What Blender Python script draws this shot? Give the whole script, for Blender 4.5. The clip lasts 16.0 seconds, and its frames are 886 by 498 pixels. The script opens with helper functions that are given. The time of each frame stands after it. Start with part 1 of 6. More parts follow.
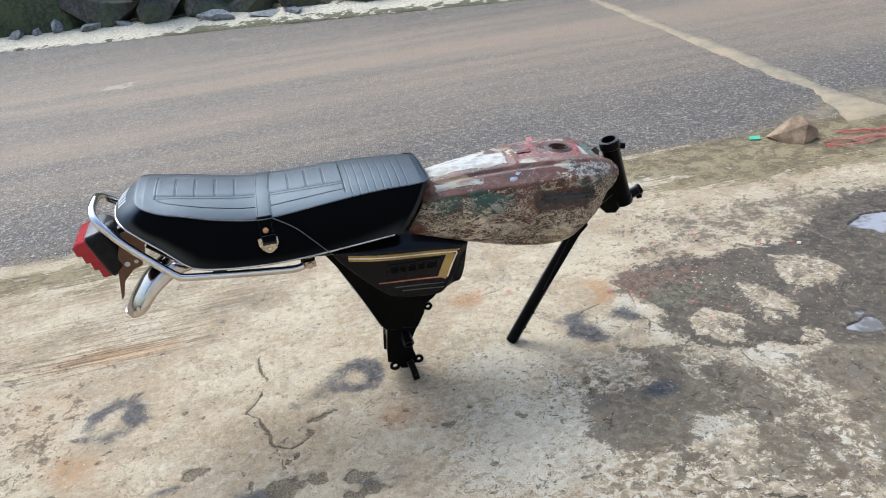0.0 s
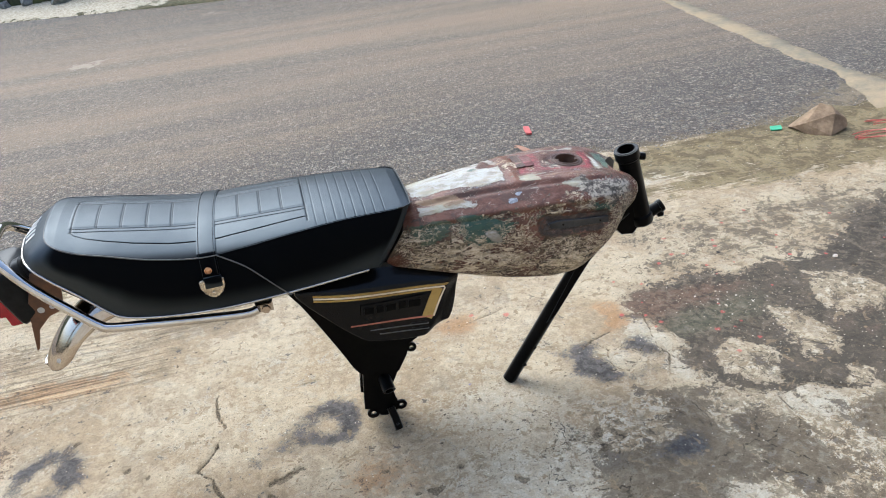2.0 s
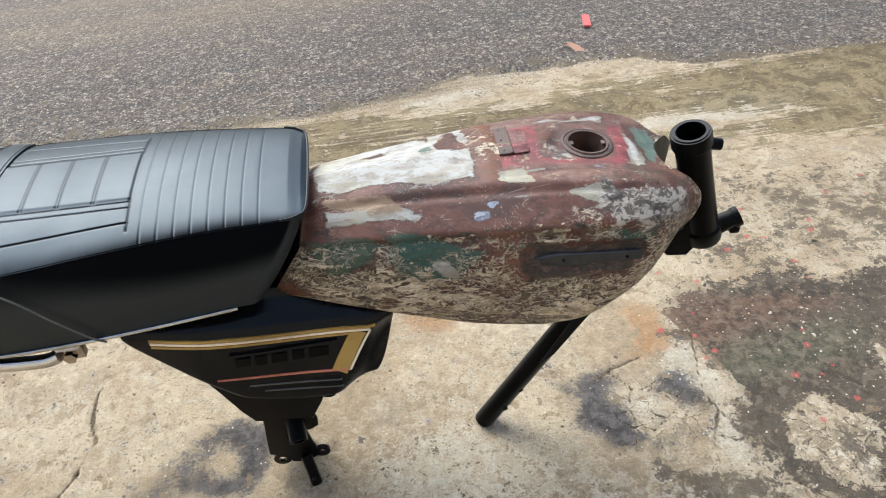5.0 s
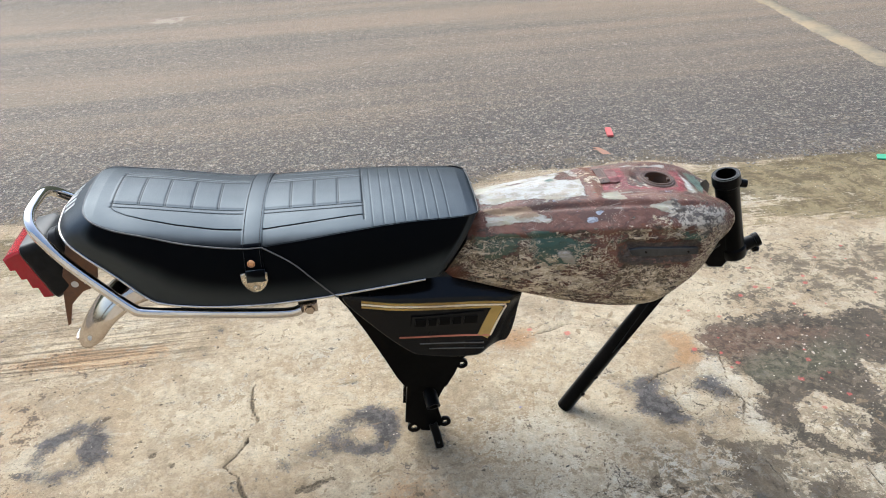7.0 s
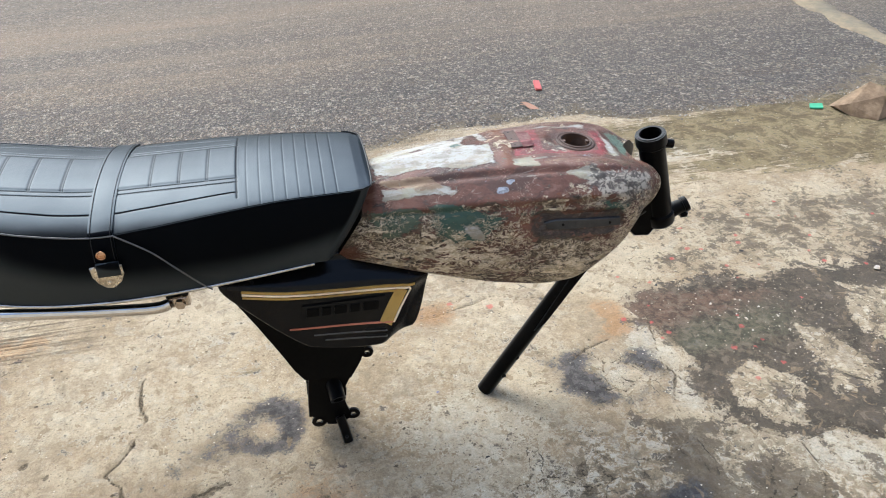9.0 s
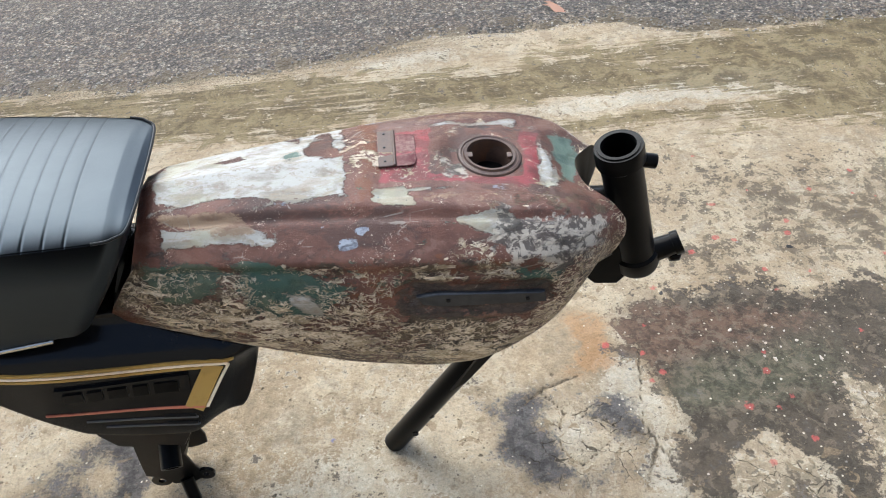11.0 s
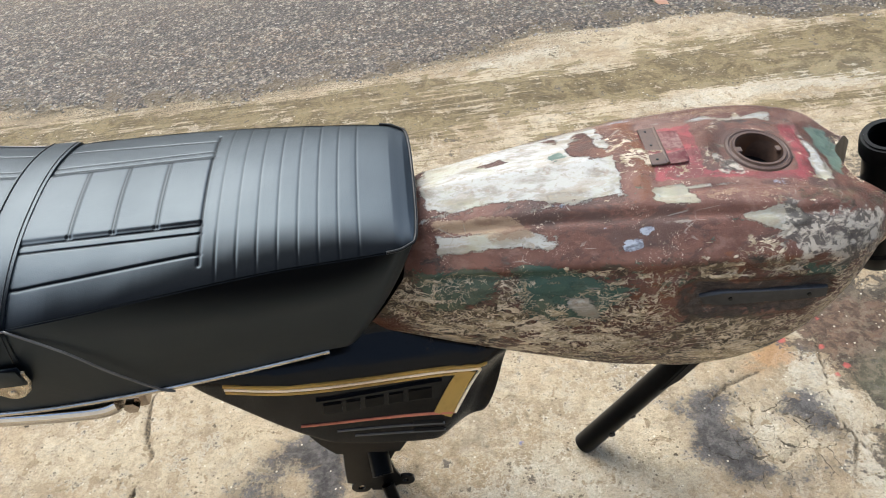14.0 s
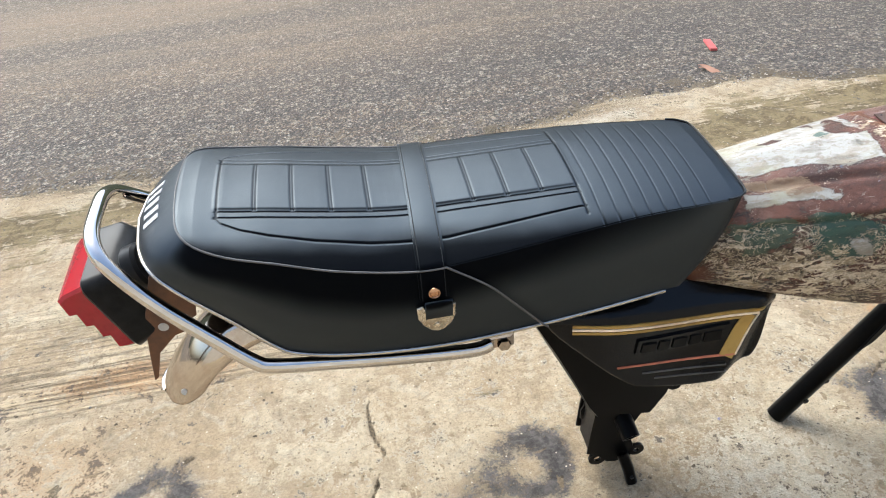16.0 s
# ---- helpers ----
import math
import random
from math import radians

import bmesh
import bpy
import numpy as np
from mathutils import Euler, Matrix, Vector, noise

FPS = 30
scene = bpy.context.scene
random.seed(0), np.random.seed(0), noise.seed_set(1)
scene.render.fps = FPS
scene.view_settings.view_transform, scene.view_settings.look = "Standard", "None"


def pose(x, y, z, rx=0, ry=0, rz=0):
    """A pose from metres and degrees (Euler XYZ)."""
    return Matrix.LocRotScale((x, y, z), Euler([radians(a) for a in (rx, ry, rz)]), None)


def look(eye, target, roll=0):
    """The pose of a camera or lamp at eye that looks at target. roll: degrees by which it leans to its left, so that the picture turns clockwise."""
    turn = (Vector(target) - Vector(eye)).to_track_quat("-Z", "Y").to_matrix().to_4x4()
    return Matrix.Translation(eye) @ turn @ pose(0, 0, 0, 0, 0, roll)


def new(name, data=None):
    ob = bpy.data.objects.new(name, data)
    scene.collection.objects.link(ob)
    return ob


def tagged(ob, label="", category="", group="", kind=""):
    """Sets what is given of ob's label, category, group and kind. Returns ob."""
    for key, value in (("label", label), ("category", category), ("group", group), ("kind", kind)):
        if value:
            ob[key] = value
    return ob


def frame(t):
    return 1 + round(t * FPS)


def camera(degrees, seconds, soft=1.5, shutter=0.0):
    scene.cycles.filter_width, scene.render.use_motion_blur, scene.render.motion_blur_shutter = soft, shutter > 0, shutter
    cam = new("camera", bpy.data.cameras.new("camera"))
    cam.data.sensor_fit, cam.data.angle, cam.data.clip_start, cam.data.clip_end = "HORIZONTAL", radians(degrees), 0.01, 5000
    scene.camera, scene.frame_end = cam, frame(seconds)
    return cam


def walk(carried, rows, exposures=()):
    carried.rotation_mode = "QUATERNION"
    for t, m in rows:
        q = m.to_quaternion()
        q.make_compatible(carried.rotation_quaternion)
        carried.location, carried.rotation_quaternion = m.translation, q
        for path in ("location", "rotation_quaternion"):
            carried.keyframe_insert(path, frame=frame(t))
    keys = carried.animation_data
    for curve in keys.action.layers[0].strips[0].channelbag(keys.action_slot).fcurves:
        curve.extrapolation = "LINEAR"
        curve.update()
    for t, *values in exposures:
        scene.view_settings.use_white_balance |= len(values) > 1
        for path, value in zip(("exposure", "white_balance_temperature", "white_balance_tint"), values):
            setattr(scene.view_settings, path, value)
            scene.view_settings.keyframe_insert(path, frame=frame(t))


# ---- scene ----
cam = camera(59.5, 16.0, soft=1.0)
PATH = [
    (0, (0.111, -0.009, 1.256), (0.481, 1.752, 0.384), -6.5),
    (0.5, (0.058, 0.141, 1.261), (0.499, 1.863, 0.344), -6.5),
    (1, (0.036, 0.247, 1.251), (0.539, 1.93, 0.295), -6.9),
    (1.5, (0.075, 0.282, 1.255), (0.519, 1.979, 0.294), -5.9),
    (2, (0.216, 0.331, 1.23), (0.587, 2.057, 0.289), -6.6),
    (2.5, (0.281, 0.462, 1.226), (0.68, 2.18, 0.284), -7.2),
    (3, (0.339, 0.737, 1.163), (0.856, 2.401, 0.181), -4.6),
    (3.5, (0.472, 0.905, 1.131), (0.894, 2.476, -0.033), -4.5),
    (4, (0.572, 0.989, 1.117), (0.806, 2.529, -0.137), -4.4),
    (4.5, (0.581, 1.002, 1.124), (0.746, 2.533, -0.152), -4.8),
    (5, (0.551, 0.945, 1.118), (0.684, 2.505, -0.126), -5.3),
    (5.2, (0.496, 0.856, 1.135), (0.625, 2.458, -0.054), -5.4),
    (7.3, (0.234, 0.48, 1.211), (0.459, 2.214, 0.242), -2.4),
    (7.5, (0.231, 0.478, 1.209), (0.465, 2.21, 0.237), -2.3),
    (8, (0.224, 0.475, 1.209), (0.477, 2.198, 0.227), -2.2),
    (8.5, (0.243, 0.511, 1.179), (0.525, 2.22, 0.18), -2.1),
    (9, (0.348, 0.638, 1.156), (0.685, 2.29, 0.079), -2.3),
    (9.5, (0.533, 0.847, 1.14), (0.853, 2.416, -0.058), -2.4),
    (9.7, (0.568, 0.93, 1.129), (0.88, 2.445, -0.139), -2.5),
    (11.8, (0.757, 1.131, 1.06), (0.743, 2.603, -0.294), -4.8),
    (12, (0.756, 1.131, 1.06), (0.735, 2.603, -0.293), -5.1),
    (12.5, (0.757, 1.129, 1.061), (0.734, 2.6, -0.294), -5.3),
    (13, (0.752, 1.133, 1.062), (0.732, 2.602, -0.295), -5.5),
    (13.5, (0.679, 1.132, 1.072), (0.669, 2.605, -0.281), -6.0),
    (14, (0.467, 1.157, 1.084), (0.506, 2.632, -0.265), -6.9),
    (14.5, (0.301, 1.099, 1.098), (0.407, 2.605, -0.214), -5.2),
    (15, (0.181, 0.968, 1.106), (0.285, 2.537, -0.13), -4.9),
    (15.5, (0.076, 0.95, 1.105), (0.216, 2.557, -0.077), -5.4),
    (16, (-0.011, 0.972, 1.112), (0.189, 2.593, -0.042), -5.8),
]
walk(cam, [(t, look(eye, target, roll)) for t, eye, target, roll in PATH],
     [(0.0, 1.22, 5450, 4), (5.0, 1.28, 5900, 4), (8.0, 1.28, 5750, 4), (12.5, 1.24, 5800, 4), (14.0, 1.33, 6050, 4), (15.0, 1.43, 6200, 6), (16.0, 1.43, 5950, 4)])

# ---- world and light ----
world = bpy.data.worlds.new("sky")
scene.world = world
world.use_nodes = True
wn, wl = world.node_tree.nodes, world.node_tree.links
sky = wn.new("ShaderNodeTexSky")
sky.sky_type, sky.sun_disc = "NISHITA", False
sky.sun_elevation, sky.sun_rotation = radians(55), radians(334)
sky.air_density, sky.dust_density, sky.ozone_density = 1.0, 6.0, 1.0
wl.new(sky.outputs["Color"], wn["Background"].inputs["Color"])
wn["Background"].inputs["Strength"].default_value = 0.155

sun = new("sun", bpy.data.lights.new("sun", "SUN"))
sun.data.energy, sun.data.angle, sun.data.color = 0.95, radians(62), (0.86, 0.94, 1.0)
sun.matrix_world = look((-1.3, 4.5, 6.0), (0.4, 1.0, 0.0))


# ---- numeric helpers ----
def hash2(ix, iy, seed):
    n = (ix.astype(np.int64) * 374761393 + iy.astype(np.int64) * 668265263 + seed * 974634777) & 0x7FFFFFFF
    n = ((n ^ (n >> 13)) * 1274126177) & 0x7FFFFFFF
    return ((n ^ (n >> 16)) & 0xFFFF) / 65535.0


def vnoise(x, y, seed=0):
    ix, iy = np.floor(x), np.floor(y)
    fx, fy = x - ix, y - iy
    fx, fy = fx * fx * (3 - 2 * fx), fy * fy * (3 - 2 * fy)
    a, b = hash2(ix, iy, seed), hash2(ix + 1, iy, seed)
    c, d = hash2(ix, iy + 1, seed), hash2(ix + 1, iy + 1, seed)
    return (a + (b - a) * fx) * (1 - fy) + (c + (d - c) * fx) * fy


def fbm(x, y, octaves=5, seed=0, gain=0.5):
    """Layered noise about 0, roughly within -0.5 to 0.5."""
    x, y = np.asarray(x, float), np.asarray(y, float)
    total, amp, norm = np.zeros(np.broadcast(x, y).shape), 1.0, 0.0
    for o in range(octaves):
        total += amp * (vnoise(x * 2**o + 17.3 * o, y * 2**o - 9.1 * o, seed + o) - 0.5)
        norm += amp
        amp *= gain
    return total / norm * 1.6


def sstep(x, lo, hi):
    t = np.clip((np.asarray(x, float) - lo) / (hi - lo), 0, 1)
    return t * t * (3 - 2 * t)


def near_path(x, y, pts):
    """Distance from (x, y) to a polyline."""
    best = np.full(np.shape(x), 1e9)
    for (ax, ay), (bx, by) in zip(pts[:-1], pts[1:]):
        dx, dy = bx - ax, by - ay
        t = np.clip(((x - ax) * dx + (y - ay) * dy) / (dx * dx + dy * dy), 0, 1)
        best = np.minimum(best, np.hypot(x - ax - t * dx, y - ay - t * dy))
    return best


def spline(points, per=8, closed=False):
    """A smooth line through points of any dimension."""
    p = np.asarray(points, float)
    n = len(p)
    out = []
    for i in range(n if closed else n - 1):
        if closed:
            a, b, c, d = p[(i - 1) % n], p[i], p[(i + 1) % n], p[(i + 2) % n]
        else:
            a, b, c, d = p[max(i - 1, 0)], p[i], p[i + 1], p[min(i + 2, n - 1)]
        for k in range(per):
            t = k / per
            out.append(0.5 * (2 * b + (c - a) * t + (2 * a - 5 * b + 4 * c - d) * t * t + (3 * b - a - 3 * c + d) * t**3))
    if not closed:
        out.append(p[-1])
    return np.array(out)


def resample(line, n):
    line = np.asarray(line, float)
    s = np.r_[0, np.cumsum(np.linalg.norm(np.diff(line, axis=0), axis=1))]
    t = np.linspace(0, s[-1], n)
    return np.stack([np.interp(t, s, c) for c in line.T], 1)


# ---- mesh helpers: each shape is (vertices, faces) ----
def grid(P, close_u=False, close_v=False):
    nu, nv = P.shape[:2]
    iu = np.arange(nu if close_u else nu - 1)
    iv = np.arange(nv if close_v else nv - 1)
    a, b = np.meshgrid(iu, iv, indexing="ij")
    a2, b2 = (a + 1) % nu, (b + 1) % nv
    f = np.stack([a * nv + b, a2 * nv + b, a2 * nv + b2, a * nv + b2], -1).reshape(-1, 4)
    return P.reshape(-1, 3), f


def joined(*shapes):
    vs, fs, at = [], [], 0
    for v, f in shapes:
        vs.append(np.asarray(v, float))
        fs += [[int(i) + at for i in q] for q in f]
        at += len(v)
    return np.concatenate(vs), fs


def tube(line, radius, sides=14, caps=True, closed=False):
    """A round bar along a line; radius is a number or one for each point."""
    line = np.asarray(line, float)
    n = len(line)
    r = np.broadcast_to(np.asarray(radius, float), (n,))
    tan = np.roll(line, -1, 0) - np.roll(line, 1, 0) if closed else np.gradient(line, axis=0)
    tan /= np.linalg.norm(tan, axis=1)[:, None] + 1e-12
    up = np.array([0, 0, 1.0]) if abs(tan[0][2]) < 0.9 else np.array([1.0, 0, 0])
    rings = []
    for i in range(n):
        side = np.cross(tan[i], up)
        side /= np.linalg.norm(side) + 1e-12
        up = np.cross(side, tan[i])
        a = np.linspace(0, 2 * np.pi, sides, endpoint=False)
        rings.append(line[i] + r[i] * (np.cos(a)[:, None] * side + np.sin(a)[:, None] * up))
    v, f = grid(np.array(rings), close_u=closed, close_v=True)
    f = f.tolist()
    if caps and not closed:
        f += [list(range(sides))[::-1], list(range((n - 1) * sides, n * sides))]
    return v, f


def pipe(line, outer, inner, sides=24):
    """A hollow round bar: outer wall, inner wall and ring ends."""
    vo, fo = tube(line, outer, sides, caps=False)
    vi, fi = tube(line, inner, sides, caps=False)
    n, m = len(vo), len(vo) - sides
    f = list(map(list, fo)) + [[i + n for i in q[::-1]] for q in fi]
    for k in range(sides):
        k2 = (k + 1) % sides
        f += [[k2, k, n + k, n + k2], [m + k, m + k2, n + m + k2, n + m + k]]
    return np.concatenate([vo, vi]), f


def plate(outline, y0, y1, bevel=0.0015):
    """An outline in x and z, drawn out from y0 to y1, with softened edges."""
    o = np.asarray(outline, float)
    if np.sum(o[:, 0] * np.roll(o[:, 1], -1) - np.roll(o[:, 0], -1) * o[:, 1]) < 0:
        o = o[::-1]
    c = o.mean(0)
    small = c + (o - c) * (1 - bevel / max(np.ptp(o, axis=0).min() / 2, bevel * 2))
    lo, hi = min(y0, y1), max(y0, y1)
    levels = [(small, lo), (o, lo + bevel), (o, hi - bevel), (small, hi)]
    P = np.array([[(x, y, z) for x, z in s] for s, y in levels])
    v, f = grid(P, close_v=True)
    n = len(o)
    return v, f.tolist() + [list(range(n)), list(range(3 * n, 4 * n))[::-1]]


def block(x0, x1, y0, y1, z0, z1, b=0.002):
    return plate([(x0, z0), (x1, z0), (x1, z1), (x0, z1)], y0, y1, b)


def turned(profile, centre, axis, sides=28, caps=True):
    """A lathe shape: (radius, height) along an axis from centre."""
    axis = np.asarray(axis, float) / np.linalg.norm(axis)
    side = np.cross(axis, (0.3, 0.9, 0.1))
    side /= np.linalg.norm(side)
    other = np.cross(axis, side)
    a = np.linspace(0, 2 * np.pi, sides, endpoint=False)
    P = np.array([np.asarray(centre) + h * axis + r * (np.cos(a)[:, None] * side + np.sin(a)[:, None] * other) for r, h in profile])
    v, f = grid(P, close_v=True)
    n = len(profile)
    ends = [list(range(sides))[::-1], list(range((n - 1) * sides, n * sides))] if caps else []
    return v, f.tolist() + ends


def boulder(size, seed, rough=0.25, detail=2, cuts=7, near=0.55, far=0.85):
    """A stone: a ball cut by random planes and roughened."""
    bm = bmesh.new()
    bmesh.ops.create_icosphere(bm, subdivisions=detail, radius=1.0)
    v = np.array([q.co for q in bm.verts])
    f = [[q.index for q in face.verts] for face in bm.faces]
    bm.free()
    rng = np.random.RandomState(seed)
    for _ in range(cuts):
        n = rng.normal(size=3)
        n /= np.linalg.norm(n)
        d = rng.uniform(near, far)
        over = np.maximum(v @ n - d, 0)
        v = v - over[:, None] * n
    v *= 1 + rough * 0.3 * fbm(v[:, 0] * 3 + seed, v[:, 1] * 3 + v[:, 2] * 2.1, 3, seed)[:, None]
    return v * np.asarray(size), f


def data(name, shape, material, smooth=True, attrs=None, angle=None):
    v, f = shape
    me = bpy.data.meshes.new(name)
    if isinstance(f, np.ndarray):
        me.vertices.add(len(v))
        me.vertices.foreach_set("co", np.asarray(v, np.float32).ravel())
        me.loops.add(f.size)
        me.loops.foreach_set("vertex_index", f.astype(np.int32).ravel())
        me.polygons.add(len(f))
        me.polygons.foreach_set("loop_start", np.arange(0, f.size, f.shape[1], dtype=np.int32))
        me.update(calc_edges=True)
        me.validate()
    else:
        me.from_pydata([tuple(map(float, q)) for q in v], [], [tuple(map(int, q)) for q in f])
        me.update()
        bm = bmesh.new()
        bm.from_mesh(me)
        bmesh.ops.recalc_face_normals(bm, faces=bm.faces)
        if angle is not None:
            for e in bm.edges:
                if len(e.link_faces) == 2 and e.calc_face_angle(0) > radians(angle):
                    e.smooth = False
        bm.to_mesh(me)
        bm.free()
    me.polygons.foreach_set("use_smooth", np.full(len(me.polygons), smooth))
    for key, values in (attrs or {}).items():
        values = np.asarray(values, np.float32)
        kind = "FLOAT" if values.ndim == 1 else "FLOAT_COLOR"
        a = me.attributes.new(key, kind, "POINT")
        a.data.foreach_set("value" if values.ndim == 1 else "color", values.ravel())
    me.materials.append(material)
    return me


def part(name, shape, material, parent, label="", smooth=True, attrs=None, angle=35):
    ob = new(name, data(name, shape, material, smooth, attrs, angle))
    ob.parent = parent
    return tagged(ob, label)


def thing(name, shape, material, label, category, place=None, smooth=True, attrs=None, angle=35, kind="", group=""):
    ob = new(name, data(name, shape, material, smooth, attrs, angle))
    if place is not None:
        ob.matrix_world = place
    return tagged(ob, label, category, group, kind)


# ---- materials ----
class Mat:
    """A node material with short names for the nodes in use."""

    def __init__(self, name):
        self.m = bpy.data.materials.new(name)
        self.m.use_nodes = True
        self.t = self.m.node_tree
        self.b = self.t.nodes["Principled BSDF"]
        self.co = self.add("ShaderNodeTexCoord").outputs["Object"]

    def add(self, kind):
        return self.t.nodes.new(kind)

    def put(self, socket, value):
        if isinstance(value, bpy.types.NodeSocket):
            self.t.links.new(value, socket)
        elif isinstance(value, tuple) and len(value) == 3 and socket.type == "RGBA":
            socket.default_value = (*value, 1)
        else:
            socket.default_value = value

    def scaled(self, sx, sy, sz, turn=0.0):
        n = self.add("ShaderNodeMapping")
        self.put(n.inputs["Vector"], self.co)
        n.inputs["Scale"].default_value = (sx, sy, sz)
        n.inputs["Rotation"].default_value = (0, 0, turn)
        return n.outputs[0]

    def noise(self, scale, detail=5.0, rough=0.6, vec=None, warp=0.0):
        n = self.add("ShaderNodeTexNoise")
        self.put(n.inputs["Vector"], vec or self.co)
        for k, v in (("Scale", scale), ("Detail", detail), ("Roughness", rough), ("Distortion", warp)):
            n.inputs[k].default_value = v
        return n.outputs[0]

    def cells(self, scale, feature="F1", vec=None, out="Distance", jitter=1.0):
        n = self.add("ShaderNodeTexVoronoi")
        n.feature = feature
        self.put(n.inputs["Vector"], vec or self.co)
        n.inputs["Scale"].default_value = scale
        n.inputs["Randomness"].default_value = jitter
        return n.outputs[out]

    def calc(self, op, a, b=0.0, c=0.0, clamp=False):
        n = self.add("ShaderNodeMath")
        n.operation, n.use_clamp = op, clamp
        for k, v in enumerate((a, b, c)):
            self.put(n.inputs[k], v)
        return n.outputs[0]

    def step(self, x, lo, hi, to0=0.0, to1=1.0):
        n = self.add("ShaderNodeMapRange")
        n.interpolation_type = "SMOOTHSTEP"
        self.put(n.inputs[0], x)
        for k, v in enumerate((lo, hi, to0, to1)):
            n.inputs[k + 1].default_value = v
        return n.outputs[0]

    def mix(self, f, a, b, mode="MIX"):
        n = self.add("ShaderNodeMix")
        n.data_type, n.blend_type = "RGBA", mode
        self.put(n.inputs[0], f)
        self.put(n.inputs[6], a)
        self.put(n.inputs[7], b)
        return n.outputs[2]

    def attr(self, name, out="Fac"):
        n = self.add("ShaderNodeAttribute")
        n.attribute_name = name
        return n.outputs[out]

    def island(self):
        return self.add("ShaderNodeNewGeometry").outputs["Random Per Island"]

    def each(self):
        return self.add("ShaderNodeObjectInfo").outputs["Random"]

    def bump(self, height, strength=0.3, dist=0.002, normal=None):
        n = self.add("ShaderNodeBump")
        n.inputs["Strength"].default_value = strength
        n.inputs["Distance"].default_value = dist
        self.put(n.inputs["Height"], height)
        if normal is not None:
            self.put(n.inputs["Normal"], normal)
        return n.outputs[0]

    def done(self, colour, rough=0.5, metal=0.0, normal=None, **more):
        self.put(self.b.inputs["Base Color"], colour)
        self.put(self.b.inputs["Roughness"], rough)
        self.put(self.b.inputs["Metallic"], metal)
        if normal is not None:
            self.put(self.b.inputs["Normal"], normal)
        for k, v in more.items():
            self.put(self.b.inputs[k.replace("_", " ")], v)
        return self.m


def worn(name, colour, rough, other=None, amount=0.15, scale=60, metal=0.0, bump=0.1, slant=None, **more):
    """Paint, plastic or metal with uneven tone, gloss and fine relief."""
    k = Mat(name)
    a, b = k.noise(scale * 0.12, 4), k.noise(scale, 6, 0.7)
    other = other or tuple(min(1.0, c * 1.8 + 0.01) for c in colour)
    col = k.mix(k.calc("MULTIPLY", k.step(k.calc("ADD", a, k.calc("MULTIPLY", b, 0.6)), 0.65, 1.05), amount * 4, clamp=True), colour, other)
    r = k.calc("ADD", rough, k.calc("MULTIPLY", k.calc("SUBTRACT", b, 0.5), 0.25), clamp=True)
    if slant:
        more["Specular_IOR_Level"] = slant_gloss(k, *slant)
    return k.done(col, r, metal, k.bump(b, bump, 0.0006), **more)


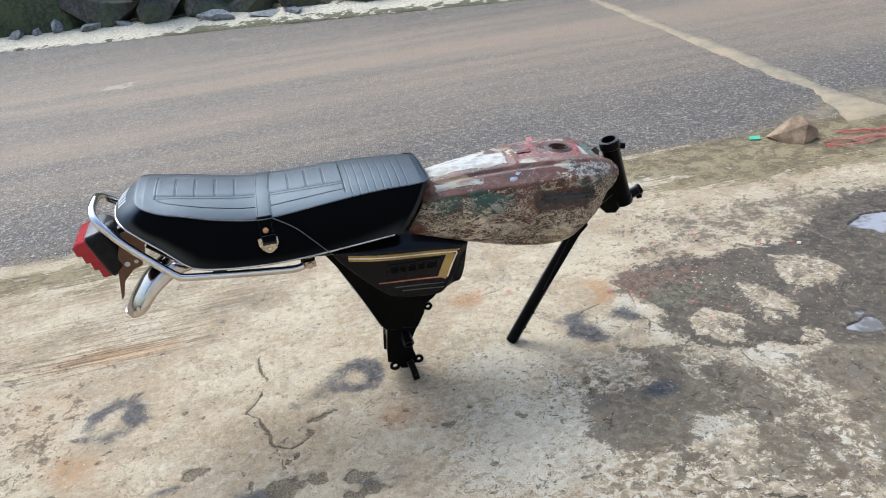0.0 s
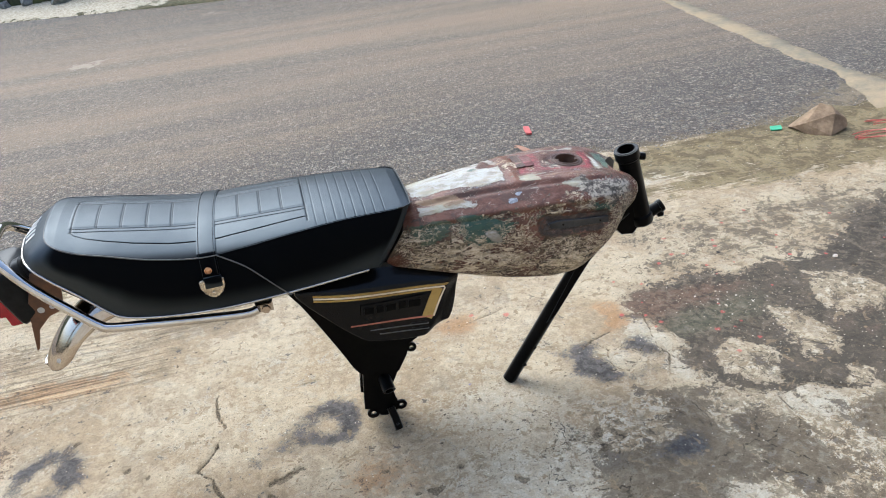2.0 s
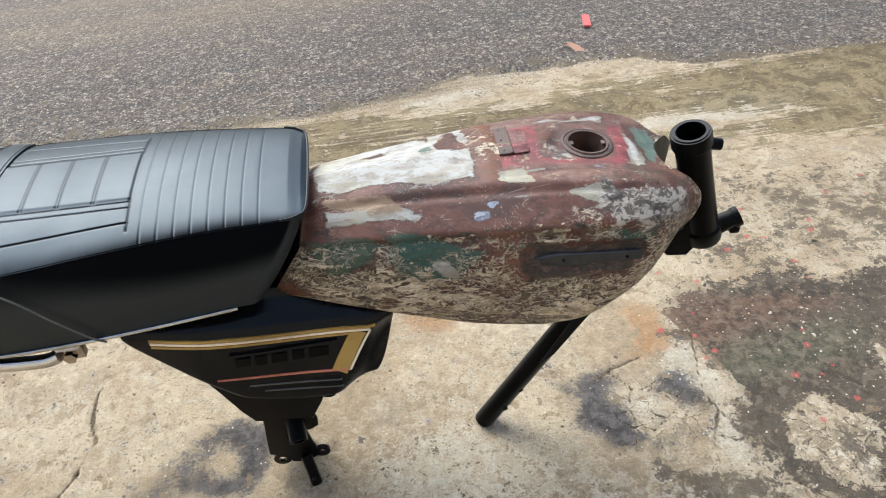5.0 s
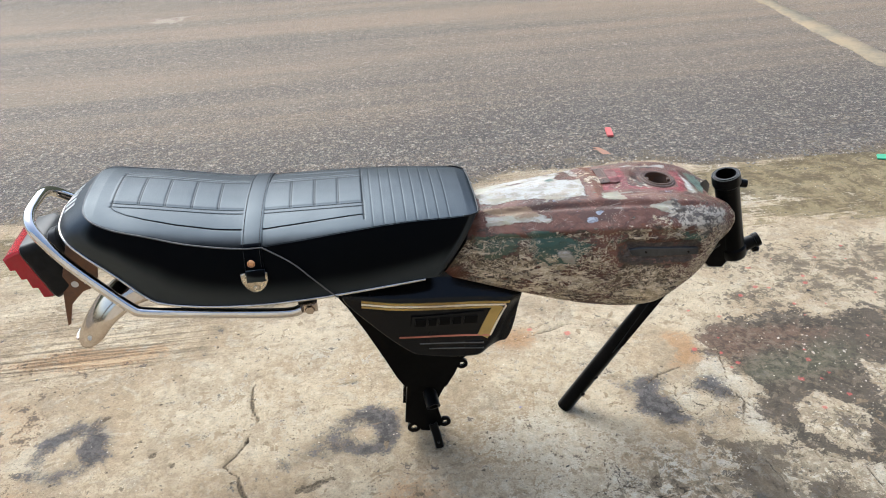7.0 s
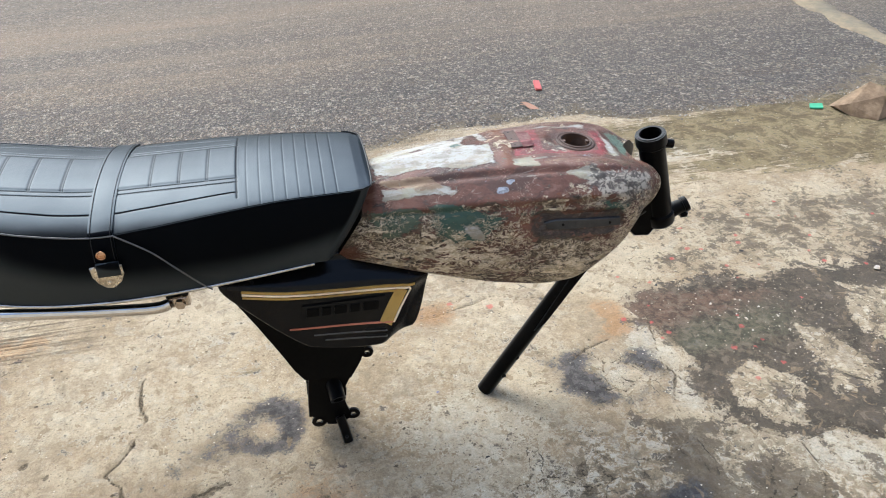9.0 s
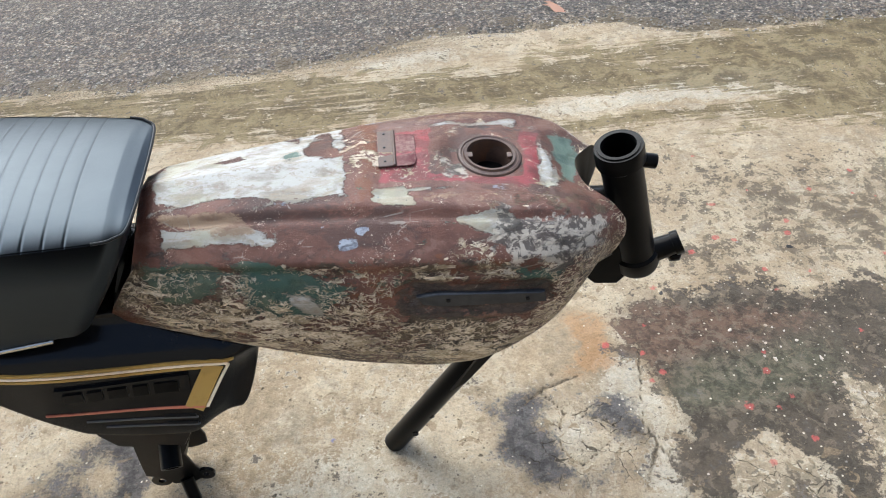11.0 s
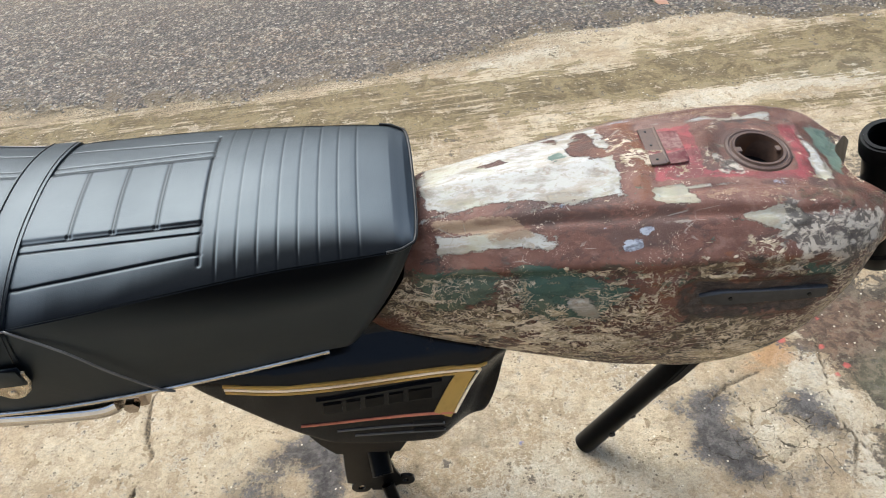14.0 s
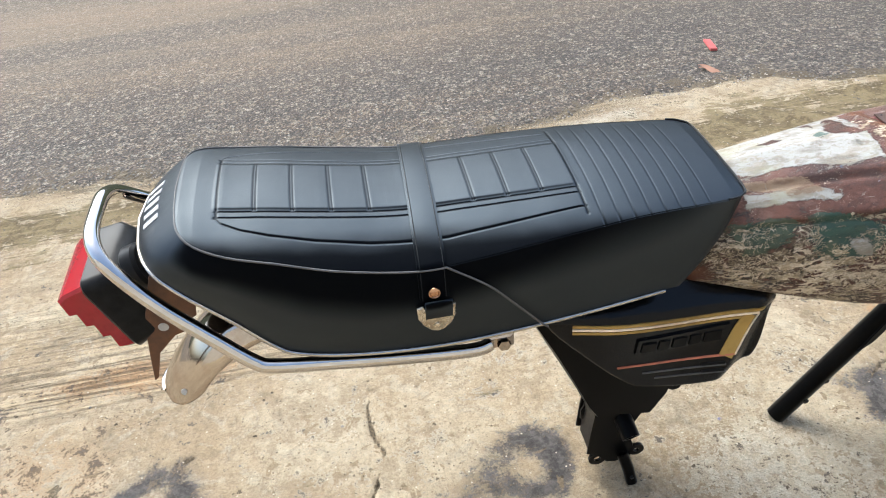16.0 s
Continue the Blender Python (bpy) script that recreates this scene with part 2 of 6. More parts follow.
def concrete_material():
    k = Mat("stained_concrete")
    grain, fine = k.noise(560, 4, 0.70), k.noise(190, 6, 0.66)
    mid, blot, big = k.noise(46, 10, 0.68, None, 0.3), k.noise(13, 11, 0.72, None, 0.5), k.noise(3.4, 8, 0.60)
    flake, streak = k.noise(44, 12, 0.70, None, 0.45), k.noise(34, 10, 0.74, k.scaled(0.16, 2.4, 1, 0.05))

    def swing(*pairs):
        """A sum of noises, each about zero."""
        total = 0.0
        for n, amount in pairs:
            total = k.calc("MULTIPLY_ADD", k.calc("SUBTRACT", n, 0.5), amount, total)
        return total

    base = k.mix(k.step(big, 0.40, 0.60), (0.305, 0.240, 0.165), (0.375, 0.318, 0.240))
    base = k.mix(k.step(blot, 0.53, 0.60, 0, 0.40), base, (0.215, 0.165, 0.110))
    base = k.mix(k.step(blot, 0.46, 0.40, 0, 0.55), base, (0.415, 0.370, 0.300))
    base = k.mix(k.step(k.noise(6.5, 9, 0.65, None, 0.6), 0.53, 0.58, 0, 0.45), base, (0.225, 0.180, 0.128))
    # weathered skin: pale flakes left on a darker underlayer
    patchy = k.calc("MULTIPLY", k.attr("flake"), k.step(k.noise(7, 8, 0.65, None, 0.5), 0.38, 0.58, 0.35, 1.0))
    f = k.calc("ADD", flake, swing((fine, 0.25), (big, 0.35)))
    base = k.mix(k.calc("MULTIPLY", k.step(f, 0.500, 0.530), k.calc("MULTIPLY", patchy, 0.85)), base, (0.118, 0.098, 0.072))
    base = k.mix(k.calc("MULTIPLY", k.step(f, 0.462, 0.440), k.calc("MULTIPLY", patchy, 0.80)), base, (0.470, 0.445, 0.400))
    lip = k.step(k.calc("ABSOLUTE", k.calc("SUBTRACT", f, 0.497)), 0.003, 0.010, 1, 0)
    base = k.mix(k.calc("MULTIPLY", lip, k.calc("MULTIPLY", patchy, 0.7)), base, (0.062, 0.050, 0.036))
    wob = swing((mid, 2.4), (blot, 2.2), (fine, 1.1))

    def mask(name, lo=0.44, hi=0.54, wobble=0.55, extra=None):
        return k.step(k.calc("ADD", k.attr(name), k.calc("MULTIPLY", extra or wob, wobble)), lo, hi)

    pale = mask("pale", 0.44, 0.56, 0.9)
    col = k.mix(k.calc("MULTIPLY", pale, 0.7), base, k.mix(k.step(mid, 0.44, 0.56), (0.450, 0.425, 0.375), (0.325, 0.290, 0.235)))
    rust = mask("rust", 0.3, 0.85, 0.6)
    col = k.mix(k.calc("MULTIPLY", rust, 0.62), col, (0.270, 0.145, 0.062))
    moss = mask("moss", 0.42, 0.58, 1.0, swing((streak, 2.0), (blot, 2.4), (fine, 0.8)))
    col = k.mix(k.calc("MULTIPLY", moss, 0.88), col, k.mix(k.step(blot, 0.43, 0.57), (0.072, 0.056, 0.026), (0.170, 0.135, 0.075)))
    stain = mask("stain", 0.40, 0.58, 1.1)
    col = k.mix(k.calc("MULTIPLY", stain, 0.80), col, k.mix(k.step(blot, 0.42, 0.58), (0.118, 0.098, 0.073), (0.068, 0.056, 0.042)))
    damp = mask("damp", 0.36, 0.62, 0.85)
    dampcol = k.mix(k.step(blot, 0.44, 0.56), (0.031, 0.026, 0.021), (0.060, 0.049, 0.038))
    dampcol = k.mix(k.calc("MULTIPLY", mask("olive", 0.3, 0.8, 0.5), 0.7), dampcol, k.mix(k.step(mid, 0.44, 0.58), (0.046, 0.050, 0.032), (0.092, 0.092, 0.064)))
    dampcol = k.mix(k.calc("MULTIPLY", mask("umber", 0.3, 0.8, 0.5), 0.75), dampcol, k.mix(k.step(mid, 0.44, 0.58), (0.062, 0.034, 0.025), (0.118, 0.072, 0.052)))
    dampcol = k.mix(k.step(f, 0.455, 0.425, 0, 0.45), dampcol, (0.165, 0.140, 0.108))
    col = k.mix(k.calc("MULTIPLY", damp, 0.92), col, dampcol)
    soot = mask("soot", 0.14, 0.74, 0.75, swing((mid, 1.6), (blot, 2.8), (fine, 1.6)))
    col = k.mix(k.calc("MULTIPLY", soot, 0.90), col, k.mix(k.step(mid, 0.42, 0.58), (0.034, 0.035, 0.044), (0.066, 0.066, 0.074)))
    pit = k.step(k.calc("ADD", k.attr("pit"), k.calc("MULTIPLY", wob, 0.6)), 0.45, 0.55)
    col = k.mix(k.calc("MULTIPLY", pit, 0.78), col, k.mix(k.step(fine, 0.42, 0.58), (0.060, 0.048, 0.034), (0.150, 0.122, 0.086)))
    comb = k.noise(46, 8, 0.7, k.scaled(0.06, 2.3, 1, 0.055), 0.3)
    ridge = k.calc("MULTIPLY", k.step(comb, 0.515, 0.575), k.attr("ridge"))
    col = k.mix(k.calc("MULTIPLY", ridge, 0.60), col, (0.080, 0.062, 0.040))
    col = k.mix(k.calc("MULTIPLY", k.calc("MULTIPLY", k.step(comb, 0.47, 0.41), k.attr("ridge")), 0.55), col, (0.42, 0.345, 0.23))
    crack = k.step(k.attr("crack"), 0.3, 0.8)
    col = k.mix(k.calc("MULTIPLY", crack, 0.9), col, k.mix(k.step(fine, 0.44, 0.56), (0.030, 0.024, 0.017), (0.110, 0.086, 0.058)))
    bend = k.add("ShaderNodeTexNoise")
    k.put(bend.inputs["Vector"], k.co)
    bend.inputs["Scale"].default_value, bend.inputs["Detail"].default_value = 16, 4
    shift = k.add("ShaderNodeVectorMath")
    shift.operation = "MULTIPLY_ADD"
    k.put(shift.inputs[0], bend.outputs["Color"])
    shift.inputs[1].default_value = (0.070, 0.070, 0.000)
    k.put(shift.inputs[2], k.co)
    web = k.cells(19, "DISTANCE_TO_EDGE", shift.outputs[0])
    web = k.calc("MULTIPLY", k.step(k.calc("ADD", web, k.calc("MULTIPLY", k.calc("SUBTRACT", mid, 0.5), 0.07)), 0.0, 0.013, 1, 0), k.attr("craze"))
    wide_web = k.cells(7.5, "DISTANCE_TO_EDGE", shift.outputs[0])
    wide_web = k.calc("MULTIPLY", k.step(k.calc("ADD", wide_web, swing((mid, 0.10), (fine, 0.04))), 0.0, 0.009, 1, 0), k.calc("MULTIPLY", k.attr("flake"), k.step(k.noise(5, 5), 0.46, 0.56)))
    web = k.calc("MAXIMUM", web, wide_web)
    col = k.mix(k.calc("MULTIPLY", web, 0.8), col, (0.030, 0.025, 0.018))
    paint = k.step(k.calc("ADD", k.attr("paint", "Alpha"), k.calc("MULTIPLY", wob, 0.6)), 0.45, 0.75)
    col = k.mix(k.calc("MULTIPLY", paint, 0.62), col, k.attr("paint", "Color"))

    # asphalt crumbs trodden onto the edge of the slab
    crumbs = k.step(k.calc("ADD", k.attr("grit"), swing((fine, 3.4), (mid, 1.4), (streak, 1.2))), 0.50, 0.62)
    col = k.mix(k.calc("MULTIPLY", crumbs, 0.75), col, k.mix(k.step(grain, 0.44, 0.56), (0.040, 0.035, 0.028), (0.115, 0.096, 0.068)))

    def specks(scale, share, size, where):
        pick = k.add("ShaderNodeSeparateColor")
        k.put(pick.inputs[0], k.cells(scale, out="Color"))
        near_ = k.step(k.calc("ADD", k.cells(scale), swing((fine, 0.5))), size * 0.7, size, 1, 0)
        return k.calc("MULTIPLY", k.calc("MULTIPLY", near_, k.step(pick.outputs[0], 1 - share, 1 - share + 0.03)), where)

    dirt = specks(62, 0.13, 0.26, k.step(blot, 0.46, 0.58, 0.0, 0.9))
    dirt = k.calc("MAXIMUM", dirt, specks(150, 0.16, 0.30, k.step(big, 0.40, 0.60, 0.1, 0.7)))
    col = k.mix(k.calc("MULTIPLY", k.step(k.noise(27, 7, 0.6, None, 0.7), 0.60, 0.63), k.step(big, 0.42, 0.58, 0.15, 0.75)), col, (0.190, 0.145, 0.095))
    col = k.mix(dirt, col, (0.060, 0.048, 0.034))
    col = k.mix(specks(125, 0.07, 0.26, 0.75), col, (0.54, 0.50, 0.43))
    tone = k.calc("ADD", 1.0, swing((grain, 1.0), (fine, 1.2), (mid, 1.2), (blot, 0.9), (big, 0.6)))
    rough = k.calc("SUBTRACT", 0.9, k.calc("ADD", k.calc("MULTIPLY", damp, 0.14), k.calc("MULTIPLY", k.attr("wet"), 0.42)))
    h = k.calc("ADD", swing((mid, -1.0), (fine, -0.9), (grain, -0.35), (flake, -0.9)), k.calc("MULTIPLY", k.calc("ADD", web, k.calc("ADD", ridge, dirt)), -0.55))
    shade = k.add("ShaderNodeVectorMath")
    shade.operation = "SCALE"
    k.put(shade.inputs[0], col)
    k.put(shade.inputs["Scale"], tone)
    col = k.mix(1.0, shade.outputs[0], (0.985, 0.95, 0.865), "MULTIPLY")
    return k.done(col, rough, 0, k.bump(h, 0.9, 0.0050), IOR=1.30)


def asphalt_material():
    k = Mat("worn_asphalt")
    grit, gritcol = k.cells(130), k.cells(130, out="Color")
    coarse, coarsecol = k.cells(70), k.cells(70, out="Color")
    n1, n2, n3 = k.noise(0.9, 6, 0.65), k.noise(13, 10, 0.74), k.noise(90, 6, 0.75)
    lane = k.noise(1.15, 9, 0.62, k.scaled(0.05, 0.85, 1, -0.07))
    lane2 = k.noise(9, 9, 0.7, k.scaled(0.05, 1.0, 1, -0.06))
    col = k.mix(k.step(n2, 0.42, 0.60), (0.062, 0.054, 0.047), (0.110, 0.097, 0.083))
    col = k.mix(k.step(n1, 0.42, 0.60, 0, 0.5), col, (0.129, 0.120, 0.112))
    col = k.mix(k.step(lane, 0.44, 0.60, 0, 0.85), col, (0.205, 0.150, 0.098))
    col = k.mix(k.step(lane2, 0.52, 0.60, 0, 0.5), col, (0.179, 0.156, 0.129))
    col = k.mix(k.step(lane2, 0.47, 0.40, 0, 0.5), col, (0.058, 0.055, 0.051))
    s, s2 = k.add("ShaderNodeSeparateColor"), k.add("ShaderNodeSeparateColor")
    k.put(s.inputs[0], gritcol)
    k.put(s2.inputs[0], coarsecol)
    col = k.mix(k.step(s.outputs[0], 0.72, 0.95, 0, 0.75), col, (0.290, 0.262, 0.228))
    col = k.mix(k.step(s.outputs[1], 0.62, 0.92, 0, 0.75), col, (0.023, 0.022, 0.021))
    col = k.mix(k.step(s2.outputs[0], 0.88, 0.96, 0, 0.8), col, (0.360, 0.340, 0.310))
    gap = k.step(grit, 0.30, 0.55)
    col = k.mix(k.calc("MULTIPLY", gap, 0.7), col, (0.023, 0.021, 0.019))
    col = k.mix(k.step(n3, 0.57, 0.64, 0, 0.5), col, (0.031, 0.029, 0.027))
    lump = k.noise(70, 5, 0.58, None, 0.4)
    col = k.mix(k.step(lump, 0.55, 0.62, 0, 0.8), col, (0.024, 0.021, 0.018))
    col = k.mix(k.step(lump, 0.43, 0.36, 0, 0.75), col, (0.250, 0.220, 0.185))
    worn_in = k.calc("MULTIPLY", k.attr("lane"), k.step(lane, 0.38, 0.62, 0.35, 1))
    col = k.mix(k.calc("MULTIPLY", worn_in, k.step(n3, 0.35, 0.65, 0.9, 0.5)), col, (0.222, 0.172, 0.120))
    chip = k.step(k.cells(4.2), 0.02, 0.055, 1, 0)
    pale = k.step(k.calc("ADD", k.attr("pale"), k.calc("MULTIPLY", k.calc("SUBTRACT", n2, 0.5), 2.0)), 0.42, 0.60)
    col = k.mix(k.calc("MULTIPLY", pale, 0.7), col, (0.281, 0.250, 0.205))
    col = k.mix(k.calc("MULTIPLY", chip, 0.45), col, (0.296, 0.281, 0.257))
    dust = k.calc("ADD", k.attr("dust"), k.calc("MULTIPLY", k.calc("SUBTRACT", n2, 0.5), 3.2))
    sand = k.mix(k.step(n2, 0.45, 0.58), (0.176, 0.144, 0.098), (0.090, 0.072, 0.045))
    sand = k.mix(k.step(n3, 0.55, 0.62, 0, 0.7), sand, (0.039, 0.035, 0.028))
    col = k.mix(k.step(dust, 0.42, 0.60), col, sand)
    h = k.calc("ADD", k.calc("MULTIPLY", grit, -0.8), k.calc("ADD", k.calc("MULTIPLY", coarse, -0.4), k.calc("MULTIPLY", lump, -1.8)))
    col = k.mix(1.0, col, (1.09, 1.0, 0.88), "MULTIPLY")
    return k.done(col, 0.68, 0, k.bump(h, 1.0, 0.009))


def tank_material():
    k = Mat("stripped_tank_paint")
    fine = k.noise(480, 6, 0.78)
    mid = k.noise(50, 10, 0.64, k.scaled(0.6, 1, 1), 0.4)
    streak = k.noise(46, 12, 0.68, k.scaled(0.45, 1.0, 1.3), 0.35)
    fleck = k.noise(150, 9, 0.66, k.scaled(0.6, 1, 1.1), 0.4)
    big = k.noise(11, 7, 0.66)

    def about(n, amount):
        return k.calc("MULTIPLY", k.calc("SUBTRACT", n, 0.5), amount)

    def mask(name, lo=0.46, hi=0.52, amount=1.6, src=None):
        f = k.calc("ADD", k.attr(name), about(src or streak, amount))
        f = k.calc("ADD", f, k.calc("ADD", about(fine, 0.8), about(fleck, 1.0)))
        return k.step(f, lo, hi)

    col = k.mix(k.step(big, 0.42, 0.58), (0.070, 0.029, 0.020), (0.122, 0.058, 0.043))
    col = k.mix(k.step(mid, 0.53, 0.60, 0, 0.55), col, (0.034, 0.016, 0.012))
    col = k.mix(k.step(fleck, 0.42, 0.34, 0, 0.5), col, (0.19, 0.110, 0.085))
    smear = k.noise(19, 9, 0.68, k.scaled(0.55, 1, 1), 0.6)
    col = k.mix(k.step(smear, 0.53, 0.60, 0, 0.65), col, (0.042, 0.026, 0.022))
    col = k.mix(k.step(smear, 0.46, 0.39, 0, 0.55), col, (0.175, 0.112, 0.092))
    orange = mask("orange", 0.42, 0.7, 2.2, mid)
    col = k.mix(k.calc("MULTIPLY", orange, 0.75), col, (0.128, 0.046, 0.016))
    grime = mask("grime", 0.42, 0.56, 2.6, big)
    grimecol = k.mix(k.step(mid, 0.43, 0.57), (0.020, 0.016, 0.011), (0.088, 0.070, 0.046))
    grimecol = k.mix(k.step(k.noise(30, 9, 0.68, k.scaled(0.4, 1, 1.3), 0.4), 0.51, 0.58, 0, 0.7), grimecol, (0.135, 0.110, 0.072))
    grimecol = k.mix(k.step(streak, 0.52, 0.60, 0, 0.6), grimecol, (0.085, 0.045, 0.034))
    col = k.mix(k.calc("MULTIPLY", grime, 0.93), col, grimecol)
    green = mask("green", 0.45, 0.52, 2.6, streak)
    col = k.mix(k.calc("MULTIPLY", green, 0.9), col, k.mix(k.step(big, 0.45, 0.57), (0.024, 0.072, 0.060), (0.062, 0.092, 0.064)))
    red = mask("red", 0.45, 0.53, 1.2, mid)
    col = k.mix(k.calc("MULTIPLY", red, 0.9), col, k.mix(k.step(mid, 0.45, 0.56), (0.215, 0.040, 0.052), (0.120, 0.030, 0.032)))
    peel = k.noise(58, 11, 0.66, k.scaled(0.5, 1.0, 1.35), 0.7)
    lay = k.calc("ADD", k.attr("cream"), k.calc("ADD", about(peel, 3.2), about(fleck, 1.9)))
    cream = k.step(lay, 0.485, 0.525)
    crust = k.mix(k.step(mid, 0.44, 0.56), (0.56, 0.52, 0.43), (0.25, 0.215, 0.15))
    crust = k.mix(k.step(fine, 0.56, 0.63, 0, 0.6), crust, (0.090, 0.072, 0.050))
    # dark rim outside the cream flakes: their shadow painted into the colour
    col = k.mix(k.calc("MULTIPLY", k.step(lay, 0.40, 0.47), k.calc("MULTIPLY", k.attr("curl"), 0.9)), col, (0.020, 0.016, 0.012))
    col = k.mix(cream, col, crust)
    # curled edges of old paint: thin wandering pale lines
    curl = k.noise(62, 4, 0.55, k.scaled(0.75, 1, 1.15), 0.9)
    edge_ = k.step(k.calc("ABSOLUTE", k.calc("SUBTRACT", curl, 0.5)), 0.010, 0.034, 1, 0)
    curl2 = k.noise(125, 4, 0.55, k.scaled(0.8, 1, 1.1), 0.9)
    edge_ = k.calc("MAXIMUM", edge_, k.step(k.calc("ABSOLUTE", k.calc("SUBTRACT", curl2, 0.47)), 0.010, 0.034, 1, 0))
    edge_ = k.calc("MULTIPLY", edge_, k.step(k.calc("ADD", k.attr("curl"), k.calc("ADD", about(mid, 2.0), about(fleck, 1.6))), 0.40, 0.56))
    col = k.mix(k.calc("MULTIPLY", edge_, 0.95), col, k.mix(k.step(fleck, 0.46, 0.56), (0.64, 0.60, 0.50), (0.33, 0.29, 0.21)))
    spark = k.calc("MULTIPLY", k.step(k.noise(330, 6, 0.6, None, 1.5), 0.60, 0.64), k.step(k.noise(24, 6, 0.6), 0.50, 0.58))
    col = k.mix(k.calc("MULTIPLY", spark, 0.85), col, (0.50, 0.45, 0.38))
    white = mask("white", 0.43, 0.55, 2.2)
    wcol = k.mix(k.step(streak, 0.44, 0.58), (0.335, 0.355, 0.360), (0.215, 0.215, 0.195))
    wcol = k.mix(k.step(big, 0.5, 0.6, 0, 0.45), wcol, (0.30, 0.31, 0.215))
    wcol = k.mix(k.step(k.noise(26, 8, 0.7, k.scaled(0.4, 1, 1)), 0.53, 0.60, 0, 0.6), wcol, (0.38, 0.41, 0.44))
    wcol = k.mix(k.step(fleck, 0.55, 0.62, 0, 0.6), wcol, (0.20, 0.165, 0.125))
    wcol = k.mix(k.step(k.noise(70, 9, 0.7, k.scaled(0.3, 1, 1.3), 0.4), 0.53, 0.58, 0, 0.5), wcol, (0.27, 0.245, 0.195))
    wcol = k.mix(k.step(k.noise(30, 10, 0.70, k.scaled(0.35, 1, 1.2), 0.2), 0.55, 0.62, 0, 0.5), wcol, (0.25, 0.225, 0.175))
    col = k.mix(white, col, wcol)
    tan = mask("tan", 0.45, 0.55, 1.6)
    col = k.mix(k.calc("MULTIPLY", tan, 0.75), col, k.mix(k.step(streak, 0.44, 0.58), (0.30, 0.235, 0.165), (0.18, 0.125, 0.085)))
    grey = mask("grey", 0.45, 0.53, 2.6, mid)
    gcol = k.mix(k.step(streak, 0.46, 0.55), (0.38, 0.37, 0.34), (0.060, 0.056, 0.052))
    gcol = k.mix(k.step(fleck, 0.55, 0.60, 0, 0.8), gcol, (0.46, 0.44, 0.39))
    gcol = k.mix(k.step(k.noise(75, 8, 0.65, None, 0.8), 0.53, 0.57, 0, 0.85), gcol, (0.036, 0.033, 0.031))
    col = k.mix(k.calc("MULTIPLY", grey, 0.9), col, gcol)
    teal = mask("teal", 0.45, 0.53, 1.4, mid)
    col = k.mix(k.calc("MULTIPLY", teal, 0.9), col, k.mix(k.step(mid, 0.45, 0.58), (0.105, 0.165, 0.140), (0.05, 0.095, 0.085)))
    blue = mask("blue", 0.46, 0.53, 1.2, mid)
    col = k.mix(blue, col, k.mix(k.step(fleck, 0.45, 0.58), (0.27, 0.32, 0.41), (0.13, 0.15, 0.20)))
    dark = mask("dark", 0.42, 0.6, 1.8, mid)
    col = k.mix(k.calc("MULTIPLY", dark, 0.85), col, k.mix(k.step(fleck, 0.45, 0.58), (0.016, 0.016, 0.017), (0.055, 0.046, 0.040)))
    col = k.mix(1.0, col, (1.09, 1.0, 0.90), "MULTIPLY")
    scratch = k.step(k.calc("ADD", k.cells(42, "DISTANCE_TO_EDGE", k.scaled(0.55, 1, 1.2)), about(mid, 0.25)), 0.004, 0.014, 1, 0)
    scratch = k.calc("MULTIPLY", scratch, k.step(k.noise(19, 4), 0.55, 0.62))
    col = k.mix(k.calc("MULTIPLY", scratch, 0.6), col, (0.281, 0.254, 0.211))
    fill = k.calc("MAXIMUM", white, k.calc("MAXIMUM", cream, edge_))
    rough = k.calc("ADD", k.calc("MULTIPLY", fill, 0.20), k.calc("ADD", 0.20, k.calc("MULTIPLY", mid, 0.34)))
    h = k.calc("ADD", k.calc("MULTIPLY", fill, 0.45), k.calc("ADD", k.calc("MULTIPLY", streak, 0.32), k.calc("MULTIPLY", fine, 0.4)))
    h = k.calc("ADD", h, k.calc("MULTIPLY", k.calc("ADD", green, grime), -0.25))
    return k.done(col, rough, 0, k.bump(h, 1.0, 0.0030), IOR=1.42)


def slant_gloss(k, low, high, lo=0.25, hi=0.62):
    """Gloss that rises as the surface is seen at a slant."""
    n = k.add("ShaderNodeLayerWeight")
    n.inputs["Blend"].default_value = 0.5
    return k.step(n.outputs["Facing"], lo, hi, low, high)


def vinyl_material():
    k = Mat("black_vinyl")
    grain = k.cells(900)
    soft = k.noise(14, 4)
    dustn = k.noise(5, 5)
    col = k.mix(k.step(dustn, 0.45, 0.7, 0, 0.6), (0.0010, 0.0012, 0.0019), (0.0022, 0.0026, 0.0040))
    spot = k.step(k.cells(22), 0.0, 0.035, 1, 0)
    col = k.mix(k.calc("MULTIPLY", spot, k.step(k.noise(3.1, 2), 0.55, 0.6, 0, 0.5)), col, (0.35, 0.34, 0.32))
    r = k.calc("ADD", 0.46, k.calc("MULTIPLY", k.calc("SUBTRACT", soft, 0.5), 0.16))
    # gloss cut in grooves imitates their shade; blue specular tint imitates reflected sky
    return k.done(col, r, 0, k.bump(grain, 0.12, 0.0005, k.bump(soft, 0.25, 0.004)), IOR=1.40, Specular_IOR_Level=k.calc("MULTIPLY", slant_gloss(k, 0.06, 0.93, 0.14, 0.255), k.step(k.attr("groove"), 0.15, 0.8, 1.0, 0.30)), Specular_Tint=(0.70, 0.86, 1.0))


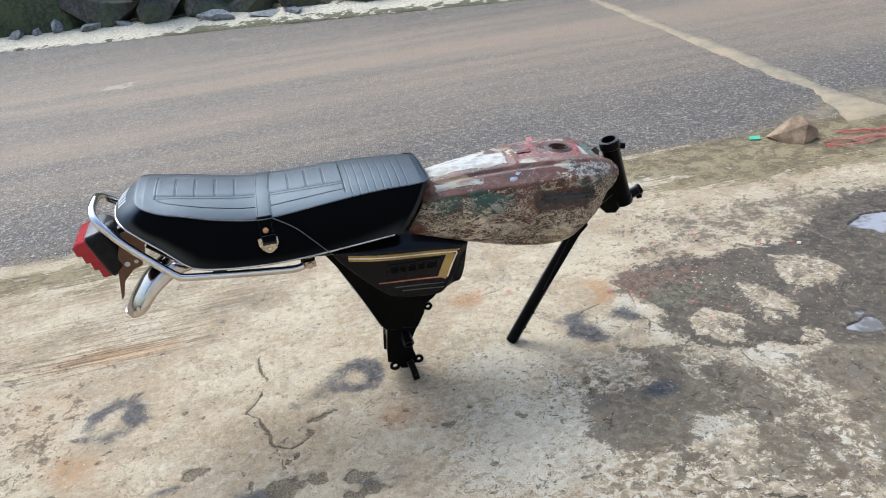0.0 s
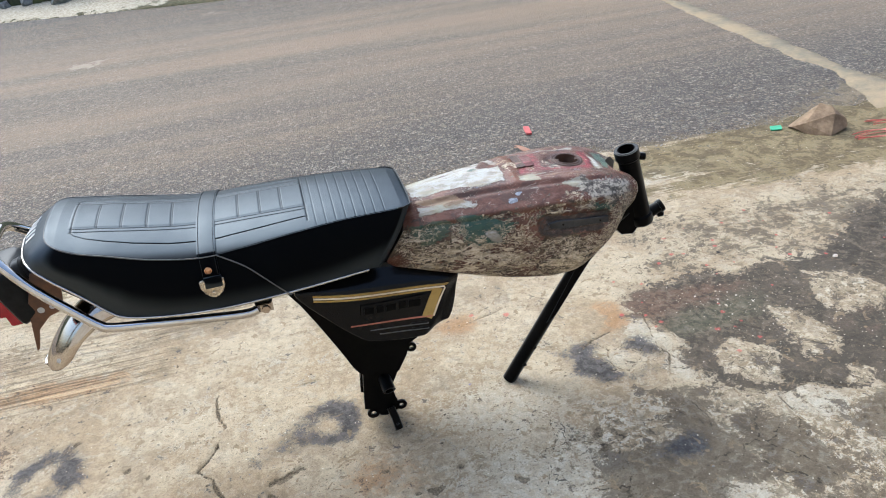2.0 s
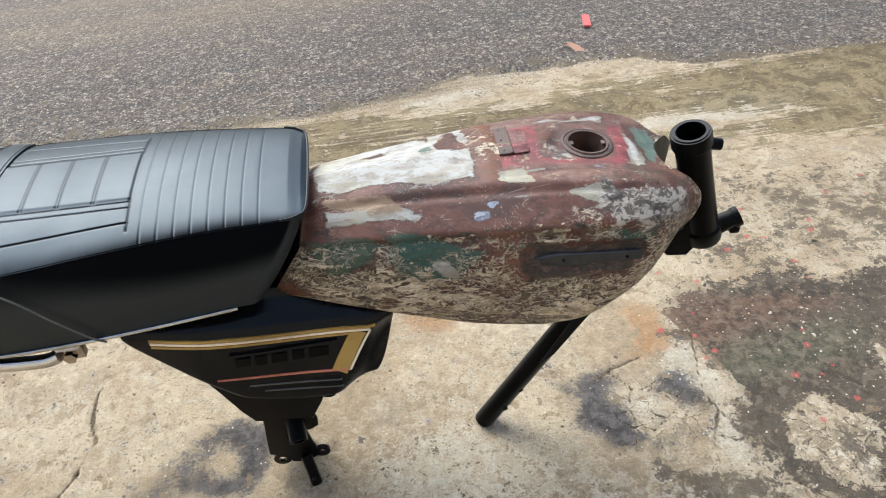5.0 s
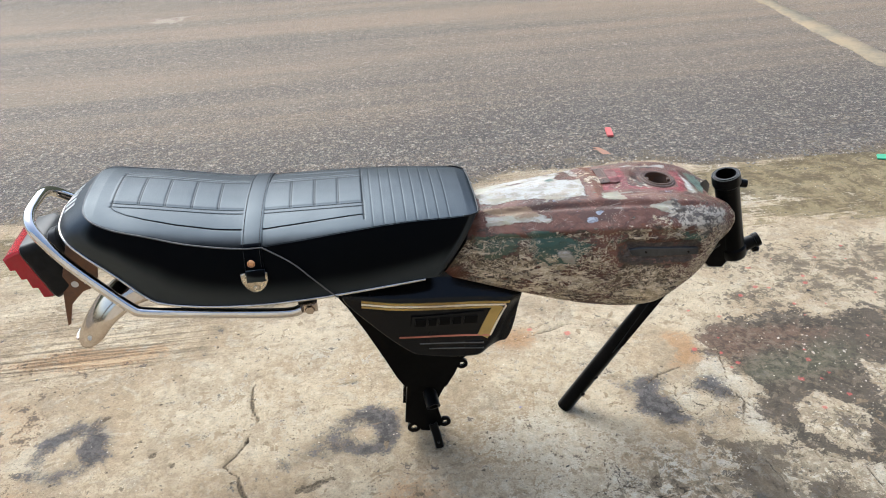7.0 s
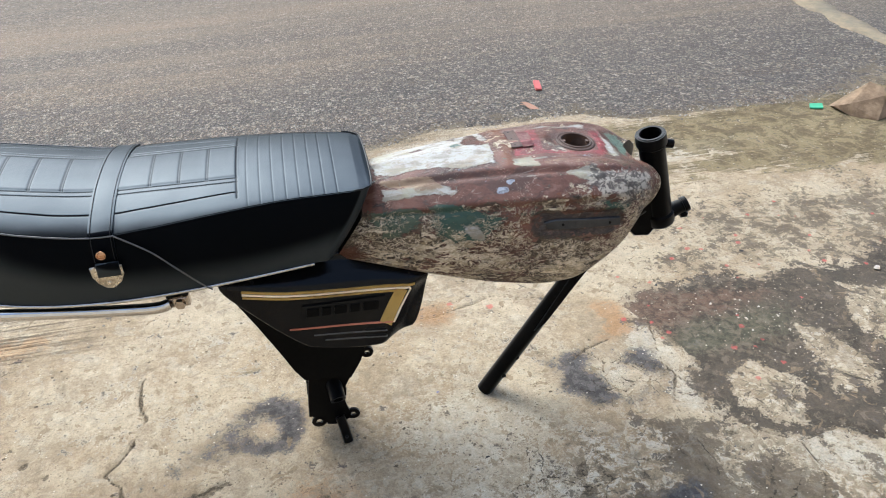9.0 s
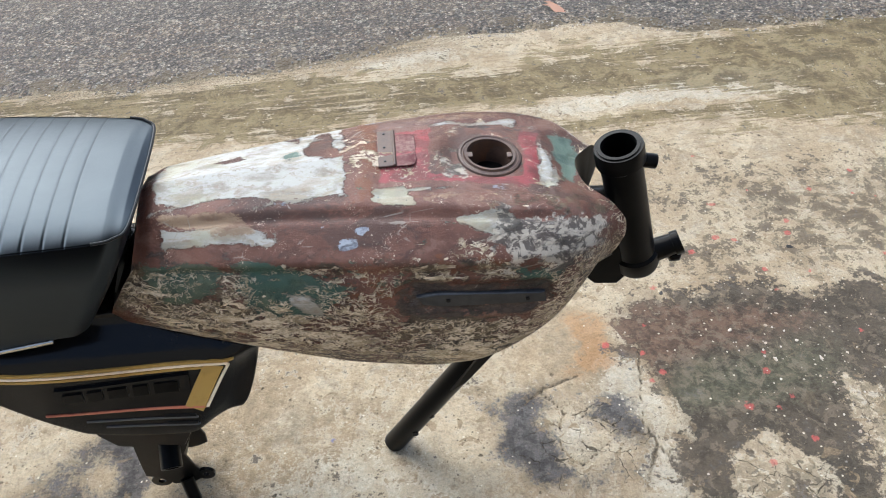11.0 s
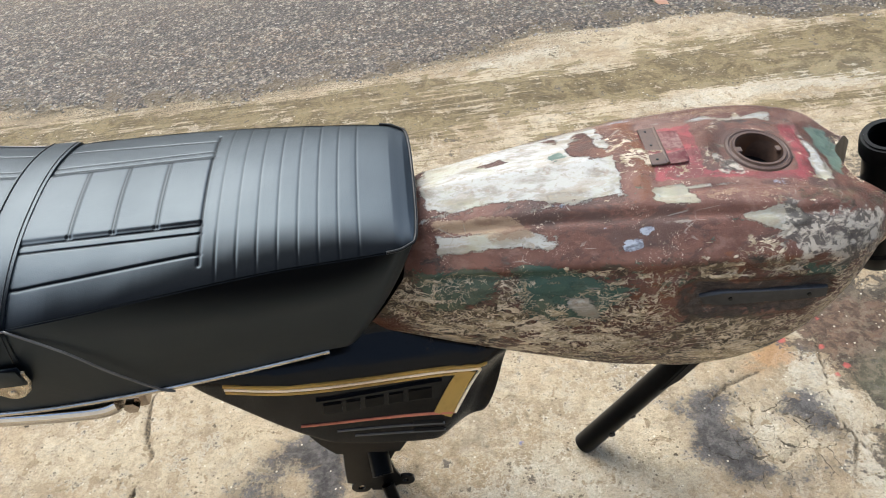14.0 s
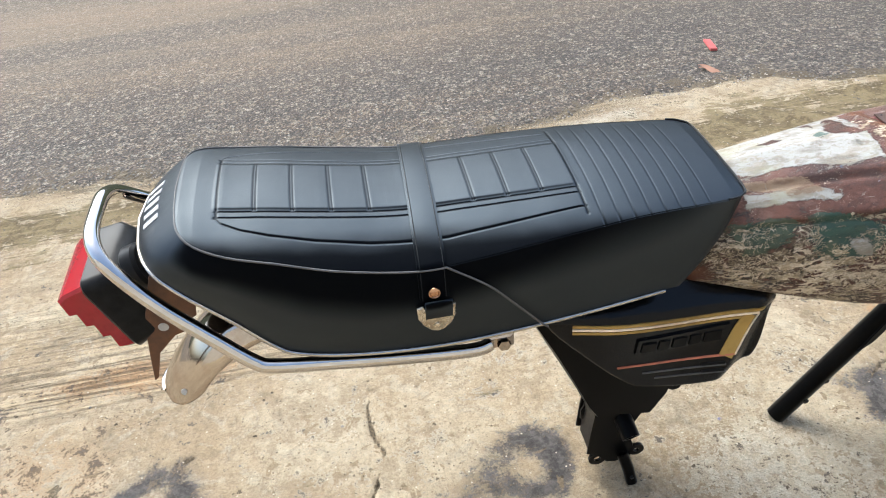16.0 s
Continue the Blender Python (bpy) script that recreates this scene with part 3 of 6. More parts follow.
def stone_material(name, a, b, mossy=0.0):
    k = Mat(name)
    n, big = k.noise(22, 6, 0.65), k.noise(2.5, 4)
    col = k.mix(k.step(n, 0.35, 0.7), a, b)
    if mossy:
        col = k.mix(k.calc("MULTIPLY", k.step(k.calc("ADD", big, k.calc("MULTIPLY", n, 0.4)), 0.62, 0.85), mossy), col, (0.06, 0.075, 0.02))
    return k.done(col, 0.85, 0, k.bump(n, 0.6, 0.012))


def kerb_material():
    k = Mat("pale_kerb_mortar")
    n, d = k.noise(7, 9, 0.68), k.noise(40, 8, 0.7)
    col = k.mix(k.step(d, 0.42, 0.60), (0.47, 0.41, 0.31), (0.30, 0.255, 0.175))
    grow = k.step(k.calc("ADD", k.attr("moss"), k.calc("MULTIPLY", k.calc("SUBTRACT", n, 0.5), 2.4)), 0.42, 0.58)
    col = k.mix(grow, col, k.mix(k.step(d, 0.45, 0.58), (0.050, 0.047, 0.016), (0.115, 0.098, 0.045)))
    return k.done(col, 0.9, 0, k.bump(d, 0.7, 0.02))


CONCRETE, ASPHALT = concrete_material(), asphalt_material()
TANK, VINYL = tank_material(), vinyl_material()
CHROME = worn("chrome", (0.60, 0.585, 0.565), 0.06, (0.42, 0.36, 0.30), 0.12, 70, 1.0, 0.05)
STEEL = worn("polished_steel", (0.52, 0.47, 0.41), 0.10, (0.30, 0.21, 0.15), 0.2, 40, 1.0, 0.08)
BRASS = worn("brass_rivet", (0.55, 0.33, 0.20), 0.22, (0.35, 0.2, 0.12), 0.2, 300, 1.0, 0.05)
BUCKLE = worn("nickel_buckle", (0.62, 0.57, 0.48), 0.28, (0.30, 0.24, 0.17), 0.3, 160, 1.0, 0.15)
FRAME = worn("black_frame_paint", (0.0025, 0.0025, 0.0025), 0.36, (0.010, 0.009, 0.008), 0.10, 90, 0, 0.25, (0.10, 0.8), IOR=1.33)
PANEL = worn("black_panel_plastic", (0.003, 0.003, 0.0035), 0.20, (0.007, 0.007, 0.007), 0.15, 80, 0, 0.06, (0.30, 1.0), IOR=1.36)
STITCH = worn("dark_thread", (0.030, 0.030, 0.032), 0.6, (0.06, 0.06, 0.06), 0.2, 150)
PIPING = worn("grey_piping", (0.06, 0.058, 0.056), 0.4, None, 0.15, 120)
TRIM = worn("bright_seat_trim", (0.50, 0.47, 0.42), 0.2, (0.30, 0.26, 0.2), 0.2, 90, 0.9, 0.05)
GOLD = worn("gold_stripe", (0.37, 0.235, 0.055), 0.34, (0.19, 0.105, 0.02), 0.2, 120)
IVORY = worn("ivory_stripe", (0.82, 0.72, 0.56), 0.36, (0.50, 0.38, 0.26), 0.2, 120)
SALMON = worn("salmon_stripe", (0.46, 0.15, 0.09), 0.4, (0.3, 0.09, 0.05), 0.2, 120)
WHITE = worn("white_print_and_hole_light", (0.48, 0.48, 0.47), 0.5, (0.3, 0.3, 0.3), 0.15, 150)
RED = worn("red_lens", (0.33, 0.008, 0.018), 0.22, (0.17, 0.006, 0.009), 0.2, 60, 0, 0.05, Transmission_Weight=0.15)
BLUED = worn("blued_emblem_strip", (0.012, 0.013, 0.016), 0.42, (0.045, 0.045, 0.046), 0.2, 160, 0.0, 0.3)
RUBBER = worn("black_rubber", (0.008, 0.0085, 0.009), 0.38, (0.02, 0.02, 0.02), 0.2, 50, slant=(0.12, 0.7), IOR=1.34)
RUST = worn("rusted_plate", (0.065, 0.032, 0.018), 0.7, (0.16, 0.07, 0.03), 0.2, 60, 0.1, 0.5)
HINGE = worn("rusty_hinge", (0.048, 0.027, 0.020), 0.5, (0.10, 0.062, 0.043), 0.2, 150, 0.0, 0.4, IOR=1.40)
TONGUE = worn("chipped_red_primer", (0.085, 0.020, 0.022), 0.6, (0.30, 0.22, 0.18), 0.16, 260, 0.0, 0.4, IOR=1.3)
KERB = kerb_material()
STRIP = worn("concrete_strip", (0.225, 0.168, 0.098), 0.85, (0.11, 0.098, 0.07), 0.2, 40, 0, 0.5)
PEBBLE = stone_material("pebbles", (0.10, 0.09, 0.08), (0.27, 0.25, 0.22))
CHIP = worn("pale_chips", (0.40, 0.36, 0.30), 0.7, (0.3, 0.23, 0.16), 0.3, 80, 0, 0.4)
DARKSTONE = stone_material("dark_pebble", (0.022, 0.020, 0.018), (0.07, 0.062, 0.055))
ROCK = stone_material("brown_rock", (0.135, 0.088, 0.048), (0.250, 0.170, 0.100))
PALEROCK = stone_material("blue_grey_rock", (0.11, 0.108, 0.105), (0.30, 0.29, 0.27), 0.3)
GREYROCK = stone_material("mossy_grey_rock", (0.036, 0.030, 0.023), (0.105, 0.090, 0.070), 0.5)
BANK = stone_material("mossy_bank", (0.02, 0.024, 0.007), (0.055, 0.058, 0.02), 0.8)
TWINE = worn("pink_twine", (0.38, 0.075, 0.055), 0.6, (0.5, 0.2, 0.16), 0.3, 60, 0, 0.3)
REDBIT = worn("red_plastic", (0.40, 0.07, 0.065), 0.5, (0.45, 0.14, 0.12), 0.2, 80)
GREENBIT = worn("green_plastic", (0.02, 0.26, 0.12), 0.4, (0.06, 0.32, 0.18), 0.2, 80)
LEAF = worn("dry_leaf", (0.28, 0.15, 0.095), 0.7, (0.3, 0.15, 0.09), 0.3, 60, 0, 0.3)
PLASTER = worn("plain_plaster", (0.42, 0.40, 0.36), 0.9, (0.30, 0.28, 0.25), 0.2, 12, 0, 0.3)
# opaque pale tone in the base colour stands in for mirrored sky
water = Mat("puddle_water")
WATER = water.done(water.mix(water.step(water.noise(9, 5), 0.45, 0.6), (0.20, 0.19, 0.19), (0.09, 0.08, 0.065)), 0.03, 0, water.bump(water.noise(18, 3), 0.02, 0.002), IOR=1.33)

# ---- ground ----
gx = np.unique(np.r_[-80, -40, -20, -10, -5, -3, np.linspace(-2.2, -1.3, 30), np.arange(-1.3, 2.5, 0.0052), np.linspace(2.5, 3.6, 60), 5, 8, 14, 30, 80])
gy = np.unique(np.r_[-80, -40, -20, -10, -5, -2, -1, 0, 0.4, np.linspace(0.6, 1.0, 20), np.arange(1.0, 3.4, 0.0052), 3.6, 4, 6, 9, 14, 25, 50, 120])
X, Y = np.meshgrid(gx, gy, indexing="ij")
warp_x, warp_y = 0.06 * fbm(X * 5, Y * 5, 5, 3), 0.06 * fbm(X * 5, Y * 5, 5, 11)
WX, WY = X + warp_x, Y + warp_y


def blobs(rows, soft=1.0):
    """The sum of soft round patches: x, y, radius in x, radius in y, weight."""
    out = np.zeros_like(X)
    for cx, cy, rx, ry, w in rows:
        out += w * np.exp(-soft * (((WX - cx) / rx) ** 2 + ((WY - cy) / ry) ** 2))
    return out


def field(outline, soft=0.08, wander=0.5):
    """Over 0.5 within an outline, falling off across its edge."""
    px, py = X + wander * warp_x, Y + wander * warp_y
    o = np.asarray(outline, float)
    inside_, far_ = np.zeros(X.shape, bool), np.full(X.shape, 1e9)
    for (x0, y0), (x1, y1) in zip(o, np.roll(o, -1, 0)):
        t = np.clip(((px - x0) * (x1 - x0) + (py - y0) * (y1 - y0)) / ((x1 - x0) ** 2 + (y1 - y0) ** 2), 0, 1)
        far_ = np.minimum(far_, np.hypot(px - x0 - t * (x1 - x0), py - y0 - t * (y1 - y0)))
        if y0 != y1:
            inside_ ^= ((y0 > py) != (y1 > py)) & (px < (x1 - x0) * (py - y0) / (y1 - y0) + x0)
    return np.clip(0.5 + np.where(inside_, far_, -far_) / soft, -0.6, 1.4)


n_big, n_mid, n_det = fbm(X * 1.6, Y * 1.6, 5, 21), fbm(X * 5, Y * 6, 5, 31), fbm(X * 16, Y * 18, 4, 41)
islands = np.max([field(o, 0.05) for o in (
    [(1.183, 1.73), (1.245, 1.775), (1.29, 1.74), (1.327, 1.69), (1.31, 1.63), (1.25, 1.585), (1.209, 1.60), (1.181, 1.66)],
    [(1.43, 1.87), (1.49, 1.844), (1.52, 1.715), (1.47, 1.63), (1.406, 1.642), (1.386, 1.721)],
    [(1.65, 1.98), (1.76, 1.93), (1.775, 1.79), (1.697, 1.746), (1.598, 1.773), (1.587, 1.84)],
    [(1.46, 1.567), (1.493, 1.537), (1.443, 1.496), (1.412, 1.525)])], 0)
damp = field([(1.09, 2.06), (1.14, 2.085), (1.21, 2.09), (1.30, 2.10), (1.38, 2.095), (1.47, 2.05), (1.56, 2.08), (1.73, 2.06), (1.86, 2.12), (1.99, 2.23), (2.2, 2.30), (2.6, 2.2), (2.4, 1.7), (1.75, 1.42),
              (1.6, 1.44), (1.47, 1.485), (1.365, 1.51), (1.31, 1.555), (1.235, 1.55), (1.17, 1.60), (1.115, 1.65), (1.11, 1.73), (1.135, 1.83), (1.115, 1.95), (1.077, 1.99)])
damp = np.minimum(damp, 1.0 - islands) + 0.12 * n_det
stain = np.max([field(o, 0.07) for o in (
    [(0.782, 1.511), (0.859, 1.505), (0.962, 1.516), (0.985, 1.59), (0.947, 1.682), (1.092, 1.628), (1.08, 1.439), (1.068, 1.344), (0.982, 1.331), (0.927, 1.264), (0.86, 1.248), (0.777, 1.281), (0.73, 1.364)],
    [(1.081, 1.521), (1.213, 1.465), (1.202, 1.289), (1.157, 1.249), (1.104, 1.282), (1.08, 1.363)],
    [(1.175, 1.253), (1.208, 1.195), (1.214, 1.109), (1.207, 1.016), (1.154, 1.037), (1.147, 1.135)],
    [(0.954, 1.191), (0.885, 1.218), (0.814, 1.167), (0.842, 1.157), (0.882, 1.189)],
    [(1.33, 1.40), (1.46, 1.47), (1.9, 1.40), (1.7, 1.0), (1.25, 0.98), (1.36, 1.28)], [(1.05, 1.24), (1.15, 1.25), (1.14, 1.05), (1.0, 1.08)])], 0) - 0.06 + 0.35 * n_det + 0.15 * n_mid
stain = np.maximum(stain, 0.44 * np.exp(-((WX - 1.5) / 0.35) ** 2 - ((WY - 2.36) / 0.18) ** 2) + 0.50 * np.exp(-((WX - 2.15) / 0.4) ** 2 - ((WY - 2.25) / 0.22) ** 2) + 0.25 * n_mid)
flake = sstep(field([(0.70, 1.66), (1.0, 1.68), (1.2, 1.56), (1.6, 1.42), (2.0, 1.3), (1.9, 0.8), (0.5, 0.9), (0.58, 1.36)], 0.25), 0.2, 0.9)
flake = np.clip(np.maximum(flake, 0.55 * sstep(islands, 0.3, 0.7)) + 0.16 + 0.25 * n_mid + 0.30 * sstep(field([(0.3, 1.68), (0.7, 1.66), (0.7, 1.0), (0.2, 1.0)], 0.2), 0.2, 0.8), 0, 1)
stain += 0.36 * sstep(WX, 1.0, 1.35) * sstep(WY, 2.40, 2.10) + 0.36 * np.exp(-((WX + 0.68) / 0.22) ** 2 - ((WY - 1.92) / 0.32) ** 2)
umber = blobs([(1.15, 2.03, 0.10, 0.06, 1.0), (1.30, 2.00, 0.16, 0.06, 0.8), (1.14, 1.92, 0.05, 0.06, 0.5), (1.6, 1.75, 0.2, 0.2, 0.3)]) + 0.3 * n_mid
olive = blobs([(1.24, 1.88, 0.13, 0.07, 1.0), (1.40, 1.90, 0.1, 0.1, 0.4), (0.85, 1.38, 0.14, 0.09, 0.5), (1.75, 2.6, 0.5, 0.2, 0.6)]) + 0.3 * n_mid


def ring(cx, cy, r, w, inner):
    d = np.hypot(WX - cx, (WY - cy) * 1.05)
    return np.exp(-((d - r) / w) ** 2) * (1 + inner * np.cos(np.arctan2(WY - cy, WX - cx) - 0.6)) / (1 + inner)


soot = 1.1 * ring(0.193, 1.854, 0.062, 0.036, 0.35) + 1.15 * ring(-0.45, 1.895, 0.072, 0.036, 0.35)
soot += blobs([(0.885, 1.827, 0.040, 0.045, 1.1), (0.902, 1.764, 0.035, 0.035, 0.8), (1.02, 1.868, 0.045, 0.030, 0.8), (1.044, 1.815, 0.040, 0.030, 0.9), (0.887, 1.90, 0.045, 0.030, 0.65), (0.985, 1.738, 0.05, 0.028, 0.55),
               (0.958, 1.468, 0.040, 0.034, 1.2), (0.06, 1.80, 0.05, 0.04, 0.5), (-0.08, 1.47, 0.09, 0.04, 0.6), (0.185, 1.41, 0.05, 0.035, 0.8), (-0.38, 1.99, 0.03, 0.02, 0.5), (-0.32, 1.57, 0.05, 0.02, 0.4)])
soot = soot * np.clip(0.95 + 0.6 * n_mid + 0.5 * n_det, 0, 2)
pale = np.max([field(o, 0.07) for o in (
    [(1.007, 1.915), (1.05, 1.959), (1.106, 1.953), (1.125, 1.836), (1.108, 1.70), (1.124, 1.652), (1.074, 1.658), (1.058, 1.703), (1.072, 1.82), (1.029, 1.867)],
    [(0.939, 1.361), (1.0, 1.359), (1.043, 1.306), (0.975, 1.224), (0.927, 1.264)],
    [(1.247, 1.567), (1.331, 1.561), (1.377, 1.48), (1.316, 1.421), (1.213, 1.465), (1.203, 1.526)],
    [(1.316, 1.421), (1.305, 1.32), (1.314, 1.291), (1.278, 1.306)],
    [(1.447, 1.392), (1.45, 1.336), (1.381, 1.313)],
    [(0.92, 1.84), (0.97, 1.85), (0.98, 1.79), (0.935, 1.78)])], 0)
pale = np.maximum(pale, blobs([(0.58, 1.40, 0.24, 0.20, 0.85), (0.62, 1.72, 0.14, 0.08, 0.6), (0.72, 1.85, 0.35, 0.2, 0.36), (0.3, 2.15, 0.5, 0.22, 0.36), (0.0, 1.9, 0.3, 0.2, 0.3), (1.35, 2.76, 0.36, 0.045, 1.2), (1.60, 2.83, 0.22, 0.05, 1.0), (0.75, 3.08, 0.2, 0.04, 0.7)]) + 0.30 * n_mid + 0.2 * n_big)
rust = blobs([(0.61, 2.13, 0.075, 0.06, 0.95), (1.03, 2.04, 0.06, 0.05, 0.85), (1.0, 1.96, 0.06, 0.03, 0.7), (1.03, 1.99, 0.03, 0.05, 0.5), (-0.45, 2.27, 0.24, 0.05, 0.8), (-0.52, 1.71, 0.1, 0.06, 0.75), (-0.66, 2.0, 0.2, 0.25, 0.55), (0.32, 1.62, 0.16, 0.08, 0.6), (0.12, 1.3, 0.5, 0.1, 0.3)])
rust += 0.35 * n_mid
edge_line = 3.06 + 0.10 * fbm(gx * 1.3, gx * 0 + 4.2, 5, 77) + 0.16 * sstep(gx, 0.2, 1.3) * sstep(gx, 2.2, 1.5) + 0.12 * sstep(gx, -0.3, -1.2)
moss = 0.72 * np.exp(-((WY - 2.88) / 0.16) ** 2) + 0.38 * np.exp(-((WY - 3.02) / 0.07) ** 2) + 0.4 * np.exp(-((WY - 2.68) / 0.10) ** 2) * sstep(X, -0.4, 0.6) + 0.45 * sstep(X, 1.5, 2.1) * sstep(WY, 2.3, 2.5) - 0.15
moss += 0.5 * fbm(X * 2.0, Y * 14, 4, 51) - blobs([(1.35, 2.74, 0.33, 0.04, 0.9), (1.0, 3.02, 0.25, 0.05, 0.4)])
moss += 0.13 * sstep(X, 0.7, 1.3) * sstep(Y, 2.4, 2.55)
moss += 0.16 * np.exp(-((WY - 2.93) / 0.10) ** 2)
moss *= sstep(Y, 2.3, 2.6)
grit = 0.55 * np.exp(-np.abs(Y - edge_line[:, None] - 0.02) / 0.07) + 0.18 * np.exp(-((Y - 2.95) / 0.12) ** 2) + 0.2 * n_det * (Y > 2.6)

main_crack = [(-0.023, 2.18), (-0.036, 2.135), (-0.055, 2.06), (-0.05, 1.985), (-0.043, 1.93), (-0.061, 1.87), (-0.081, 1.82), (-0.104, 1.794), (-0.069, 1.758), (-0.048, 1.686), (-0.039, 1.63), (0.003, 1.60), (0.06, 1.626)]
side_cracks = [[(-0.039, 1.63), (-0.02, 1.53), (0.02, 1.45)], [(1.118, 2.0), (1.088, 1.884), (1.08, 1.819), (1.087, 1.777), (1.10, 1.756)], [(1.087, 1.777), (1.046, 1.704), (1.03, 1.62)],
               [(1.096, 1.697), (1.116, 1.64), (1.175, 1.592), (1.234, 1.548), (1.309, 1.555), (1.351, 1.552), (1.42, 1.49)], [(1.234, 1.548), (1.226, 1.459), (1.161, 1.354), (1.103, 1.237), (1.12, 1.1)],
               [(0.926, 1.911), (0.954, 1.858), (1.006, 1.847), (1.043, 1.812), (1.08, 1.79)], [(0.885, 1.87), (0.926, 1.911), (1.0, 1.93)], [(1.01, 1.784), (0.96, 1.76), (0.93, 1.79), (0.954, 1.858)],
               [(1.25, 2.19), (1.31, 2.205), (1.36, 2.18)], [(0.62, 2.12), (0.78, 2.16), (0.95, 2.11)], [(0.56, 1.57), (0.64, 1.60), (0.72, 1.56)]]
cx_, cy_ = X + 0.016 * fbm(X * 14, Y * 14, 4, 61), Y + 0.016 * fbm(X * 14, Y * 14, 4, 67)
wide = 0.0030 + 0.0075 * np.clip(vnoise(X * 14, Y * 14, 70) - 0.35, 0, 1)
gap_ = sstep(vnoise(X * 5 + 3, Y * 9, 72), 0.10, 0.22)
crack = np.exp(-(near_path(cx_, cy_, main_crack) / wide) ** 2) * gap_
for line in side_cracks:
    crack = np.maximum(crack, 0.85 * np.exp(-(near_path(cx_, cy_, line) / (wide * 0.62)) ** 2) * sstep(vnoise(X * 7, Y * 7, 73), 0.2, 0.4))
pit = 0.9 * sstep(fbm(X * 19, Y * 22, 5, 81) + 0.10 * np.exp(-((Y - 1.5) / 0.25) ** 2) + 0.1 * n_big, 0.45, 0.56)
bent = WX, WY
WX, WY = WX + 0.045 * fbm(X * 24, Y * 24, 4, 83), WY + 0.045 * fbm(X * 24, Y * 24, 4, 84)
holes = blobs([(0.140, 1.45, 0.045, 0.024, 1), (0.165, 1.392, 0.055, 0.028, 1), (-0.03, 1.465, 0.045, 0.040, 1), (0.045, 1.473, 0.018, 0.022, 1), (-0.232, 1.60, 0.018, 0.022, 1), (0.08, 1.709, 0.040, 0.016, 0.9),
               (-0.104, 1.51, 0.012, 0.022, 1), (-0.005, 1.577, 0.012, 0.014, 1), (-0.385, 1.99, 0.024, 0.012, 0.9), (0.06, 1.66, 0.02, 0.010, 0.9), (-0.70, 1.62, 0.06, 0.05, 1), (0.70, 1.24, 0.03, 0.02, 0.9), (0.62, 1.27, 0.03, 0.012, 0.9)])
WX, WY = bent
pit = np.maximum(pit, sstep(holes + 0.5 * n_det + 0.3 * n_mid, 0.34, 0.62))
pit *= sstep(Y, 2.4, 2.2)
craze = sstep(blobs([(0.97, 1.80, 0.11, 0.10, 1), (1.25, 1.68, 0.10, 0.09, 0.8), (1.46, 1.73, 0.08, 0.12, 1.0), (1.68, 1.86, 0.13, 0.10, 0.9), (0.85, 1.55, 0.2, 0.1, 0.45), (1.25, 1.45, 0.2, 0.15, 0.5), (1.3, 2.22, 0.3, 0.10, 0.45)]) + 0.4 * n_mid, 0.3, 0.6)
puddle = np.max([w * field(o, 0.09, 1.0) for w, o in ((0.72, [(1.60, 1.625), (1.69, 1.605), (1.74, 1.54), (1.66, 1.45), (1.57, 1.47), (1.53, 1.51)]), (1.22, [(1.97, 2.07), (2.10, 2.12), (2.35, 2.10), (2.45, 1.98), (2.2, 1.95), (2.04, 1.95)]))], 0) - 0.26 + 0.46 * n_det + 0.3 * n_mid
sunk = sstep(puddle, 0.42, 0.62)
wet = sstep(puddle + 0.2 * n_mid, 0.12, 0.4)
damp = damp + 0.45 * wet

inside = sstep(X, -2.2, -1.6) * sstep(X, 3.6, 2.8) * sstep(Y, 0.5, 1.0) * sstep(Y, 3.6, 3.35)
damp, soot, rust, pit, craze, moss = damp * inside, soot * inside, rust * inside, pit * inside, craze * inside, moss * inside
paint = np.zeros(X.shape + (4,), np.float32)
spots = np.random.RandomState(5)
dots = [(0.67, 2.158, 0.010, 0), (0.762, 2.122, 0.012, 0), (1.313, 1.895, 0.010, 0), (0.573, 1.857, 0.007, 1)]
for px, py in ((1.402, 2.51), (1.38, 2.334), (1.29, 2.199), (1.351, 2.233), (1.385, 2.221), (1.497, 2.223), (1.511, 2.259), (1.602, 2.351), (1.059, 1.989), (1.14, 2.026), (1.119, 1.964), (1.14, 1.919),
               (1.116, 1.902), (1.326, 1.936), (1.257, 1.829), (1.303, 1.819), (1.333, 1.838), (1.333, 1.755), (1.251, 1.722), (1.116, 2.157), (1.184, 2.112), (1.411, 2.131), (1.493, 2.114)):
    dots.append((px, py, spots.uniform(0.006, 0.0105), 0))
for _ in range(14):
    dots.append((spots.uniform(1.35, 2.0), 2.15 + 0.22 * spots.randn(), spots.uniform(0.004, 0.008), 0))
for px, py, pr, hue in dots:
    a = np.exp(-(((X - px) ** 2 + (Y - py) ** 2) / pr**2) ** 1.0)
    paint[..., :3] = np.where((a > paint[..., 3])[..., None], ((0.40, 0.075, 0.075), (0.10, 0.125, 0.36))[hue], paint[..., :3])
    paint[..., 3] = np.maximum(paint[..., 3], a)

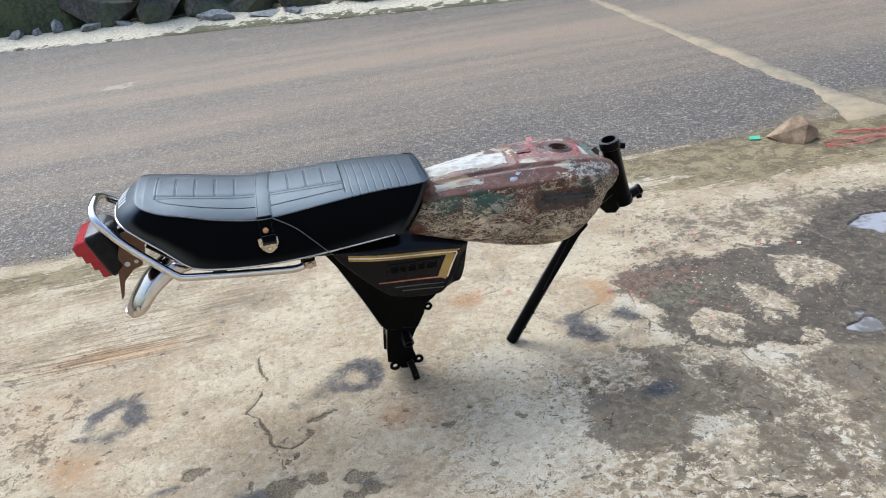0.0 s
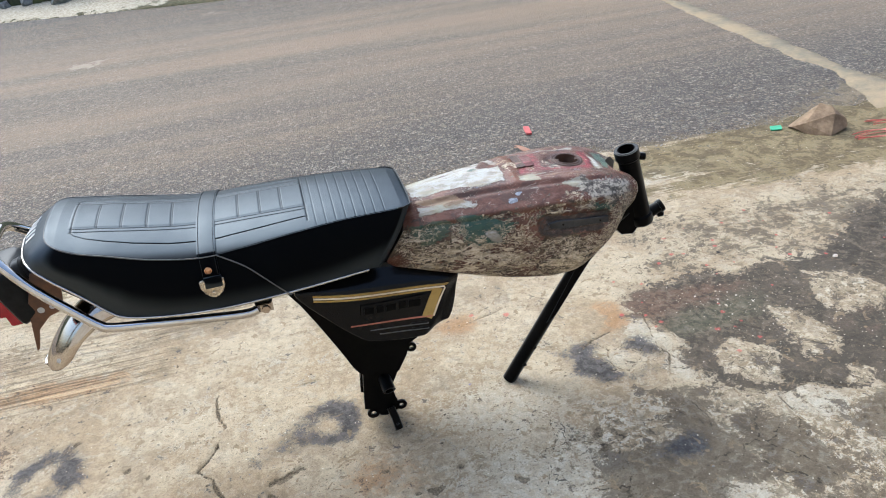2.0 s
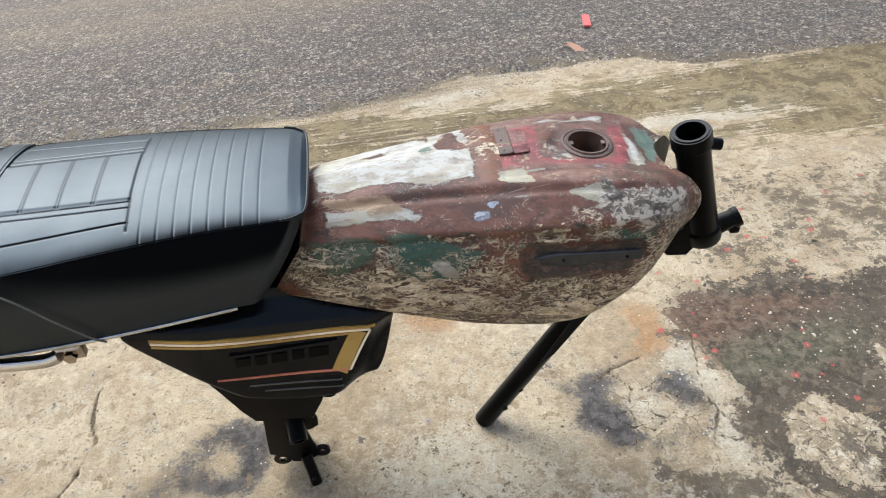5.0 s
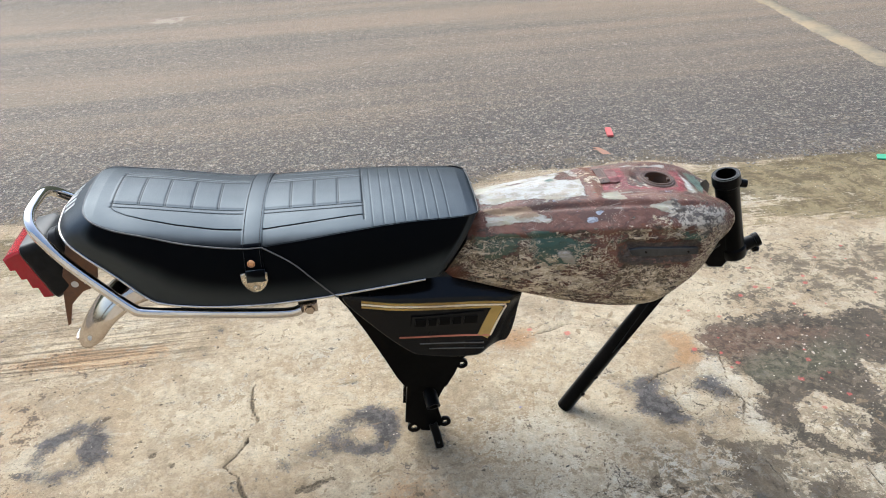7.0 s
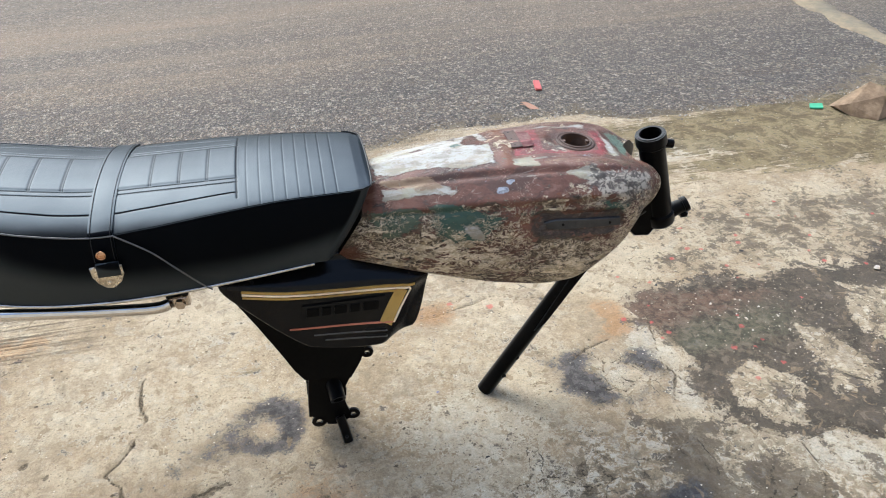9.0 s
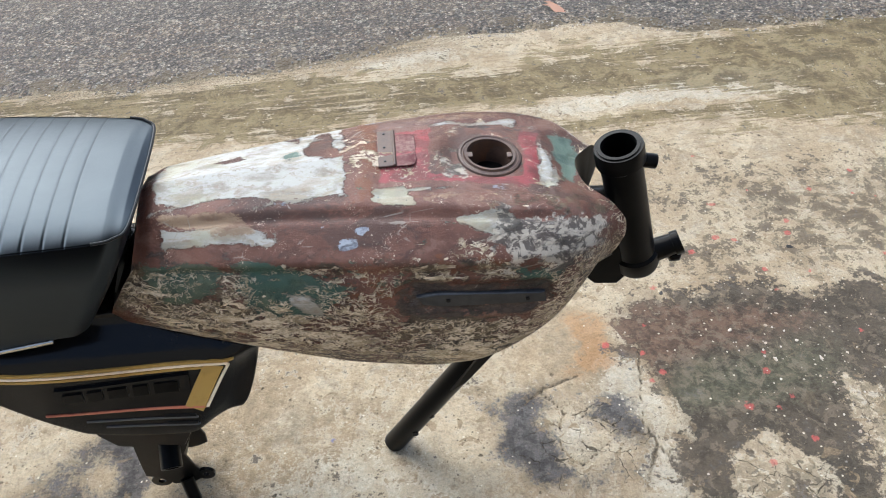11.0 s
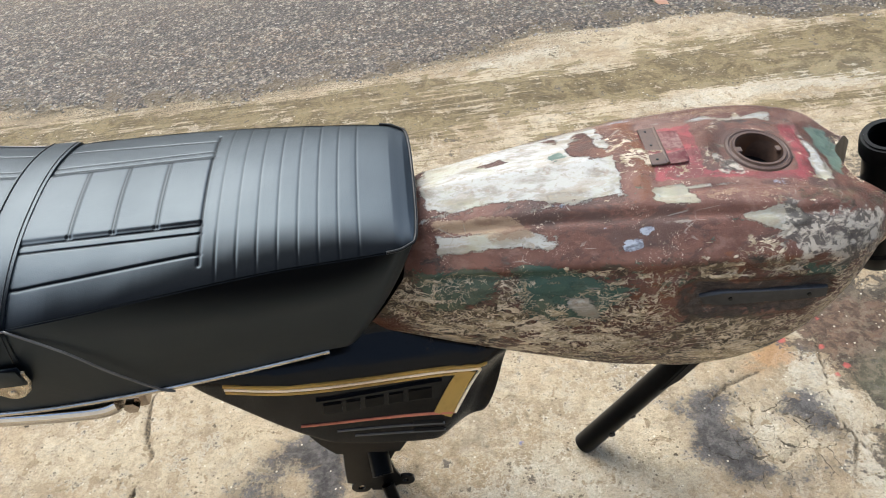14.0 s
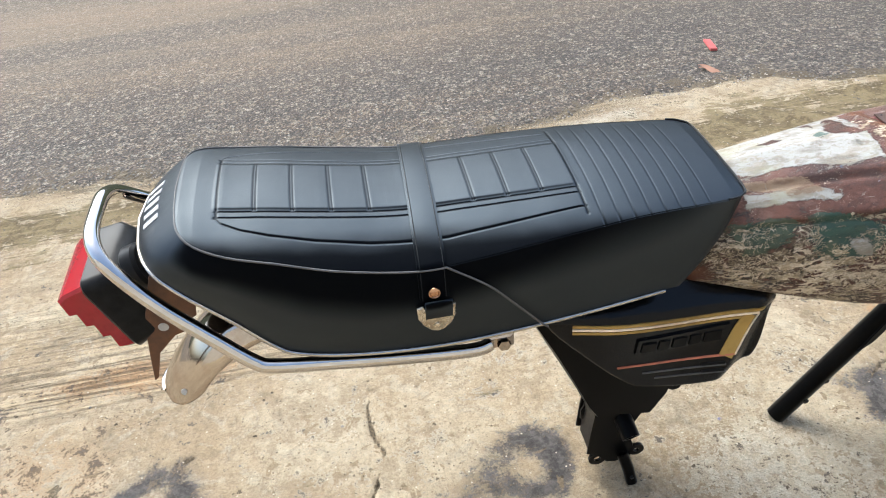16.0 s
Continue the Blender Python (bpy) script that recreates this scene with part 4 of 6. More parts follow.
broom = sstep(Y, 2.12, 2.25) * (0.12 + 0.88 * sstep(X, 0.3, -0.2) * np.clip(0.22 + 0.8 * np.exp(-(((X + 0.47) / 0.28) ** 2 + ((Y - 2.27) / 0.08) ** 2)) + 1.2 * fbm(X * 1.5, Y * 6, 4, 95), 0, 1))
ridges = fbm(X * 2.2 + 0.3 * Y, (Y - 0.05 * X) * 52, 3, 91)
Z = 0.0012 * n_mid + 0.0008 * n_det - 0.006 * crack - 0.0055 * pit - 0.016 * sunk + 0.0018 * broom * ridges - 0.002 * sstep(damp, 0.3, 0.6)
settle = np.exp(-(((X - 0.67) ** 2 + (Y - 1.835) ** 2) / 0.004)) + np.exp(-(((X - 0.367) ** 2 + (Y - 1.755) ** 2) / 0.004))
Z = np.where((np.abs(X) < 3.7) & (Y > 0.5) & (Y < 3.5), Z * (1 - np.clip(settle, 0, 1)), 0)
Z = Z - 0.02 * sstep(Y, 3.45, 3.6)
ground = thing("ground", grid(np.stack([X, Y, Z], -1)), CONCRETE, "weathered stained concrete forecourt with cracks and puddles", "ground", kind="structure",
               attrs=dict(damp=damp.ravel(), stain=(stain * inside).ravel(), umber=(umber * inside).ravel(), olive=(olive * inside).ravel(), soot=soot.ravel(), pale=pale.ravel(), rust=rust.ravel(), moss=moss.ravel(), crack=crack.ravel(), pit=pit.ravel(),
                          craze=craze.ravel(), flake=(flake * inside).ravel(), grit=(grit * inside).ravel(), ridge=(broom * inside).ravel(), wet=wet.ravel(), paint=paint.reshape(-1, 4)))

for wx0, wx1, wy0, wy1 in ((1.48, 1.82, 1.40, 1.68), (1.86, 2.55, 1.85, 2.24)):
    P = np.array([[(x, y, -0.0075) for y in np.linspace(wy0, wy1, 5)] for x in np.linspace(wx0, wx1, 6)])
    thing("puddle", grid(P), WATER, "shallow brown rainwater puddle in the broken concrete", "puddle", kind="structure")

# ---- road ----
rx = np.unique(np.r_[-80, -40, -20, -10, -6, np.linspace(-4, -1.6, 40), np.arange(-1.6, 3.6, 0.012), np.linspace(3.6, 6, 30), 9, 14, 24, 45, 80])
rv = np.r_[np.linspace(0, 0.75, 70) ** 1.3 / 0.75**0.3, np.linspace(0.78, 1, 8)[0:1] * 0 + 0.8, np.linspace(0.9, 6.6, 30)]
edge = 3.03 + 0.11 * fbm(rx * 1.3, rx * 0 + 4.2, 5, 77) + 0.06 * fbm(rx * 7, rx * 0 + 1.2, 3, 78) + 0.15 * sstep(rx, 0.25, 0.9) * sstep(rx, 1.7, 1.2) + 0.13 * sstep(rx, -0.2, -1.0)
far_line = 8.52 - 0.30 * np.clip(rx, -9, 9)
RX = np.repeat(rx[:, None], len(rv), 1)
RY = edge[:, None] + rv[None, :] / 6.6 * (far_line - edge)[:, None]
RD = RY - edge[:, None]
dust = 0.95 * np.exp(-RD / 0.05) + 0.30 * np.exp(-RD / 0.22)
spill = np.exp(-(((RX - 3.05) / 0.35) ** 2 + ((RY - 3.15) / 0.22) ** 2))
RZ = -0.003 + 0.011 * sstep(RD, 0.0, 0.09) + 0.004 * fbm(RX * 2, RY * 2, 3, 101) * sstep(RD, 0, 0.2) + 0.0025 * fbm(RX * 22, RY * 22, 3, 102) * sstep(RD, 0.5, 0.02)
rpale = np.zeros_like(RX)
for px, py, ax, ay, w in ((-0.9, 6.5, 0.26, 0.10, 1.0), (0.06, 7.9, 0.22, 0.05, 1.0), (2.9, 8.4, 0.16, 0.07, 1.0), (1.75, 8.0, 0.25, 0.08, 0.6), (0.4, 7.4, 0.06, 0.03, 0.9), (2.2, 7.6, 0.2, 0.1, 0.45)):
    rpale += w * np.exp(-(((RX - px) / ax) ** 2 + ((RY - py) / ay) ** 2))
road = thing("road", grid(np.stack([RX, RY, RZ], -1)), ASPHALT, "worn grey asphalt road with dusty wheel tracks", "road", kind="structure",
             attrs=dict(dust=(dust + spill).ravel(), pale=rpale.ravel(), lane=(sstep(RD, 0.35, 1.5) * sstep(RD, 5.2, 3.2)).ravel()))

sx = np.linspace(0, 1, 320)
mid_x, mid_y = 2.895 + 0.50 * sx ** 0.85 + 0.02 * fbm(sx * 6, sx * 0, 3, 5), 2.90 + 4.75 * sx
half = 0.064 + 0.05 * fbm(sx * 40, sx * 0 + 2, 5, 6) + 0.20 * np.exp(-sx / 0.03)
sink = 0.030 * sstep(sx, 0.035, 0.0)
P = np.stack([np.stack([mid_x + k * (half + 0.02 * k * fbm(sx * 60, sx * 0 + 5 * k, 4, 12)), mid_y + 0 * sx, np.full_like(sx, z) - sink], -1) for k, z in ((-1, 0.0), (-0.85, 0.0135), (0, 0.0155), (0.85, 0.0135), (1, 0.0))], 1)
thing("concrete_strip", grid(P), STRIP, "sandy concrete patch strip laid across the asphalt road", "road patch", kind="structure")

# ---- far kerb and stone wall ----
def far_y(x):
    return 8.52 - 0.30 * np.clip(x, -9, 9)


kx = np.linspace(-14, 14, 700)
prof = [(-0.02, -0.02), (0.0, 0.012), (0.10, 0.028), (0.20, 0.040), (0.34, 0.060), (0.46, 0.085), (0.60, 0.10), (0.9, 0.12)]
rag = [0.030 * fbm(kx * 3 + i, kx * 0 + i, 5, 7) for i in range(len(prof))]
P = np.stack([np.stack([kx, far_y(kx) + dy + rag[i], dz + 0.02 * fbm(kx * 4, kx * 0 + 3 * i, 4, 8) * (i > 0)], -1) for i, (dy, dz) in enumerate(prof)], 1)
grow = np.stack([np.interp(kx, (-2.6, -1.2, -0.4, 0.4), (a, a, b, b)) for a, b in ((0.6, 0.8), (0.45, 0.75), (0.22, 0.66), (0.05, 0.45), (0.02, 0.15), (0.05, 0.2), (0.5, 0.5), (0.8, 0.8))], 1)
thing("kerb", grid(P), KERB, "pale mortar kerb with mossy edge along the road", "kerb", kind="structure", attrs=dict(moss=grow.ravel()))
bx = np.linspace(-26, 26, 420)
# the high rows are an unseen slope, added to keep low sky out of reflections
bank_prof = [(0.50, 0.0), (0.54, 0.16), (0.60, 0.5), (0.85, 0.95), (1.6, 1.3), (3.0, 2.6), (5.0, 5.0), (8.0, 7.2), (20.0, 8.0)]
setback = np.interp(bx, (-1.75, -1.6), (0.0, 0.32))
P = np.stack([np.stack([bx, far_y(bx) + dy + setback + 0.08 * fbm(bx * 2, bx * 0 + i, 4, 9), dz + 0.1 * fbm(bx * 2.4, bx * 0 + 2 * i, 4, 10)], -1) for i, (dy, dz) in enumerate(bank_prof)], 1)
wall = thing("stone_wall", grid(P), BANK, "low mossy rubble stone retaining wall beyond the road, with an added unseen bank above", "wall", kind="structure")
# big blocks first, then flat pieces and small lumps at their feet: x, set back, height, half sizes, turn
stones = [(-1.36, 0.66, 0.30, 0.33, 0.24, 0.24, 8), (-0.84, 0.64, 0.27, 0.27, 0.22, 0.20, -14), (-0.30, 0.70, 0.26, 0.24, 0.22, 0.18, 20), (0.22, 0.66, 0.24, 0.27, 0.2, 0.17, -6), (0.78, 0.68, 0.25, 0.28, 0.2, 0.2, 12),
          (1.36, 0.68, 0.26, 0.3, 0.22, 0.2, -10), (-1.55, 0.50, 0.125, 0.17, 0.10, 0.085, 14), (-1.16, 0.53, 0.10, 0.13, 0.07, 0.06, -20), (-0.16, 0.42, 0.115, 0.24, 0.11, 0.08, -12), (0.32, 0.42, 0.10, 0.15, 0.1, 0.06, 25),
          (0.62, 0.44, 0.10, 0.12, 0.09, 0.06, 5), (-2.36, 0.47, 0.13, 0.075, 0.06, 0.085, 10), (-2.14, 0.49, 0.125, 0.055, 0.05, 0.06, 40), (-1.93, 0.50, 0.14, 0.07, 0.05, 0.075, 5), (-2.62, 0.50, 0.12, 0.05, 0.05, 0.05, 0),
          (-1.5, 0.80, 0.66, 0.3, 0.22, 0.2, 30), (-0.9, 0.80, 0.62, 0.3, 0.22, 0.2, -20), (-0.3, 0.80, 0.6, 0.3, 0.22, 0.2, 12)]
for i, (sx_, back, sz_, a, b, c, turn) in enumerate(stones):
    shape = boulder((a * 1.7, b * 1.7, c * 1.7), 40 + i, 0.08, 4, 14, 0.34, 0.56)
    stone = part("stone", shape, (GREYROCK, PALEROCK)[6 <= i < 15], wall, angle=14)
    stone.matrix_basis = pose(sx_, float(far_y(sx_)) + back, sz_ - (0.09 if i < 6 else 0.03), 4 * (i % 3) - 4, 5 * (i % 2), turn - 16)

# ---- unseen wall added behind the viewer to shape light and reflections ----
thing("wall_south", block(-9, 9, -2.0, -1.8, -0.02, 3.6, 0.005), PLASTER, "plain plaster wall added unseen behind the viewer", "wall", kind="structure")

# ---- the stripped motorcycle: x forward, -y its right side, z up ----
bike = new("motorcycle")
bike.matrix_world = pose(0, 1.834 + 0.0073, 0, 3.5, 0, -1.2)
tagged(bike, "stripped motorcycle frame with patchy bare tank and long black seat", "motorcycle")


# -- fuel tank --
def tank_point(u, v):
    """u: 0 rear to 1 front; v: 0 top middle to 1 underside middle. Returns x, half width, z."""
    tab_u = (0.0, 0.12, 0.30, 0.50, 0.68, 0.80, 0.90, 1.0)
    top = np.interp(u, tab_u, (0.586, 0.593, 0.599, 0.603, 0.601, 0.595, 0.583, 0.562))
    low = np.interp(u, tab_u, (0.456, 0.438, 0.410, 0.383, 0.365, 0.366, 0.396, 0.450))
    w1 = 0.9 * np.interp(u, tab_u, (0.045, 0.052, 0.062, 0.076, 0.088, 0.092, 0.086, 0.060))
    w2 = 0.9 * np.interp(u, tab_u, (0.082, 0.094, 0.112, 0.130, 0.137, 0.134, 0.118, 0.076))
    w3 = 0.9 * np.interp(u, tab_u, (0.092, 0.106, 0.124, 0.142, 0.148, 0.145, 0.126, 0.078))
    ts, ys, zs = (0, 0.22, 0.42, 0.56, 0.70, 0.80, 0.87, 1.0), [], []
    hgt = top - low
    ys = np.array([0, w1, w2, w3, w3 * 0.985, w3 * 0.86, w3 * 0.66, 0.02])
    zs = np.array([top, top - 0.012, top - 0.048, top - 0.048 - 0.30 * (hgt - 0.048), low + 0.22 * hgt, low + 0.035 * hgt, low, low + 0.03])
    return np.interp(v, ts, ys), np.interp(v, ts, zs)


def smooth_rows(a, times, axis):
    for _ in range(times):
        pad = np.concatenate([a.take([0], axis), a, a.take([-1], axis)], axis)
        n = a.shape[axis]
        a = 0.25 * pad.take(range(n), axis) + 0.5 * pad.take(range(1, n + 1), axis) + 0.25 * pad.take(range(2, n + 2), axis)
    return a


NU, NV = 210, 150
us = np.linspace(0, 1, NU)
vs = np.linspace(0, 1, NV)
HY, HZ = np.zeros((NU, NV)), np.zeros((NU, NV))
for i, u in enumerate(us):
    HY[i], HZ[i] = tank_point(u, vs)
HY, HZ = smooth_rows(HY, 60, 0), smooth_rows(HZ, 60, 0)
HY[:, 1:-1], HZ[:, 1:-1] = smooth_rows(HY, 9, 1)[:, 1:-1], smooth_rows(HZ, 9, 1)[:, 1:-1]
rear_x = np.interp(vs, (0, 0.22, 0.45, 0.7, 0.85, 1), (0.452, 0.452, 0.440, 0.406, 0.390, 0.40))
front_x = np.interp(vs, (0, 0.10, 0.22, 0.34, 0.45, 0.60, 0.72, 0.82, 0.9, 1), (0.917, 0.922, 0.948, 0.964, 0.963, 0.952, 0.934, 0.902, 0.875, 0.85))
front_x = smooth_rows(front_x, 30, 0)
HX = rear_x[None] + us[:, None] * (front_x - rear_x)[None]
# round the two ends inwards
nose = sstep(us, 0.90, 1.0)[:, None] ** 1.4
tail = sstep(us, 0.05, 0.0)[:, None] ** 1.5
HY = HY * (1 - 0.16 * nose - 0.10 * tail)
mid_z = 0.5
HZ = HZ + (mid_z - HZ) * (0.10 * nose + 0.07 * tail)
HZ = HZ - 0.0035 * np.exp(-((vs - 0.25) / 0.022) ** 2)[None] * sstep(us, 0.02, 0.1)[:, None] * sstep(us, 0.93, 0.8)[:, None]
HY = HY - 0.0035 * np.exp(-((vs - 0.455) / 0.022) ** 2)[None] * sstep(us, 0.02, 0.1)[:, None] * sstep(us, 0.85, 0.7)[:, None]
# the long recess for the emblem, and shallow dents
slot_d = np.hypot(np.maximum(np.abs(HX - 0.794) - 0.060, 0), (HZ - (0.506 - 0.10 * (HX - 0.80))) * 1.1) / 0.022
slot = sstep(slot_d, 1.25, 0.70)
HY = HY - 0.005 * slot + 0.0016 * fbm(HX * 22, HZ * 24, 4, 5) * sstep(vs, 0.3, 0.5)[None]
HZ = HZ + 0.0012 * fbm(HX * 18, HY * 22, 3, 6) * sstep(vs, 0.5, 0.3)[None]
# filler sits in a shallow dish, opened by a hole
FX, FY = 0.823, -0.002


def tank_half(side):
    return np.stack([HX, side * HY, HZ], -1)


P = np.concatenate([tank_half(-1)[:, ::-1], tank_half(1)[:, 1:]], 1)
tx, ty, tz = P[..., 0], P[..., 1], P[..., 2]
dish = np.hypot(tx - FX, ty - FY)
level = sstep(dish, 0.056, 0.038) * (P[..., 2] > 0.54)
P[..., 2] = P[..., 2] * (1 - level) + (0.5885 - 0.11 * (tx - FX)) * level
P[..., 2] -= 0.0018 * sstep(tx, 0.700, 0.706) * sstep(tx, 0.884, 0.878) * sstep(np.abs(ty), 0.062, 0.057)
tz = P[..., 2]
# raised seam between rear top and the red panel
P[..., 2] += 0.0022 * np.exp(-((tx - 0.688) / 0.008) ** 2) * sstep(np.abs(ty), 0.075, 0.06)
n1, n2, n3 = fbm(tx * 16, ty * 26 + tz * 9, 5, 201), fbm(tx * 9, tz * 22 + ty * 8, 5, 211), fbm(tx * 34, tz * 60 + ty * 40, 4, 221)
V = np.abs(np.linspace(-1, 1, P.shape[1]))[None] + 0 * tx


def spot(cx, cy, rx, ry, use=None):
    """A soft patch on the tank, by x and by place round the section."""
    vv = (V * np.sign(ty - 1e-9) if use is None else use) + rag_v
    return np.exp(-(((tx + rag_x - cx) / rx) ** 2 + ((vv - cy) / ry) ** 2) ** 2)


SV = V * np.sign(ty - 1e-9)
rag_x, rag_v = 0.022 * fbm(tx * 30, tz * 50 + ty * 40, 4, 231), 0.06 * fbm(tx * 22, tz * 40 + ty * 44, 4, 241)


def rect(x0, x1, v0, v1, sx=0.008, sv=0.02, use=None):
    """A soft-edged field on the tank, by x and by place round the section."""
    vv = (V if use is None else use) + 0.6 * rag_v
    xx = tx + 0.6 * rag_x
    return sstep(xx, x0 - sx, x0 + sx) * sstep(xx, x1 + sx, x1 - sx) * sstep(vv, v0 - sv, v0 + sv) * sstep(vv, v1 + sv, v1 - sv)


def patch(outline, soft=0.016, side=None):
    """Over 0.5 within an outline on the tank, by x and by place round the section (negative: the right side)."""
    px, py = tx + 0.35 * rag_x, 0.33 * ((SV if side is None else side) + 0.35 * rag_v)
    o = np.asarray(outline, float) * (1, 0.33)
    within, far_ = np.zeros(px.shape, bool), np.full(px.shape, 1e9)
    for (x0, y0), (x1, y1) in zip(o, np.roll(o, -1, 0)):
        t = np.clip(((px - x0) * (x1 - x0) + (py - y0) * (y1 - y0)) / ((x1 - x0) ** 2 + (y1 - y0) ** 2), 0, 1)
        far_ = np.minimum(far_, np.hypot(px - x0 - t * (x1 - x0), py - y0 - t * (y1 - y0)))
        if y0 != y1:
            within ^= ((y0 > py) != (y1 > py)) & (px < (x1 - x0) * (py - y0) / (y1 - y0) + x0)
    return np.clip(0.5 + np.where(within, far_, -far_) / soft, 0, 1)


white = patch([(0.466, 0.10), (0.478, 0.24), (0.55, 0.29), (0.62, 0.30), (0.667, 0.30), (0.673, -0.174), (0.63, -0.176), (0.562, -0.150), (0.498, -0.156), (0.473, -0.134)], 0.014)
bare = np.max([patch(o, 0.014) for o in (
    [(0.547, 0.215), (0.553, 0.235), (0.572, 0.235), (0.56, 0.205)], [(0.527, 0.10), (0.555, 0.135), (0.564, 0.09), (0.54, 0.072)],
    [(0.626, 0.10), (0.637, 0.19), (0.648, 0.21), (0.661, 0.15), (0.657, 0.09), (0.668, 0.01), (0.65, 0.0), (0.631, 0.04)], [(0.602, 0.22), (0.612, 0.24), (0.624, 0.17), (0.618, 0.154)])], 0)
white = np.minimum(white, 1.0 - bare)
white = np.maximum(white, np.max([patch(o, 0.014) for o in (
    [(0.479, -0.262), (0.50, -0.282), (0.527, -0.262), (0.535, -0.24), (0.548, -0.295), (0.563, -0.275), (0.592, -0.295), (0.599, -0.329), (0.591, -0.349), (0.478, -0.336)],
    [(0.692, -0.181), (0.703, -0.148), (0.729, -0.154), (0.734, -0.201), (0.695, -0.208)], [(0.777, -0.248), (0.818, -0.235), (0.836, -0.242), (0.84, -0.289), (0.816, -0.329), (0.79, -0.295)],
    [(0.873, -0.034), (0.884, 0.081), (0.889, -0.02), (0.892, -0.128), (0.879, -0.128)], [(0.806, 0.15), (0.85, 0.178), (0.876, 0.158), (0.849, 0.145)], [(0.612, -0.575), (0.60, -0.53), (0.621, -0.525), (0.632, -0.59)])], 0))
white = np.maximum(white, 0.40 * rect(0.462, 0.66, 0.16, 0.21) + 0.36 * rect(0.72, 0.875, 0.13, 0.155, 0.02, 0.008) + 0.42 * rect(0.70, 0.76, 0.28, 0.32, 0.02, 0.02, SV) + 0.9 * rect(0.478, 0.59, 0.27, 0.34, 0.014, 0.03, SV))
white += 0.30 * n1 * (white > 0.2)
tan_ = np.maximum(0.9 * patch([(0.475, -0.20), (0.535, -0.205), (0.563, -0.225), (0.578, -0.30), (0.53, -0.305), (0.478, -0.25)], 0.02), 0.45 * rect(0.74, 0.85, 0.16, 0.22, 0.02, 0.02))
green = np.max([patch(o, 0.025) for o in ([(0.457, -0.416), (0.532, -0.416), (0.525, -0.55), (0.471, -0.60), (0.455, -0.52)], [(0.557, -0.416), (0.624, -0.455), (0.67, -0.477), (0.622, -0.591), (0.568, -0.611), (0.557, -0.517)],
                                          [(0.835, -0.455), (0.86, -0.445), (0.88, -0.475), (0.84, -0.49)])], 0) + 0.12 + 0.35 * n2
green = np.maximum(green, 0.7 * rect(0.47, 0.64, 0.45, 0.60, 0.02, 0.03, SV) + 0.4 * spot(0.595, 0.09, 0.018, 0.03, SV))
teal = np.max([patch([(0.897, 0.15), (0.922, 0.20), (0.925, 0.134), (0.915, -0.10), (0.899, -0.081), (0.894, 0.034)], 0.014), 0.75 * patch([(0.60, 0.075), (0.62, 0.095), (0.63, 0.05), (0.61, 0.03)], 0.014), 0.42 * rect(0.455, 0.68, 0.44, 0.47, 0.02, 0.01)], 0)
cream = 0.34 * rect(0.43, 0.95, 0.44, 0.86, 0.03, 0.03) + 0.10 * rect(0.70, 0.93, 0.62, 0.84, 0.03, 0.04) + 0.16 * rect(0.44, 0.70, 0.66, 0.85, 0.04, 0.04) + 1.0 * n2 + 0.3 * n1
cream -= 0.25 * np.clip(green, 0, 1)
cream -= 0.34 * rect(0.675, 0.725, 0.42, 0.64, 0.015, 0.03) + 0.12 * rect(0.475, 0.62, 0.43, 0.60, 0.02, 0.03)
curl = 0.50 * rect(0.42, 0.96, 0.43, 0.88, 0.02, 0.03) + 0.10 * rect(0.60, 0.88, 0.24, 0.42, 0.03, 0.03)
for x0, x1, v0, v1, w in ((0.77, 0.815, 0.345, 0.42, 0.6), (0.70, 0.84, 0.60, 0.78, 0.45), (0.64, 0.69, 0.52, 0.63, 0.5), (0.86, 0.945, 0.34, 0.70, 0.45), (0.42, 0.50, 0.42, 0.68, 0.3), (0.55, 0.70, 0.66, 0.76, 0.2), (0.76, 0.80, 0.0, 0.12, 0.5)):
    curl += w * rect(x0, x1, v0, v1, 0.015, 0.03)
flat_d = np.hypot(np.maximum(np.abs(tx - 0.793) - 0.062, 0) / 0.022, (V - 0.540) / 0.050)
recess = sstep(flat_d, 1.4, 0.7)
cream -= 0.55 * recess
curl -= 0.5 * recess
curl += 0.55 * sstep(us, 0.955, 0.99)[:, None]
red = np.max([patch(o, 0.010) for o in ([(0.706, 0.14), (0.762, 0.13), (0.757, -0.074), (0.768, -0.116), (0.706, -0.116)], [(0.862, 0.128), (0.883, 0.135), (0.872, -0.112), (0.856, -0.116)], [(0.76, -0.095), (0.86, -0.10), (0.86, -0.125), (0.76, -0.12)])], 0) + 0.2 * n1
grey = np.maximum(patch([(0.809, -0.342), (0.828, -0.245), (0.908, -0.245), (0.935, -0.302), (0.93, -0.396), (0.894, -0.463), (0.863, -0.43), (0.83, -0.443)], 0.03), 0.7 * rect(0.835, 0.965, 0.235, 0.50, 0.02, 0.04, SV))
grey = np.maximum(grey, 0.55 * rect(0.768, 0.800, 0.0, 0.11, 0.008, 0.03) + 0.35 * rect(0.42, 0.50, 0.70, 0.82, 0.03, 0.03)) + 0.25 * n3
orange = 0.62 * rect(0.680, 0.704, -0.22, 0.20, 0.006, 0.02, SV) + 0.3 * rect(0.70, 0.73, -0.13, 0.16, 0.008, 0.02, SV) + 0.55 * rect(0.75, 0.87, 0.39, 0.475, 0.02, 0.015) + 0.55 * rect(0.665, 0.715, 0.42, 0.64, 0.015, 0.03) + 0.2 * n1
